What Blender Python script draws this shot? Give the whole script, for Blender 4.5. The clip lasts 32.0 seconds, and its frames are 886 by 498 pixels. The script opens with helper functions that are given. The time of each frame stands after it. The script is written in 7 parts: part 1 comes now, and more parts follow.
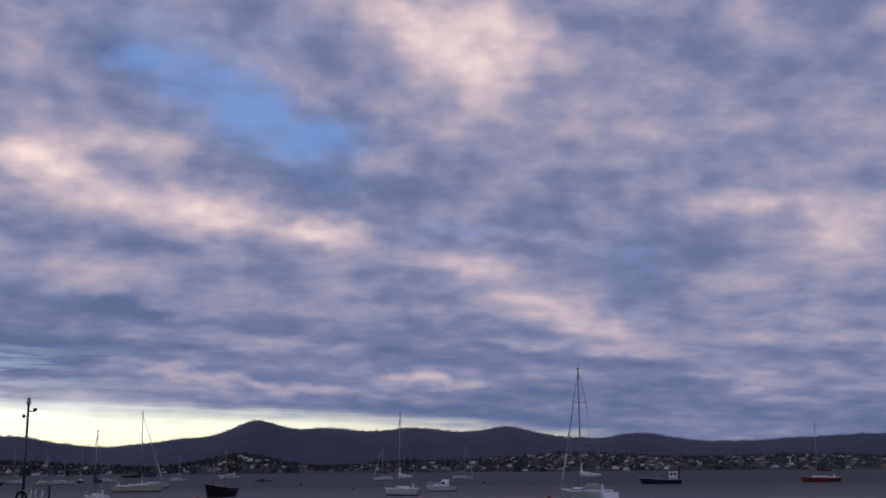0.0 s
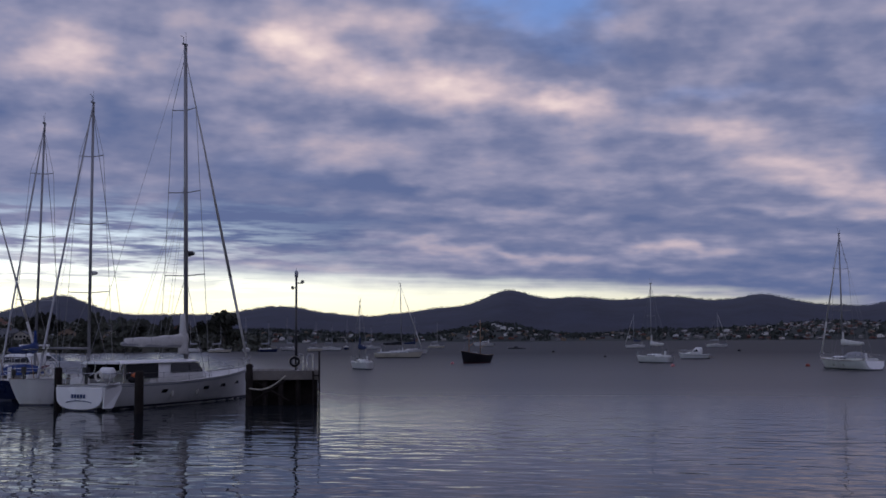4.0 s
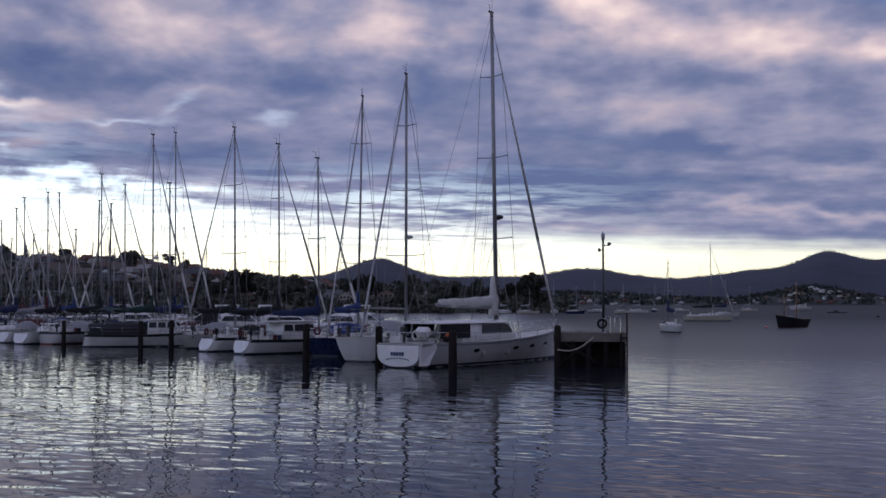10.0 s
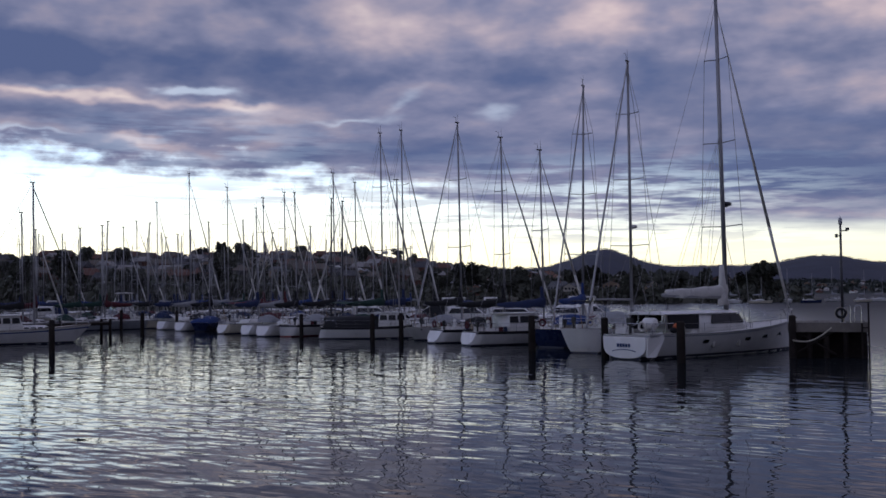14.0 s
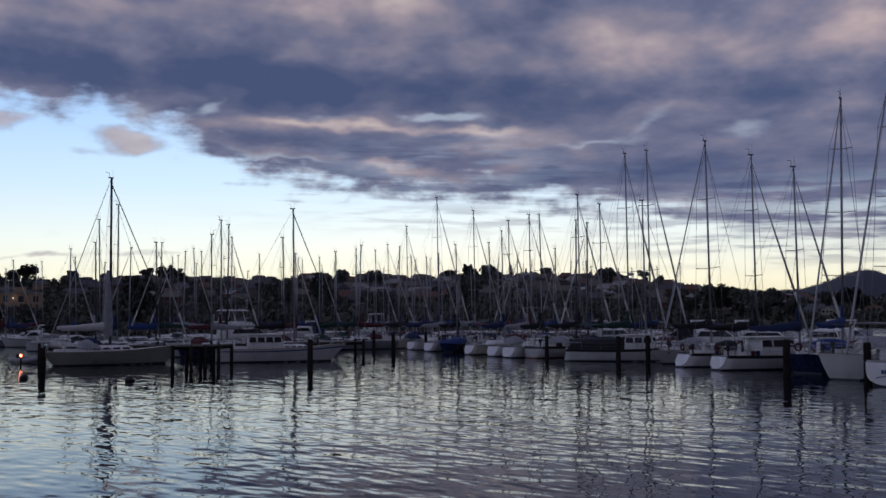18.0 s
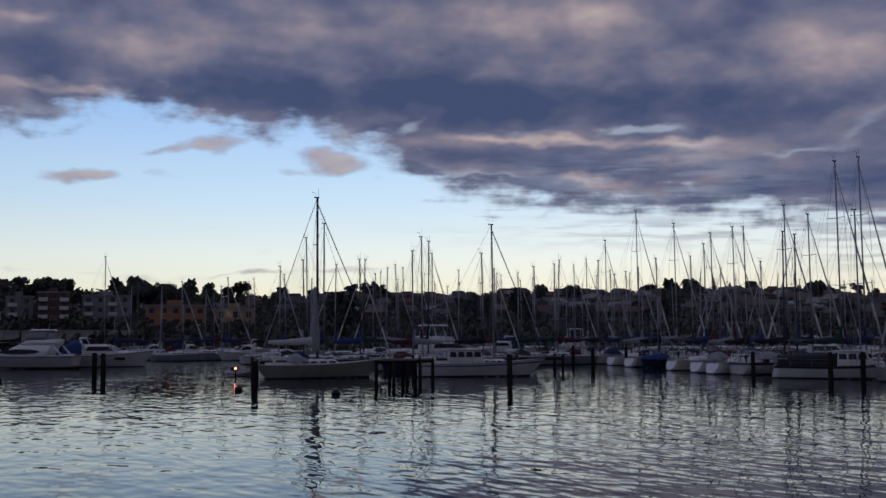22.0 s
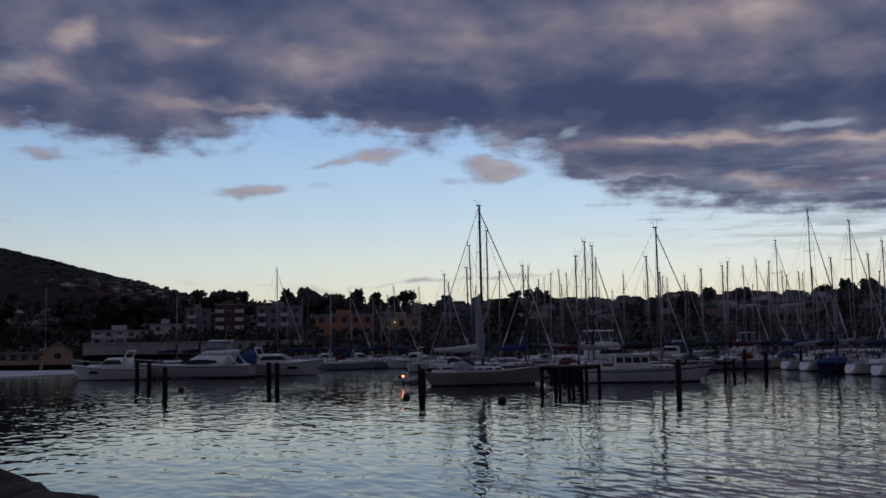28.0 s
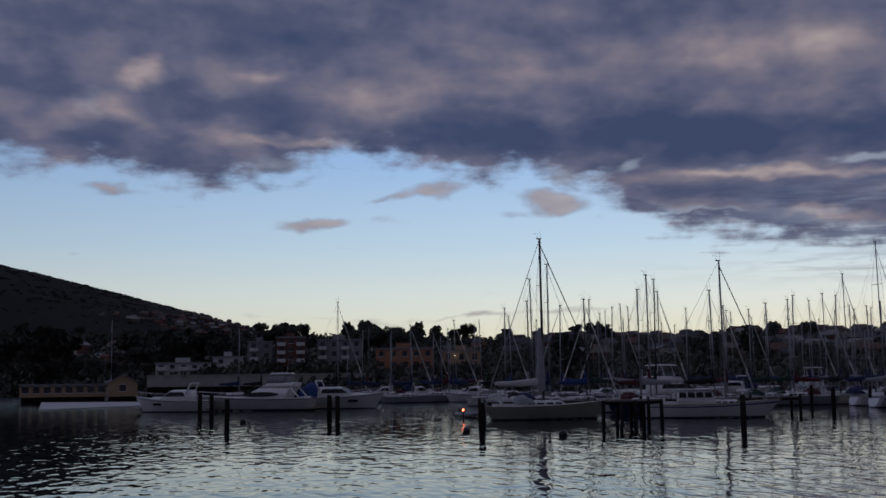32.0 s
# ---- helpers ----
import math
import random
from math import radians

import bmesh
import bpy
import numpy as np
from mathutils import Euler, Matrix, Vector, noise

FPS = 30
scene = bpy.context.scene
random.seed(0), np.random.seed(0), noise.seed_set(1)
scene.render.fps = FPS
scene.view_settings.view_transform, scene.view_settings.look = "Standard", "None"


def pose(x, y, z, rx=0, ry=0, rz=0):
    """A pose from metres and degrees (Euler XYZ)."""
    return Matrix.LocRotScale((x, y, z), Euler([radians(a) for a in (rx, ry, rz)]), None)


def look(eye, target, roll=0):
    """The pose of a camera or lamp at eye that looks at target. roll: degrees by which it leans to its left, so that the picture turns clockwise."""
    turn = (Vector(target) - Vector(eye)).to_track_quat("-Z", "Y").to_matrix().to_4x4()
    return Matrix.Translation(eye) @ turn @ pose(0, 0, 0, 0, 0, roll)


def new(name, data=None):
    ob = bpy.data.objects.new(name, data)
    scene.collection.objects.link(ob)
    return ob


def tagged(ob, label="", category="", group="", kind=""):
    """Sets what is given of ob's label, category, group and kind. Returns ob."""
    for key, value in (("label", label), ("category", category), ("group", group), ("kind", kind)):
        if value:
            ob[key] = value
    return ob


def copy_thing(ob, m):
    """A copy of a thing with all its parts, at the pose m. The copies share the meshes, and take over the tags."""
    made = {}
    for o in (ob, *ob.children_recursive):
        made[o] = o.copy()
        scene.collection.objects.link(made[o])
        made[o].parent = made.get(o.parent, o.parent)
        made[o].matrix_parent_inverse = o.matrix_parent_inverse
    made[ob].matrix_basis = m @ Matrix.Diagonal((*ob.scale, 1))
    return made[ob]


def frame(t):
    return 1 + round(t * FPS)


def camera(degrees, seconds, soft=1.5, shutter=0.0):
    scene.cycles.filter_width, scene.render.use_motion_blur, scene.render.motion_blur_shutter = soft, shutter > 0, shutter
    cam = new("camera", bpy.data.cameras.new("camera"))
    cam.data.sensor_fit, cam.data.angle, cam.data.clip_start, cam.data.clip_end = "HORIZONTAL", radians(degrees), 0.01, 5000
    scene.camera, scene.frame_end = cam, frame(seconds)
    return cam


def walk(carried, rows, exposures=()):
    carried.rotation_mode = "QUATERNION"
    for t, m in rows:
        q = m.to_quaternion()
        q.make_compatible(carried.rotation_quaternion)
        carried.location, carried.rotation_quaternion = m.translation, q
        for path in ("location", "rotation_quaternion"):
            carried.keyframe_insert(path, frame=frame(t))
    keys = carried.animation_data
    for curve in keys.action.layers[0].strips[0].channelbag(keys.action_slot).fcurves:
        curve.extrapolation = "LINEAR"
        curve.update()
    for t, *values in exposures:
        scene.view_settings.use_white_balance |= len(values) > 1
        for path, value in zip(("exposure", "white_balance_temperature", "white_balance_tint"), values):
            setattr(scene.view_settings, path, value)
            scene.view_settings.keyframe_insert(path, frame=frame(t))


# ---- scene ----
# ---- camera: a slow turn on the spot from the shore ----
EYE = (0.0, 0.0, 3.7)
cam = camera(43.5, 32.0, soft=1.6)
TURN = [  # seconds, tilt, roll, heading
    (0, 101.28, 0.47, 0.09),
    (0.5, 100.20, 0.70, 1.62),
    (1, 99.62, 0.55, 2.90),
    (1.5, 99.06, 0.41, 4.16),
    (2, 98.16, 0.23, 5.49),
    (2.5, 97.18, -0.01, 6.91),
    (3, 96.25, 0.01, 8.54),
    (3.5, 95.45, 0.24, 10.55),
    (4, 94.69, 0.37, 12.87),
    (4.5, 93.98, 0.31, 14.77),
    (6.5, 93.11, -0.44, 19.78),
    (7, 92.94, -0.20, 21.15),
    (7.5, 92.77, 0.07, 22.74),
    (8, 92.74, 0.18, 24.05),
    (8.5, 92.86, 0.01, 25.28),
    (9, 92.86, -0.02, 26.43),
    (9.5, 92.86, -0.03, 27.46),
    (10, 92.79, -0.03, 28.59),
    (10.5, 92.81, 0.09, 29.58),
    (11, 92.69, 0.36, 31.16),
    (11.5, 92.74, 0.73, 32.81),
    (12, 92.73, 0.59, 34.27),
    (12.5, 92.61, 0.59, 35.74),
    (13, 92.65, 0.46, 37.28),
    (13.5, 92.54, 0.23, 38.60),
    (14, 92.41, 0.60, 40.13),
    (14.5, 92.44, 0.27, 41.46),
    (15, 92.52, 0.30, 43.34),
    (15.5, 92.34, 0.35, 45.67),
    (17.5, 93.33, 0.28, 51.72),
    (18, 93.63, 0.26, 52.71),
    (18.5, 93.94, -0.01, 54.01),
    (19, 94.18, 0.27, 55.30),
    (19.5, 94.04, 0.43, 56.51),
    (20, 94.13, 0.51, 57.91),
    (20.5, 94.13, 0.43, 59.40),
    (21, 94.14, 0.33, 60.65),
    (21.5, 94.18, 0.15, 61.80),
    (22, 94.44, 0.19, 62.92),
    (22.5, 94.37, 0.19, 64.03),
    (23, 94.53, 0.33, 64.92),
    (23.5, 94.42, 0.35, 65.98),
    (24, 94.47, 0.04, 66.98),
    (24.5, 94.43, 0.12, 67.75),
    (25, 94.42, 0.20, 68.45),
    (25.5, 94.59, 0.30, 68.98),
    (26, 94.57, 0.34, 69.73),
    (26.5, 94.69, 0.55, 70.25),
    (28.5, 94.96, 0.94, 71.59),
    (29, 95.18, 0.87, 71.69),
    (29.5, 95.28, 0.81, 71.95),
    (30, 95.44, 0.65, 72.07),
    (30.5, 95.62, 0.68, 72.24),
    (31, 95.92, 0.84, 72.56),
    (31.5, 96.41, 0.93, 73.36),
    (32, 96.62, 0.66, 74.47),
]
walk(cam, [(t, pose(*EYE, rx, ry, rz)) for t, rx, ry, rz in TURN],
     [(0, 0.12), (4, 0.12), (8, 0.22), (11, 0.22), (13, 0.04), (15, 0.01), (18, -0.45), (21, -0.62), (24, -0.72), (26, -0.84), (29, -0.86), (32, -0.9)])

# ---- sky: broken dusk cloud over a clear western band ----
world = bpy.data.worlds.new("dusk_sky")
scene.world = world
world.use_nodes = True
WT = world.node_tree
WT.nodes.clear()


def wnode(kind, **props):
    n = WT.nodes.new(kind)
    for key, value in props.items():
        if key == "operation":
            n.operation = value
        elif key == "blend_type":
            n.blend_type = value
        elif key == "data_type":
            n.data_type = value
    return n


def wput(sock, value):
    if isinstance(value, bpy.types.NodeSocket):
        WT.links.new(value, sock)
    else:
        sock.default_value = value


def wmath(op, a, b=0.0, c=0.0):
    n = wnode("ShaderNodeMath", operation=op)
    for sock, value in zip(n.inputs, (a, b, c)):
        wput(sock, value)
    return n.outputs[0]


def wramp(fac, stops):
    n = wnode("ShaderNodeValToRGB")
    el = n.color_ramp.elements
    while len(el) < len(stops):
        el.new(0.5)
    for e, (pos, col) in zip(el, stops):
        e.position, e.color = pos, (*col, 1.0)
    wput(n.inputs[0], fac)
    return n.outputs[0]


def wmix(fac, a, b, blend="MIX"):
    n = wnode("ShaderNodeMix", data_type="RGBA", blend_type=blend)
    wput(n.inputs[0], fac)
    wput(n.inputs[6], a if isinstance(a, bpy.types.NodeSocket) else (*a, 1.0))
    wput(n.inputs[7], b if isinstance(b, bpy.types.NodeSocket) else (*b, 1.0))
    return n.outputs[2]


def wsmooth(x, lo, hi):
    n = wnode("ShaderNodeMapRange")
    n.interpolation_type = "SMOOTHSTEP"
    for sock, value in zip(n.inputs, (x, lo, hi, 0.0, 1.0)):
        wput(sock, value)
    return n.outputs[0]


def wnoise(vec, scale, detail=5.0, rough=0.55, distort=0.0):
    n = wnode("ShaderNodeTexNoise")
    wput(n.inputs["Vector"], vec)
    n.inputs["Scale"].default_value = scale
    n.inputs["Detail"].default_value = detail
    n.inputs["Roughness"].default_value = rough
    n.inputs["Distortion"].default_value = distort
    return n.outputs[0]


sky_dir = wnode("ShaderNodeTexCoord").outputs["Generated"]
split = wnode("ShaderNodeSeparateXYZ")
wput(split.inputs[0], sky_dir)
dx, dy, dz = split.outputs
AZ = wmath("MULTIPLY", wmath("ARCTAN2", wmath("MULTIPLY", dx, -1.0), dy), 57.2958)
EL = wmath("MULTIPLY", wmath("ARCSINE", dz), 57.2958)
elc = wmath("MAXIMUM", EL, 0.0)

# coordinates on the flat cloud deck, squeezed towards the horizon
deck = wmath("ADD", wmath("MAXIMUM", dz, 0.0), 0.20)
deck_x, deck_y = wmath("DIVIDE", dx, deck), wmath("DIVIDE", dy, deck)
cloud_pos = wnode("ShaderNodeCombineXYZ")
wput(cloud_pos.inputs[0], deck_x)
wput(cloud_pos.inputs[1], deck_y)
CP = cloud_pos.outputs[0]
billow = wnoise(CP, 3.0, 2.5, 0.5)
tufts = wnoise(CP, 9.0, 3.0, 0.5)


def flat_pos(kaz, kel, slant=0.0):
    """Bearing and height as plain coordinates, each with its own scale, the rows slanting by so much."""
    across, up = wmath("MULTIPLY", AZ, kaz), wmath("MULTIPLY", wmath("SUBTRACT", EL, wmath("MULTIPLY", AZ, slant)), kel)
    n = wnode("ShaderNodeCombineXYZ")
    wput(n.inputs[0], across)
    wput(n.inputs[1], up)
    return n.outputs[0]


def wvec(op, a, b, c=None):
    n = wnode("ShaderNodeVectorMath", operation=op)
    for sock, value in zip(n.inputs, (a, b, c)):
        if value is not None:
            wput(sock, value)
    return n


def drift(pos, amount):
    """An uneven shift of the clouds' outlines."""
    n = wnode("ShaderNodeTexNoise")
    wput(n.inputs["Vector"], pos)
    n.inputs["Scale"].default_value, n.inputs["Detail"].default_value = 1.0, 2.0
    return wvec("MULTIPLY", wvec("SUBTRACT", n.outputs[1], (0.5, 0.5, 0.5)).outputs[0], (*amount, 0.0)).outputs[0]


plain = wnode("ShaderNodeCombineXYZ")
wput(plain.inputs[0], AZ)
wput(plain.inputs[1], EL)
WARPED = wvec("ADD", wvec("ADD", plain.outputs[0], drift(flat_pos(0.22, 0.40), (4.0, 1.7))).outputs[0], drift(flat_pos(0.7, 1.3), (1.5, 0.75))).outputs[0]


def lobes(rows):
    """Soft patches: bearing, height, half widths, slant, strength."""
    total = 0.0
    for az, el, saz, sel, slant, amp in rows:
        here = WARPED
        if slant:
            turned = wnode("ShaderNodeVectorRotate")
            turned.rotation_type = "Z_AXIS"
            wput(turned.inputs["Vector"], WARPED)
            turned.inputs["Center"].default_value = (az, el, 0)
            turned.inputs["Angle"].default_value = radians(-slant)
            here = turned.outputs[0]
        local = wvec("MULTIPLY_ADD", here, (1 / saz, 1 / sel, 0), (-az / saz, -el / sel, 0)).outputs[0]
        away = wvec("LENGTH", local, None).outputs["Value"]
        r = wnode("ShaderNodeMapRange")
        r.interpolation_type = "SMOOTHSTEP"
        for sock, value in zip(r.inputs, (away, 1.0, 0.0, 0.0, amp)):
            wput(sock, value)
        total = wmath("ADD", total, r.outputs[0])
    return total


def lobe(az, el, saz, sel):
    a = wmath("DIVIDE", wmath("SUBTRACT", AZ, az), saz)
    e = wmath("DIVIDE", wmath("SUBTRACT", EL, el), sel)
    return wmath("EXPONENT", wmath("MULTIPLY", wmath("ADD", wmath("MULTIPLY", a, a), wmath("MULTIPLY", e, e)), -1.0))


def curve_of(x, lo, hi, vlo, vhi, points):
    """A smooth curve of x over lo..hi with values vlo..vhi, from a few turning points."""
    n = wnode("ShaderNodeFloatCurve")
    c = n.mapping.curves[0]
    pts = [((px - lo) / (hi - lo), (pv - vlo) / (vhi - vlo)) for px, pv in points]
    while len(c.points) < len(pts):
        c.points.new(0.5, 0.5)
    for p, (u, v) in zip(c.points, pts):
        p.location = (u, v)
    n.mapping.update()
    m = wnode("ShaderNodeMapRange")
    for sock, value in zip(m.inputs, (x, lo, hi, 0.0, 1.0)):
        wput(sock, value)
    wput(n.inputs["Value"], m.outputs[0])
    return wmath("MULTIPLY_ADD", n.outputs[0], vhi - vlo, vlo)


# glowing and shaded stretches of the deck, blue openings, and loose shreds under it
EAST_GLOW = [
    (-1.1, 22.1, 6.4, 3.97, 0, 0.24), (2.8, 23.4, 8.1, 3.47, 0, 0.08), (-4.6, 20.6, 4.8, 3.97, 0, 0.12), (-0.6, 18.3, 9.4, 2.97, 0, 0.08),
    (-16, 12.9, 5.1, 1.29, 0, 0.16), (-20.1, 10.7, 3.5, 3.47, 0, 0.12), (-20.5, 12.4, 3.6, 1.98, 0, 0.1), (-13.8, 14.3, 6.6, 2.48, 0, 0.05),
    (18.9, 14.3, 6.7, 2.23, 14, 0.15), (11.7, 12.7, 6.6, 2.08, 8, 0.22), (6.3, 12.1, 4.1, 1.19, 6, 0.2), (16.6, 16.2, 7.7, 2.23, 12, 0.07),
    (-1.7, 10.3, 3.5, 0.89, 0, 0.1), (-3.8, 8.9, 4.5, 1.49, 14, 0.13), (-7.6, 7.3, 5.5, 1.39, 10, 0.18),
]
EAST_STREAKS = [
    (-9.5, 5.9, 5.5, 0.59, 0, 0.12), (2.5, 10.7, 6.1, 0.89, 0, 0.08), (17.3, 9.4, 8, 1.98, 4, 0.05), (12.9, 8.2, 5, 0.89, 4, 0.07),
    (2.5, 8.1, 7, 0.59, 5, 0.06), (9.9, 4.4, 11.9, 0.55, 5, 0.15), (0.5, 4.5, 5.5, 0.59, 5, 0.11), (5.4, 5.3, 11, 0.59, 8, 0.1),
    (-15.7, 4.6, 6, 1.09, 6, 0.09), (-14.6, 8.9, 3.5, 1.19, 0, 0.08), (-18.2, 6.4, 8, 0.5, 0, 0.06), (-3.9, 6.4, 5.5, 0.5, 0, 0.09),
    (-18.8, 7.7, 6, 0.69, 0, 0.05), (8.9, 6.6, 10, 0.59, 6, 0.05),
]
EAST_SHADE = [
    (0, 5.2, 26, 4.5, 3, -0.05),
    (4.3, 14.1, 7.7, 2.48, 10, -0.1), (9.1, 15.6, 6.2, 2.97, 10, -0.04), (-10.4, 9.9, 4, 3.97, -50, -0.06), (-14.5, 2.6, 27.8, 2.48, 0, -0.1),
    (-1.9, 6.1, 10, 0.69, 5, -0.06), (11.1, 5.8, 13, 0.59, 5, -0.06), (14, 7.7, 10, 0.89, 6, -0.05), (15.5, 10.8, 7.6, 1.49, 8, -0.05),
    (-5, 13.8, 7.1, 1.49, 8, -0.04), (4.8, 3.2, 12.9, 0.69, 3, -0.06), (2.5, 7, 10, 0.69, 4, -0.05), (-11.3, 3.9, 6, 0.89, 0, -0.05),
    (-21, 8.8, 3, 2.97, 0, -0.05), (-5.8, 10.3, 3, 1.98, 0, -0.03),
]
EAST_BLUE = [
    (13.6, 19.6, 10.5, 3.72, 25, 0.6), (8.5, 18, 6.8, 2.97, 12, 0.6), (4.9, 16.8, 4.7, 1.69, 0, 0.5), (16.2, 20.3, 2.9, 1.19, 0, 0.45),
    (6.7, 15, 5.6, 1.98, 15, 0.35), (-0.5, 12.2, 5.6, 0.89, 0, 0.32), (-10.1, 10.2, 4, 3.47, -50, 0.36), (-7.4, 10.9, 2.5, 0.99, 0, 0.2),
    (-5.2, 12.2, 3, 0.99, 0, 0.14), (16.6, 14.1, 2, 0.99, 20, 0.2), (-15.7, 13.3, 2.5, 0.69, 0, 0.16), (-13, 16.3, 7.2, 1.49, 0, 0.12),
    (10.7, 22, 8.6, 2.48, 0, 0.28), (-17, 7.9, 6, 0.69, 0, 0.1), (20.5, 8.6, 8, 1.19, 4, 0.16),
]
MID_GLOW = [
    (38, 12.2, 8, 4, 0, 0.06),
    (43.5, 13.4, 11, 3.2, 0, 0.09), (55, 13.6, 9, 2.6, 0, 0.05),
    (31.5, 14, 5.1, 1.69, -4, 0.13), (19.4, 14.1, 5.6, 1.98, 15, 0.1), (17, 9.9, 4.5, 2.23, 10, 0.07), (26.8, 7.7, 6.5, 1.49, 5, 0.06),
    (23.5, 16.3, 12.4, 1.98, 12, 0.04), (32.2, 14.1, 6.6, 2.48, -8, 0.07), (48.2, 9.1, 7, 1.29, -6, 0.14), (42.5, 10.5, 7.1, 0.59, 0, 0.08),
    (19.1, 9.8, 7, 2.23, 10, 0.06), (23.7, 11.2, 6.1, 1.49, 10, 0.05), (31.1, 8.6, 6, 0.99, 4, 0.03),
]
MID_SHADE = [
    (21, 8.2, 11, 5.5, 0, -0.06),
    (30.1, 10.9, 9.1, 1.98, 8, -0.07), (21.7, 5.9, 15.9, 1.29, 4, -0.06), (20.5, 8.3, 10, 1.09, 6, -0.05), (36.9, 12.2, 12.2, 2.23, -3, -0.09),
    (43.6, 7.7, 12.5, 0.99, -4, -0.07), (22.3, 6.1, 18.9, 1.98, 4, -0.06), (28.7, 8.1, 8, 1.98, 4, -0.05), (15.2, 8.1, 7.5, 1.98, 5, -0.05),
]
WEST_GLOW = [
    (58.8, 10.1, 6.5, 0.45, 3, 0.17), (50.3, 9.8, 3.5, 0.35, 0, 0.18), (54.2, 7.7, 3.8, 0.59, 5, 0.14), (60.1, 8.4, 4.5, 0.5, 5, 0.12),
    (48.9, 8.8, 7.5, 0.89, 3, 0.08), (42.5, 13.7, 5.6, 1.59, 0, 0.08), (31.9, 13.4, 6.1, 2.48, 0, 0.08), (45.4, 7.6, 6, 0.45, 3, 0.07),
    (63.2, 7.6, 2.5, 0.45, -6, 0.16), (59.4, 7.3, 2.5, 0.45, 5, 0.1), (55.9, 7.7, 1.7, 0.5, 0, 0.18), (50.1, 7.9, 7.5, 0.59, 0, 0.12),
    (62.1, 10, 8.6, 0.64, 0, 0.12), (55, 9.9, 9.6, 0.45, 3, 0.14), (51.2, 9.7, 4.5, 0.5, 5, 0.1),
]
WEST_GLOW_HIGH = [
    (77.3, 14.2, 4.6, 2.23, 0, 0.11), (69, 14.4, 9.7, 1.78, 0, 0.06), (57.3, 16.1, 11.9, 2.23, 0, 0.09), (42, 14.4, 8.2, 1.98, 0, 0.04),
    (89.8, 15.5, 1.7, 0.99, 0, 0.26), (91.4, 13.5, 2.8, 1.19, 10, 0.2), (83.6, 15.2, 1.7, 0.59, 0, 0.14), (69.8, 15.9, 6.2, 1.29, 2, 0.14),
    (57.7, 16, 6.7, 1.49, 0, 0.13), (82.1, 12.2, 4.6, 0.45, -3, 0.2), (77.4, 14.2, 3.6, 1.09, 10, 0.08), (85.8, 12.4, 3, 0.69, 5, 0.09),
    (93.8, 12.9, 2.5, 1.49, 0, 0.1),
]
WEST_SHADE = [
    (55.3, 12, 15.2, 1.78, 2, -0.08), (35.1, 11.3, 10.1, 1.78, 0, -0.07), (39.6, 7.3, 14, 0.99, 2, -0.06), (52.3, 8.1, 10, 0.5, 4, -0.05),
    (73.2, 12, 12.2, 1.49, 2, -0.09), (60.3, 11.9, 12.2, 1.49, 3, -0.09), (48, 11.2, 12.1, 1.49, 3, -0.08), (54.4, 8.7, 15, 0.59, 4, -0.05),
    (88.6, 10.8, 7.6, 1.09, 10, -0.09), (71.2, 12.9, 15.3, 1.78, 3, -0.1), (60.7, 12, 10.1, 1.69, 4, -0.08), (81.5, 17.3, 15.6, 1.49, 0, -0.04),
    (86.4, 13.5, 6.1, 0.89, 0, -0.06),
]
WEST_GAPS = [
    (41.7, 10, 2.3, 0.59, -22, 0.5), (37.3, 9.3, 2.1, 0.69, -12, 0.58), (50, 9.4, 3, 1.49, 0, 0.4), (47.5, 6.8, 2.2, 0.3, 0, 0.55),
    (52.6, 10.5, 3, 0.35, 0, 0.7), (45.4, 8.9, 4.5, 0.3, -10, 0.32), (47.2, 6.8, 1.8, 0.3, 0, 0.6), (51.7, 7.3, 3, 0.45, 5, 0.5),
    (58.6, 10.4, 4, 0.25, 2, 0.35),
]
WEST_HOLES = [
    (65.3, 10.7, 1.4, 0.55, -20, 0.6), (68.4, 9.9, 2.5, 1.39, 0, 0.75), (54.4, 7.3, 2.5, 0.4, 0, 0.5), (44.9, 8.9, 4, 0.25, -4, 0.5),
    (52.4, 10.4, 3.5, 0.25, 3, 0.4), (61.2, 8.2, 6, 0.2, 3, 0.4), (92.2, 13.8, 1.5, 1.29, 0, 0.45), (83, 11, 2.2, 0.69, 0, 0.5),
    (79.8, 12.5, 2, 0.35, -8, 0.35), (61.7, 8.4, 4.5, 0.3, 6, 0.5), (65.6, 10.7, 1.5, 0.45, -20, 0.6), (53.7, 10.5, 1.5, 0.35, -10, 0.45),
]
PUFFS = [
    (91.4, 9.5, 3, 0.55, 4, 0.85), (81.3, 7.9, 2.8, 0.64, -6, 1), (77.2, 8, 2, 0.69, 0, 0.45), (74.7, 9.4, 3.1, 0.64, -6, 0.9),
    (77, 9.1, 1.7, 0.35, 0, 0.5), (68.9, 8.9, 4, 0.89, 8, 1.1), (70.7, 8.2, 2.5, 0.45, 0, 0.5), (92.6, 6.7, 1.3, 0.35, 0, 0.35),
    (72, 3, 20.8, 0.25, 0, 0.55), (57.6, 6.2, 3, 0.3, -4, 0.5),
]

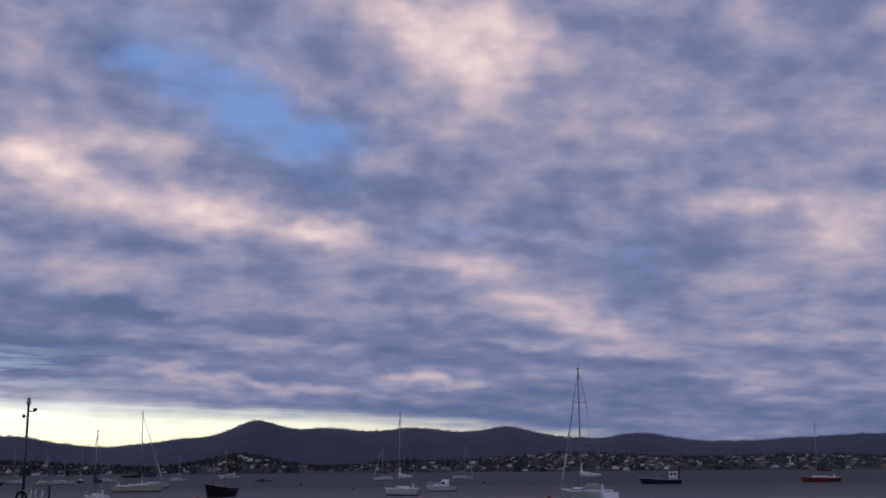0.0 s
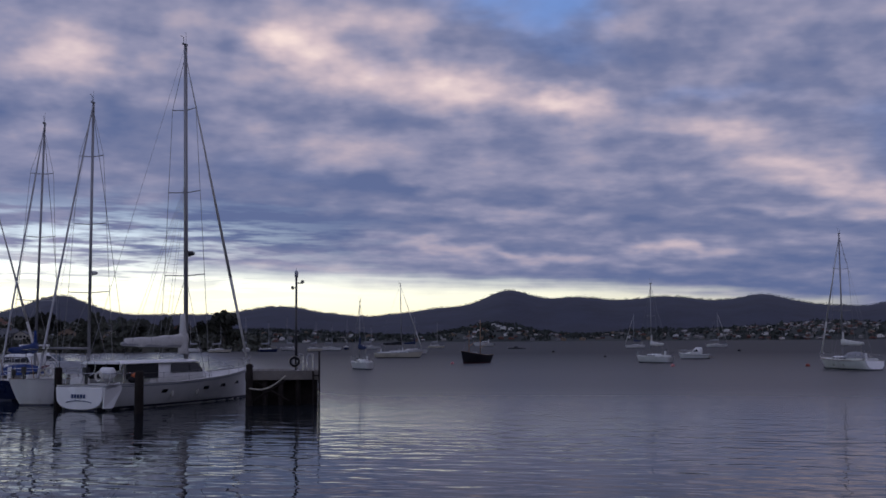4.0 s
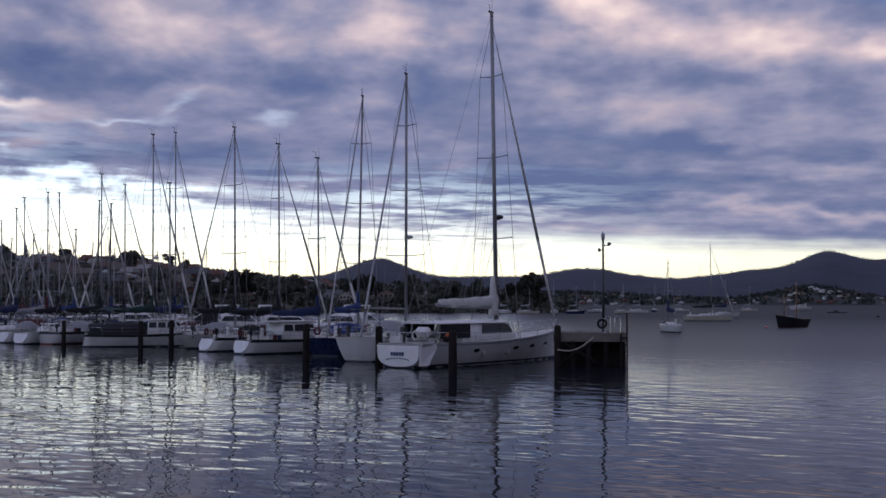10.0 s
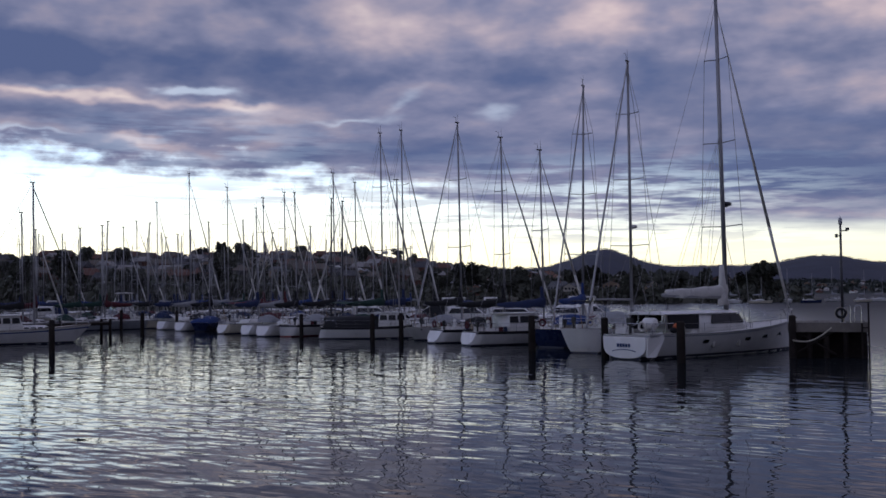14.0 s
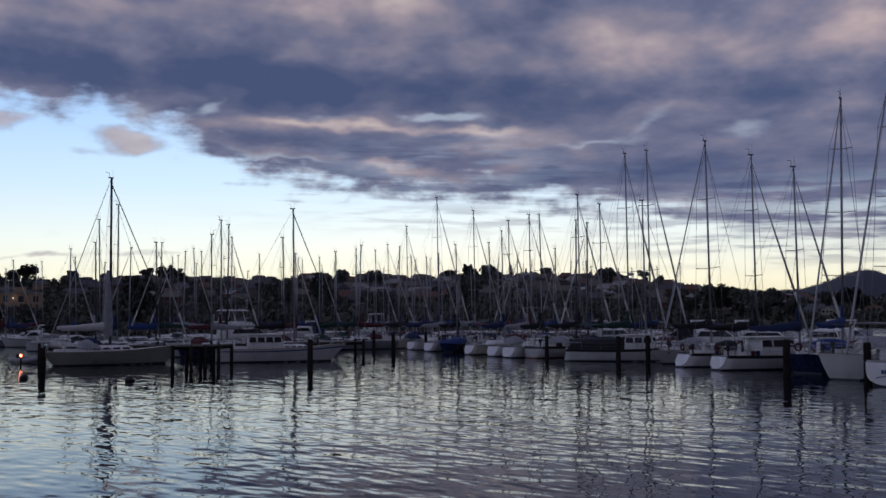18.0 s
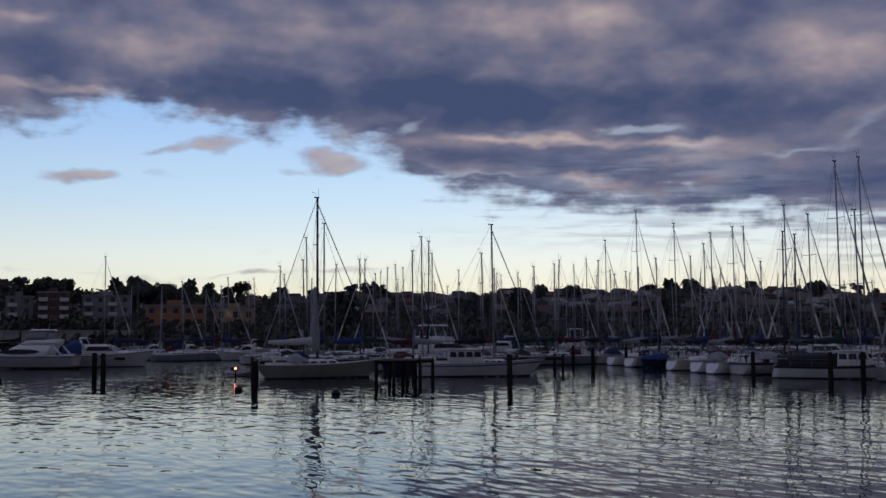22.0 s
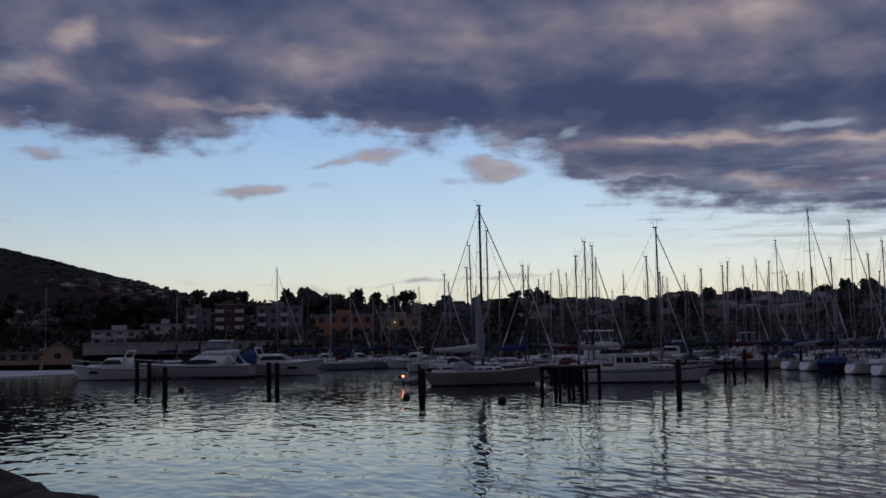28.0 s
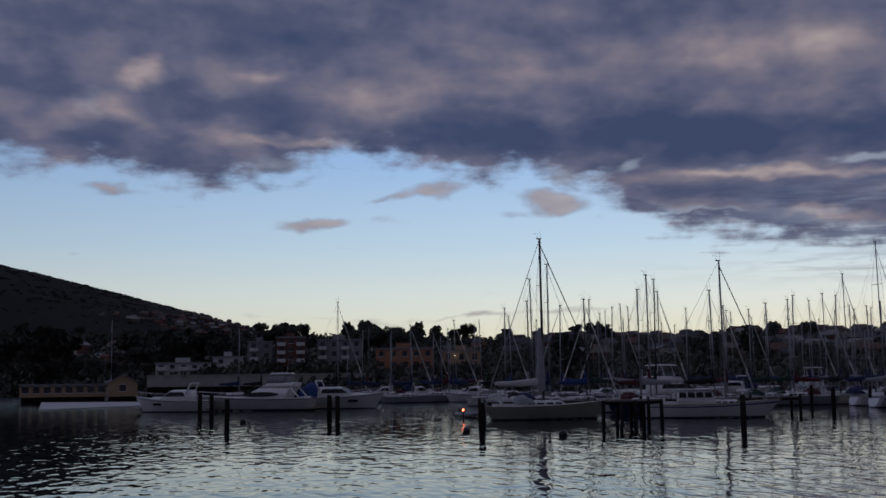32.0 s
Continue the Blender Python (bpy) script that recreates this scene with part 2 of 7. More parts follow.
# the cloud deck's lower edge in degrees above the horizon, by bearing
EDGE = curve_of(AZ, -180, 180, 0, 20, [(-180, 0.5), (-30, 0.5), (-7, 1.3), (0, 1.9), (7, 2.4), (13.6, 2.7), (23, 3.2), (35, 3.9), (42, 5.3), (47, 5.8), (55, 6.3), (59, 6.6), (62, 7.4), (65.5, 8.7), (67.5, 9.9), (74, 10.6), (79, 11.2), (83.5, 10.0), (87, 9.7), (91, 10.5), (110, 10.3), (180, 2.0)])
east = wmath("SUBTRACT", 1.0, wsmooth(AZ, 26.0, 44.0))
west_side = wsmooth(AZ, 30.0, 46.0)
low = wmath("SUBTRACT", 1.0, wsmooth(EL, 5.5, 10.0))
edge_tufts = wnoise(flat_pos(0.42, 0.85), 1.0, 4.0, 0.55)
streak = wnoise(flat_pos(0.10, 1.7, 0.02), 1.0, 3.0, 0.55)
rough_edge = wmath("MULTIPLY", wmath("SUBTRACT", edge_tufts, 0.5), wmath("MULTIPLY_ADD", west_side, 3.6, 0.5))
rough_edge = wmath("MULTIPLY_ADD", wmath("SUBTRACT", streak, 0.5), wmath("MULTIPLY_ADD", wmath("MULTIPLY", low, west_side), 2.6, 1.3), rough_edge)
height = wmath("ADD", wmath("SUBTRACT", EL, EDGE), rough_edge)
cover = wsmooth(height, -0.55, 1.0)
cover = wmath("MAXIMUM", cover, wmath("SUBTRACT", 1.0, wsmooth(AZ, -9.0, -3.0)))
deck_cover = cover
# the deck frays into flat streaks with bright sky between them
fray = wsmooth(wnoise(flat_pos(0.20, 1.9, 0.012), 1.0, 4.0, 0.6), 0.42, 0.60)
fray = wmath("MULTIPLY", fray, wmath("ADD", wmath("MULTIPLY", lobe(31.0, 4.9, 9.0, 1.5), 0.62), wmath("MULTIPLY", lobe(53.0, 7.6, 7.0, 1.5), 0.16)))
cover = wmath("MULTIPLY", cover, wmath("SUBTRACT", 1.0, fray))
wisps = wsmooth(wmath("MULTIPLY_ADD", wmath("SUBTRACT", edge_tufts, 0.5), 1.2, lobes(PUFFS)), 0.15, 0.95)
# thin broken streaks across the clear band
veil = wsmooth(wnoise(flat_pos(0.22, 2.6, 0.01), 1.0, 4.0, 0.6), 0.44, 0.60)
veil = wmath("MULTIPLY", veil, wmath("ADD", wmath("MULTIPLY", lobe(30.0, 4.2, 13.0, 1.5), 0.9), wmath("MULTIPLY", lobe(50.0, 5.3, 9.0, 0.7), 0.45)))
cover = wmath("MAXIMUM", cover, veil)
cover = wmath("MAXIMUM", cover, wmath("MULTIPLY", wisps, 0.85))
CLOUD_STOPS = [(0.34, (0.104, 0.142, 0.278)), (0.44, (0.162, 0.190, 0.318)), (0.52, (0.250, 0.262, 0.385)), (0.60, (0.370, 0.342, 0.432)), (0.70, (0.57, 0.48, 0.52)), (0.86, (0.92, 0.77, 0.70))]

# clear sky: the physical sky of a sun just down in the west, evened out by thin haze
nishita = wnode("ShaderNodeTexSky")
nishita.sky_type = "NISHITA"
nishita.sun_disc = False
nishita.sun_elevation, nishita.sun_rotation = radians(2.0), radians(-50.0)
nishita.dust_density = 1.2
haze = wramp(wmath("DIVIDE", elc, 40.0), [(0.0, (0.92, 0.80, 0.50)), (0.05, (0.98, 0.95, 0.74)), (0.10, (0.88, 0.96, 0.92)), (0.17, (0.64, 0.84, 1.02)), (0.28, (0.42, 0.66, 1.05)), (0.5, (0.20, 0.36, 0.72)), (1.0, (0.14, 0.24, 0.5))])
west = wmath("MULTIPLY_ADD", lobe(58.0, 4.0, 78.0, 60.0), 1.30, 0.14)
clear = wmix(1.0, haze, wmix(1.0, (1, 1, 1), west, "MULTIPLY"), "MULTIPLY")
clear = wmix(0.003, clear, nishita.outputs[0], "ADD")

# cloud: grey-blue bellies, dull rose where the last light reaches; rows slanting down to the east
rows = wnoise(flat_pos(0.10, 0.75, 0.09), 1.0, 3.0, 0.5)
tone = wmath("ADD", 0.492, wmath("ADD", lobes(EAST_GLOW + EAST_STREAKS + EAST_SHADE), lobes(MID_GLOW + MID_SHADE + WEST_GLOW + WEST_GLOW_HIGH + WEST_SHADE)))
tone = wmath("MULTIPLY_ADD", wmath("SUBTRACT", billow, 0.5), 0.20, tone)
tone = wmath("MULTIPLY_ADD", wmath("SUBTRACT", tufts, 0.5), 0.26, tone)
clumps = wnoise(flat_pos(0.26, 0.36, 0.06), 1.0, 3.5, 0.5)
tone = wmath("MULTIPLY_ADD", wmath("SUBTRACT", clumps, 0.5), wmath("MULTIPLY_ADD", wsmooth(EL, 7.0, 13.0), 0.34, 0.08), tone)
tone = wmath("MULTIPLY_ADD", wmath("SUBTRACT", rows, 0.5), wmath("MULTIPLY_ADD", wmath("MULTIPLY", low, east), 0.30, 0.10), tone)
# the ragged rim lets the bright sky through
rim = wmath("MULTIPLY", wmath("SUBTRACT", 1.0, wsmooth(height, 0.2, 1.3)), wmath("MULTIPLY", west_side, 0.07))
tone = wmath("ADD", tone, wmath("ADD", rim, wmath("MULTIPLY", wisps, wmath("MULTIPLY_ADD", deck_cover, -0.20, 0.20))))
cloud = wramp(tone, CLOUD_STOPS)
ragged = wmath("MULTIPLY_ADD", wmath("SUBTRACT", tufts, 0.5), 1.8, wmath("MULTIPLY_ADD", wmath("SUBTRACT", billow, 0.5), 1.4, 1.0))
thin_east = wsmooth(wmath("MULTIPLY", lobes(EAST_BLUE), ragged), 0.02, 1.05)
thin_west = wsmooth(wmath("MULTIPLY", lobes(WEST_GAPS + WEST_HOLES), ragged), 0.02, 1.15)
level = wmath("ADD", wmath("MULTIPLY_ADD", wsmooth(AZ, 28.0, 50.0), -0.13, 1.0), wmath("MULTIPLY", wsmooth(AZ, 58.0, 80.0), 0.04))
cloud = wmix(1.0, cloud, wmix(1.0, wmix(east, (0.955, 0.965, 1.04), (1.03, 0.99, 1.0)), level, "MULTIPLY"), "MULTIPLY")
cloud = wmix(wmath("MULTIPLY", thin_east, 0.85), cloud, (0.150, 0.275, 0.610))
cloud = wmix(wmath("MULTIPLY", thin_west, 0.58), cloud, (0.66, 0.77, 0.95))
sky_colour = wmix(cover, clear, cloud)
# unseen sky: dimmed to the east, brightened behind the viewer to light the hulls
dim = wmath("MULTIPLY_ADD", wsmooth(wmath("ABSOLUTE", AZ), 115.0, 170.0), 0.75, wmath("MULTIPLY_ADD", wsmooth(wmath("MULTIPLY", AZ, -1.0), 25.0, 75.0), -0.30, 1.0))
sky_colour = wmix(1.0, sky_colour, wmix(1.0, (1, 1, 1), dim, "MULTIPLY"), "MULTIPLY")
back = wnode("ShaderNodeBackground")
wput(back.inputs[0], sky_colour)
back.inputs[1].default_value = 1.0
WT.links.new(back.outputs[0], wnode("ShaderNodeOutputWorld").inputs[0])

sun_data = bpy.data.lights.new("low_sun", "SUN")
sun_data.energy, sun_data.angle, sun_data.color = 0.008, radians(20), (1.0, 0.78, 0.6)
low_sun = new("low_sun", sun_data)
low_sun.matrix_world = look((0, 0, 0), (math.sin(radians(50)), -math.cos(radians(50)), -0.12))

# ---- materials ----
def material(name, colour, rough=0.6, metal=0.0, var=0.25, scale=3.0, fine=30.0, bump=0.15, tint=None, each=0.0, spec=0.5):
    """A surface with broad stains, fine grain and a little relief. each: how far single pieces differ."""
    m = bpy.data.materials.new(name)
    m.use_nodes = True
    nt = m.node_tree
    b = nt.nodes["Principled BSDF"]
    b.inputs["Metallic"].default_value = metal
    b.inputs["Specular IOR Level"].default_value = spec
    co = nt.nodes.new("ShaderNodeTexCoord")
    n1, n2 = nt.nodes.new("ShaderNodeTexNoise"), nt.nodes.new("ShaderNodeTexNoise")
    n1.inputs["Scale"].default_value, n2.inputs["Scale"].default_value = scale, fine
    n1.inputs["Detail"].default_value, n2.inputs["Detail"].default_value = 4, 3
    for n in (n1, n2):
        nt.links.new(co.outputs["Object"], n.inputs["Vector"])
    add = nt.nodes.new("ShaderNodeMath")
    add.operation = "MULTIPLY_ADD"
    add.inputs[1].default_value = 0.35
    nt.links.new(n2.outputs[0], add.inputs[0])
    nt.links.new(n1.outputs[0], add.inputs[2])
    ramp = nt.nodes.new("ShaderNodeValToRGB")
    dark = tuple(c * (1 - var) for c in (tint or colour))
    light = tuple(min(1, c * (1 + var * 0.6)) for c in colour)
    e = ramp.color_ramp.elements
    e[0].position, e[0].color = 0.42, (*dark, 1)
    e[1].position, e[1].color = 0.88, (*light, 1)
    nt.links.new(add.outputs[0], ramp.inputs[0])
    out = ramp.outputs[0]
    if each:
        info = nt.nodes.new("ShaderNodeObjectInfo")
        hsv = nt.nodes.new("ShaderNodeHueSaturation")
        mr = nt.nodes.new("ShaderNodeMapRange")
        mr.inputs[3].default_value, mr.inputs[4].default_value = 1 - each, 1 + each
        nt.links.new(info.outputs["Random"], mr.inputs[0])
        nt.links.new(mr.outputs[0], hsv.inputs["Value"])
        nt.links.new(out, hsv.inputs["Color"])
        out = hsv.outputs[0]
    nt.links.new(out, b.inputs["Base Color"])
    rr = nt.nodes.new("ShaderNodeMapRange")
    rr.inputs[3].default_value, rr.inputs[4].default_value = max(0.02, rough - 0.12), min(1, rough + 0.12)
    nt.links.new(n1.outputs[0], rr.inputs[0])
    nt.links.new(rr.outputs[0], b.inputs["Roughness"])
    if bump:
        bp = nt.nodes.new("ShaderNodeBump")
        bp.inputs["Strength"].default_value, bp.inputs["Distance"].default_value = bump, 0.02
        nt.links.new(n2.outputs[0], bp.inputs["Height"])
        nt.links.new(bp.outputs[0], b.inputs["Normal"])
    return m


M_GEL = material("white_gelcoat", (0.74, 0.74, 0.72), 0.32, var=0.10, scale=1.2, fine=14, bump=0.03)
M_CREAM = material("cream_gelcoat", (0.66, 0.62, 0.50), 0.38, var=0.12, scale=1.2, fine=14, bump=0.03)
M_NAVY = material("navy_gelcoat", (0.018, 0.030, 0.085), 0.28, var=0.2, scale=1.5, bump=0.02)
M_BLACKHULL = material("black_hull_paint", (0.018, 0.018, 0.022), 0.4, var=0.3, scale=1.5, bump=0.04)
M_REDHULL = material("rust_red_hull_paint", (0.26, 0.055, 0.035), 0.45, var=0.25, scale=1.5, bump=0.04)
M_GREYHULL = material("grey_hull_paint", (0.33, 0.35, 0.38), 0.4, var=0.15, scale=1.4, bump=0.03)
M_DECK = material("weathered_deck_paint", (0.62, 0.61, 0.57), 0.65, var=0.18, scale=2.0, bump=0.08)
M_TEAK = material("grey_teak", (0.24, 0.18, 0.13), 0.7, var=0.3, scale=4, bump=0.15)
M_BOOT = material("dark_antifouling", (0.03, 0.035, 0.055), 0.6, var=0.35, scale=2.0)
M_REDBOOT = material("dull_red_antifouling", (0.16, 0.03, 0.025), 0.6, var=0.35, scale=2.0)
M_STRIPE = material("blue_stripe_paint", (0.03, 0.06, 0.20), 0.4, var=0.15)
M_ALU = material("anodised_mast_alloy", (0.30, 0.30, 0.31), 0.42, 0.5, var=0.14, scale=1.2, bump=0.02)
M_DARKMAST = material("black_mast_paint", (0.05, 0.05, 0.055), 0.4, 0.1, var=0.2)
M_SPAR = material("varnished_spar", (0.30, 0.17, 0.08), 0.35, var=0.25, scale=3)
M_WIRE = material("stay_wire", (0.22, 0.22, 0.23), 0.4, 0.8, var=0.2)
M_STEEL = material("stainless_rail", (0.55, 0.55, 0.56), 0.25, 0.9, var=0.12)
M_SAIL = material("furled_sailcloth", (0.58, 0.57, 0.54), 0.8, var=0.15, scale=4, fine=20, bump=0.3)
M_NAVYCLOTH = material("navy_canvas", (0.015, 0.028, 0.085), 0.85, var=0.25, scale=4, bump=0.3)
M_BLACKCLOTH = material("black_canvas", (0.009, 0.010, 0.013), 0.85, var=0.25, scale=4, bump=0.3)
M_GREENCLOTH = material("bottle_green_canvas", (0.012, 0.045, 0.035), 0.85, var=0.25, scale=4, bump=0.3)
M_REDCLOTH = material("maroon_canvas", (0.085, 0.014, 0.020), 0.85, var=0.25, scale=4, bump=0.3)
M_BLUECLOTH = material("royal_blue_canvas", (0.016, 0.045, 0.17), 0.85, var=0.25, scale=4, bump=0.3)
M_GREYCLOTH = material("grey_canvas", (0.30, 0.31, 0.33), 0.85, var=0.2, scale=4, bump=0.3)
M_GLASS = material("dark_tinted_glass", (0.008, 0.009, 0.012), 0.10, var=0.1, bump=0.0, spec=0.3)
M_RUBBER = material("black_rubber", (0.02, 0.02, 0.02), 0.7, var=0.3)
M_FENDER = material("white_fender_vinyl", (0.55, 0.54, 0.50), 0.5, var=0.2)
M_ROPE = material("mooring_rope", (0.42, 0.39, 0.32), 0.9, var=0.2, fine=60, bump=0.5)
M_ORANGE = material("faded_orange_plastic", (0.50, 0.12, 0.04), 0.5, var=0.2)
M_PINK = material("pink_buoy_plastic", (0.55, 0.22, 0.22), 0.5, var=0.2)
M_TIMBER = material("tarred_timber", (0.024, 0.020, 0.018), 0.85, var=0.4, scale=2.0, fine=18, bump=0.5, each=0.25, spec=0.1)
M_REDPILE = material("red_brown_pile", (0.085, 0.034, 0.026), 0.85, var=0.4, scale=2.0, fine=18, bump=0.5)
M_PLANK = material("weathered_wharf_plank", (0.13, 0.115, 0.10), 0.85, var=0.3, scale=2.5, fine=25, bump=0.4, each=0.3)
M_CONC = material("stained_concrete", (0.36, 0.34, 0.31), 0.9, var=0.25, scale=0.6, fine=9, bump=0.3, each=0.12)
M_BARS = material("name_lettering_blue", (0.02, 0.05, 0.15), 0.4, var=0.1)


def water_material():
    m = bpy.data.materials.new("harbour_water")
    m.use_nodes = True
    nt = m.node_tree
    b = nt.nodes["Principled BSDF"]
    b.inputs["Base Color"].default_value = (0.010, 0.014, 0.018, 1)
    # sheltered water is glassy, the open bay is ruffled
    where = nt.nodes.new("ShaderNodeNewGeometry")
    far = nt.nodes.new("ShaderNodeVectorMath")
    far.operation = "LENGTH"
    nt.links.new(where.outputs["Position"], far.inputs[0])
    ruff = nt.nodes.new("ShaderNodeMapRange")
    for sock, value in zip(ruff.inputs[1:], (60.0, 300.0, 0.008, 0.24)):
        sock.default_value = value
    nt.links.new(far.outputs["Value"], ruff.inputs[0])
    # the open bay beyond the wharf head is wind-ruffled
    xyz = nt.nodes.new("ShaderNodeSeparateXYZ")
    nt.links.new(where.outputs["Position"], xyz.inputs[0])
    across = nt.nodes.new("ShaderNodeMath")
    across.operation = "MULTIPLY_ADD"
    nt.links.new(xyz.outputs[1], across.inputs[0])
    across.inputs[1].default_value = 0.45
    nt.links.new(xyz.outputs[0], across.inputs[2])
    bay = nt.nodes.new("ShaderNodeMapRange")
    bay.interpolation_type = "SMOOTHSTEP"
    for sock, value in zip(bay.inputs[1:], (-8.0, 12.0, 0.0, 0.30)):
        sock.default_value = value
    nt.links.new(across.outputs[0], bay.inputs[0])
    off = nt.nodes.new("ShaderNodeMapRange")
    off.interpolation_type = "SMOOTHSTEP"
    for sock, value in zip(off.inputs[1:], (22.0, 95.0, 0.12, 1.0)):
        sock.default_value = value
    nt.links.new(far.outputs["Value"], off.inputs[0])
    ruffle = nt.nodes.new("ShaderNodeMath")
    ruffle.operation = "MULTIPLY_ADD"
    nt.links.new(bay.outputs[0], ruffle.inputs[0])
    nt.links.new(off.outputs[0], ruffle.inputs[1])
    nt.links.new(ruff.outputs[0], ruffle.inputs[2])
    nt.links.new(ruffle.outputs[0], b.inputs["Roughness"])
    b.inputs["IOR"].default_value = 1.17
    co = nt.nodes.new("ShaderNodeTexCoord")

    def ripple(sx, sy, rz, scale, detail, rough=0.5):
        mp = nt.nodes.new("ShaderNodeMapping")
        mp.inputs["Scale"].default_value = (sx, sy, 1)
        mp.inputs["Rotation"].default_value = (0, 0, radians(rz))
        nt.links.new(co.outputs["Object"], mp.inputs[0])
        n = nt.nodes.new("ShaderNodeTexNoise")
        n.inputs["Scale"].default_value, n.inputs["Detail"].default_value, n.inputs["Roughness"].default_value = scale, detail, rough
        nt.links.new(mp.outputs[0], n.inputs["Vector"])
        return n.outputs[0]

    def mad(a, k, c):
        n = nt.nodes.new("ShaderNodeMath")
        n.operation = "MULTIPLY_ADD"
        nt.links.new(a, n.inputs[0])
        for sock, value in ((n.inputs[1], k), (n.inputs[2], c)):
            if isinstance(value, float):
                sock.default_value = value
            else:
                nt.links.new(value, sock)
        return n.outputs[0]
    swell = ripple(0.55, 1.0, 32, 0.55, 1.0)
    chop = ripple(0.45, 1.0, 48, 1.5, 1.0)
    cross = ripple(0.5, 1.0, 5, 2.4, 0.6)
    patch = ripple(1, 1, 0, 0.035, 3)
    h = mad(swell, 0.60, mad(chop, 0.42, mad(cross, 0.16, 0.0)))
    amp = nt.nodes.new("ShaderNodeMapRange")
    for sock, value in zip(amp.inputs[1:], (0.3, 0.7, 0.55, 1.1)):
        sock.default_value = value
    nt.links.new(patch, amp.inputs[0])
    bp = nt.nodes.new("ShaderNodeBump")
    bp.inputs["Distance"].default_value = WAVE
    nt.links.new(amp.outputs[0], bp.inputs["Strength"])
    nt.links.new(h, bp.inputs["Height"])
    nt.links.new(bp.outputs[0], b.inputs["Normal"])
    return m


WAVE = 0.085
M_WATER = water_material()
M_EDGE = material("weathered_grey_concrete", (0.17, 0.155, 0.135), 0.9, var=0.35, scale=1.5, fine=14, bump=0.4)
# white gelcoat brightened for transoms: the light they catch is in the colour
M_LITGEL = material("lit_white_gelcoat", (0.86, 0.86, 0.85), 0.25, var=0.06, scale=1.0, bump=0.01)
M_SAGE = material("dull_sage_gelcoat", (0.36, 0.36, 0.30), 0.3, var=0.15, scale=0.8, fine=12, bump=0.02)
# blue of the distant air is mixed into this slope's base colour
M_HAZYLAND = material("hazed_bush_slope", (0.041, 0.047, 0.074), 0.95, var=0.35, scale=0.008, fine=0.05, bump=0.0)
M_SPUR = material("wooded_spur", (0.022, 0.030, 0.026), 0.95, var=0.3, scale=0.01, fine=0.08, bump=0.0)
M_DARKSLOPE = material("dark_forest_slope", (0.022, 0.024, 0.021), 0.95, var=0.35, scale=0.01, fine=0.08, bump=0.0, spec=0.1)
M_LAND = material("dry_grass_and_scrub", (0.085, 0.085, 0.060), 0.95, var=0.45, scale=0.03, fine=0.4, bump=0.0)
M_LEAF = material("dark_gum_foliage", (0.056, 0.060, 0.043), 0.8, var=0.4, scale=0.3, fine=3, bump=0.0, each=0.3)
M_PINE = material("dark_pine_foliage", (0.030, 0.038, 0.030), 0.85, var=0.4, scale=0.3, fine=3, bump=0.0, each=0.3)
M_BARK = material("grey_bark", (0.10, 0.085, 0.07), 0.9, var=0.3)
M_ROCK = material("dark_shore_boulder", (0.055, 0.046, 0.040), 0.9, var=0.45, scale=1.5, fine=14, bump=0.7, each=0.25)


# ---- mesh helpers ----
def finish(name, bm, mat, smooth=False):
    me = bpy.data.meshes.new(name)
    bm.normal_update()
    bm.to_mesh(me)
    bm.free()
    me.materials.append(mat)
    if smooth:
        me.polygons.foreach_set("use_smooth", [True] * len(me.polygons))
    return me


def part(name, bm, mat, parent, label="", smooth=False):
    ob = new(name, finish(name, bm, mat, smooth))
    ob.parent = parent
    return tagged(ob, label)


def share(ob, name, parent, m):
    """Another part on the same mesh."""
    o = new(name, ob.data)
    o.parent = parent
    o.matrix_basis = m
    return o


def thing(name, label, category, group="", m=None):
    ob = new(name)
    ob.empty_display_size = 0.2
    if m is not None:
        ob.matrix_basis = m
    return tagged(ob, label, category, group)


def solo(name, bm, mat, label, category, group="", m=None, kind="", smooth=False):
    ob = new(name, finish(name, bm, mat, smooth))
    if m is not None:
        ob.matrix_basis = m
    return tagged(ob, label, category, group, kind)


def tube(p, q, r0, r1=None, n=6, bm=None, cap=True):
    """A round bar from p to q."""
    bm = bm or bmesh.new()
    r1 = r0 if r1 is None else r1
    p, q = Vector(p), Vector(q)
    d = (q - p).normalized()
    u = d.orthogonal().normalized()
    v = d.cross(u)
    a = [bm.verts.new(p + (u * math.cos(k) + v * math.sin(k)) * r0) for k in (2 * math.pi * i / n for i in range(n))]
    b = [bm.verts.new(q + (u * math.cos(k) + v * math.sin(k)) * r1) for k in (2 * math.pi * i / n for i in range(n))]
    for i in range(n):
        bm.faces.new((a[i], a[(i + 1) % n], b[(i + 1) % n], b[i]))
    if cap:
        bm.faces.new(a[::-1])
        bm.faces.new(b)
    return bm


def wire(points, r, n=5, bm=None):
    """One round bar bent through the points."""
    pts = [Vector(p) for p in points]
    rings = []
    u = None
    for i, p in enumerate(pts):
        d = (pts[min(i + 1, len(pts) - 1)] - pts[max(i - 1, 0)]).normalized()
        u = d.orthogonal().normalized() if u is None else (u - d * u.dot(d)).normalized()
        v = d.cross(u)
        rings.append([p + (u * math.cos(k) + v * math.sin(k)) * r for k in (2 * math.pi * j / n for j in range(n))])
    return loft(rings, bm)


def loft(rings, bm=None, closed=True, caps=True):
    """A skin over rings of equally many points."""
    bm = bm or bmesh.new()
    vs = [[bm.verts.new(p) for p in r] for r in rings]
    n = len(rings[0])
    for a, b in zip(vs, vs[1:]):
        for i in range(n if closed else n - 1):
            j = (i + 1) % n
            bm.faces.new((a[i], a[j], b[j], b[i]))
    if caps:
        bm.faces.new(vs[0][::-1])
        bm.faces.new(vs[-1])
    return bm


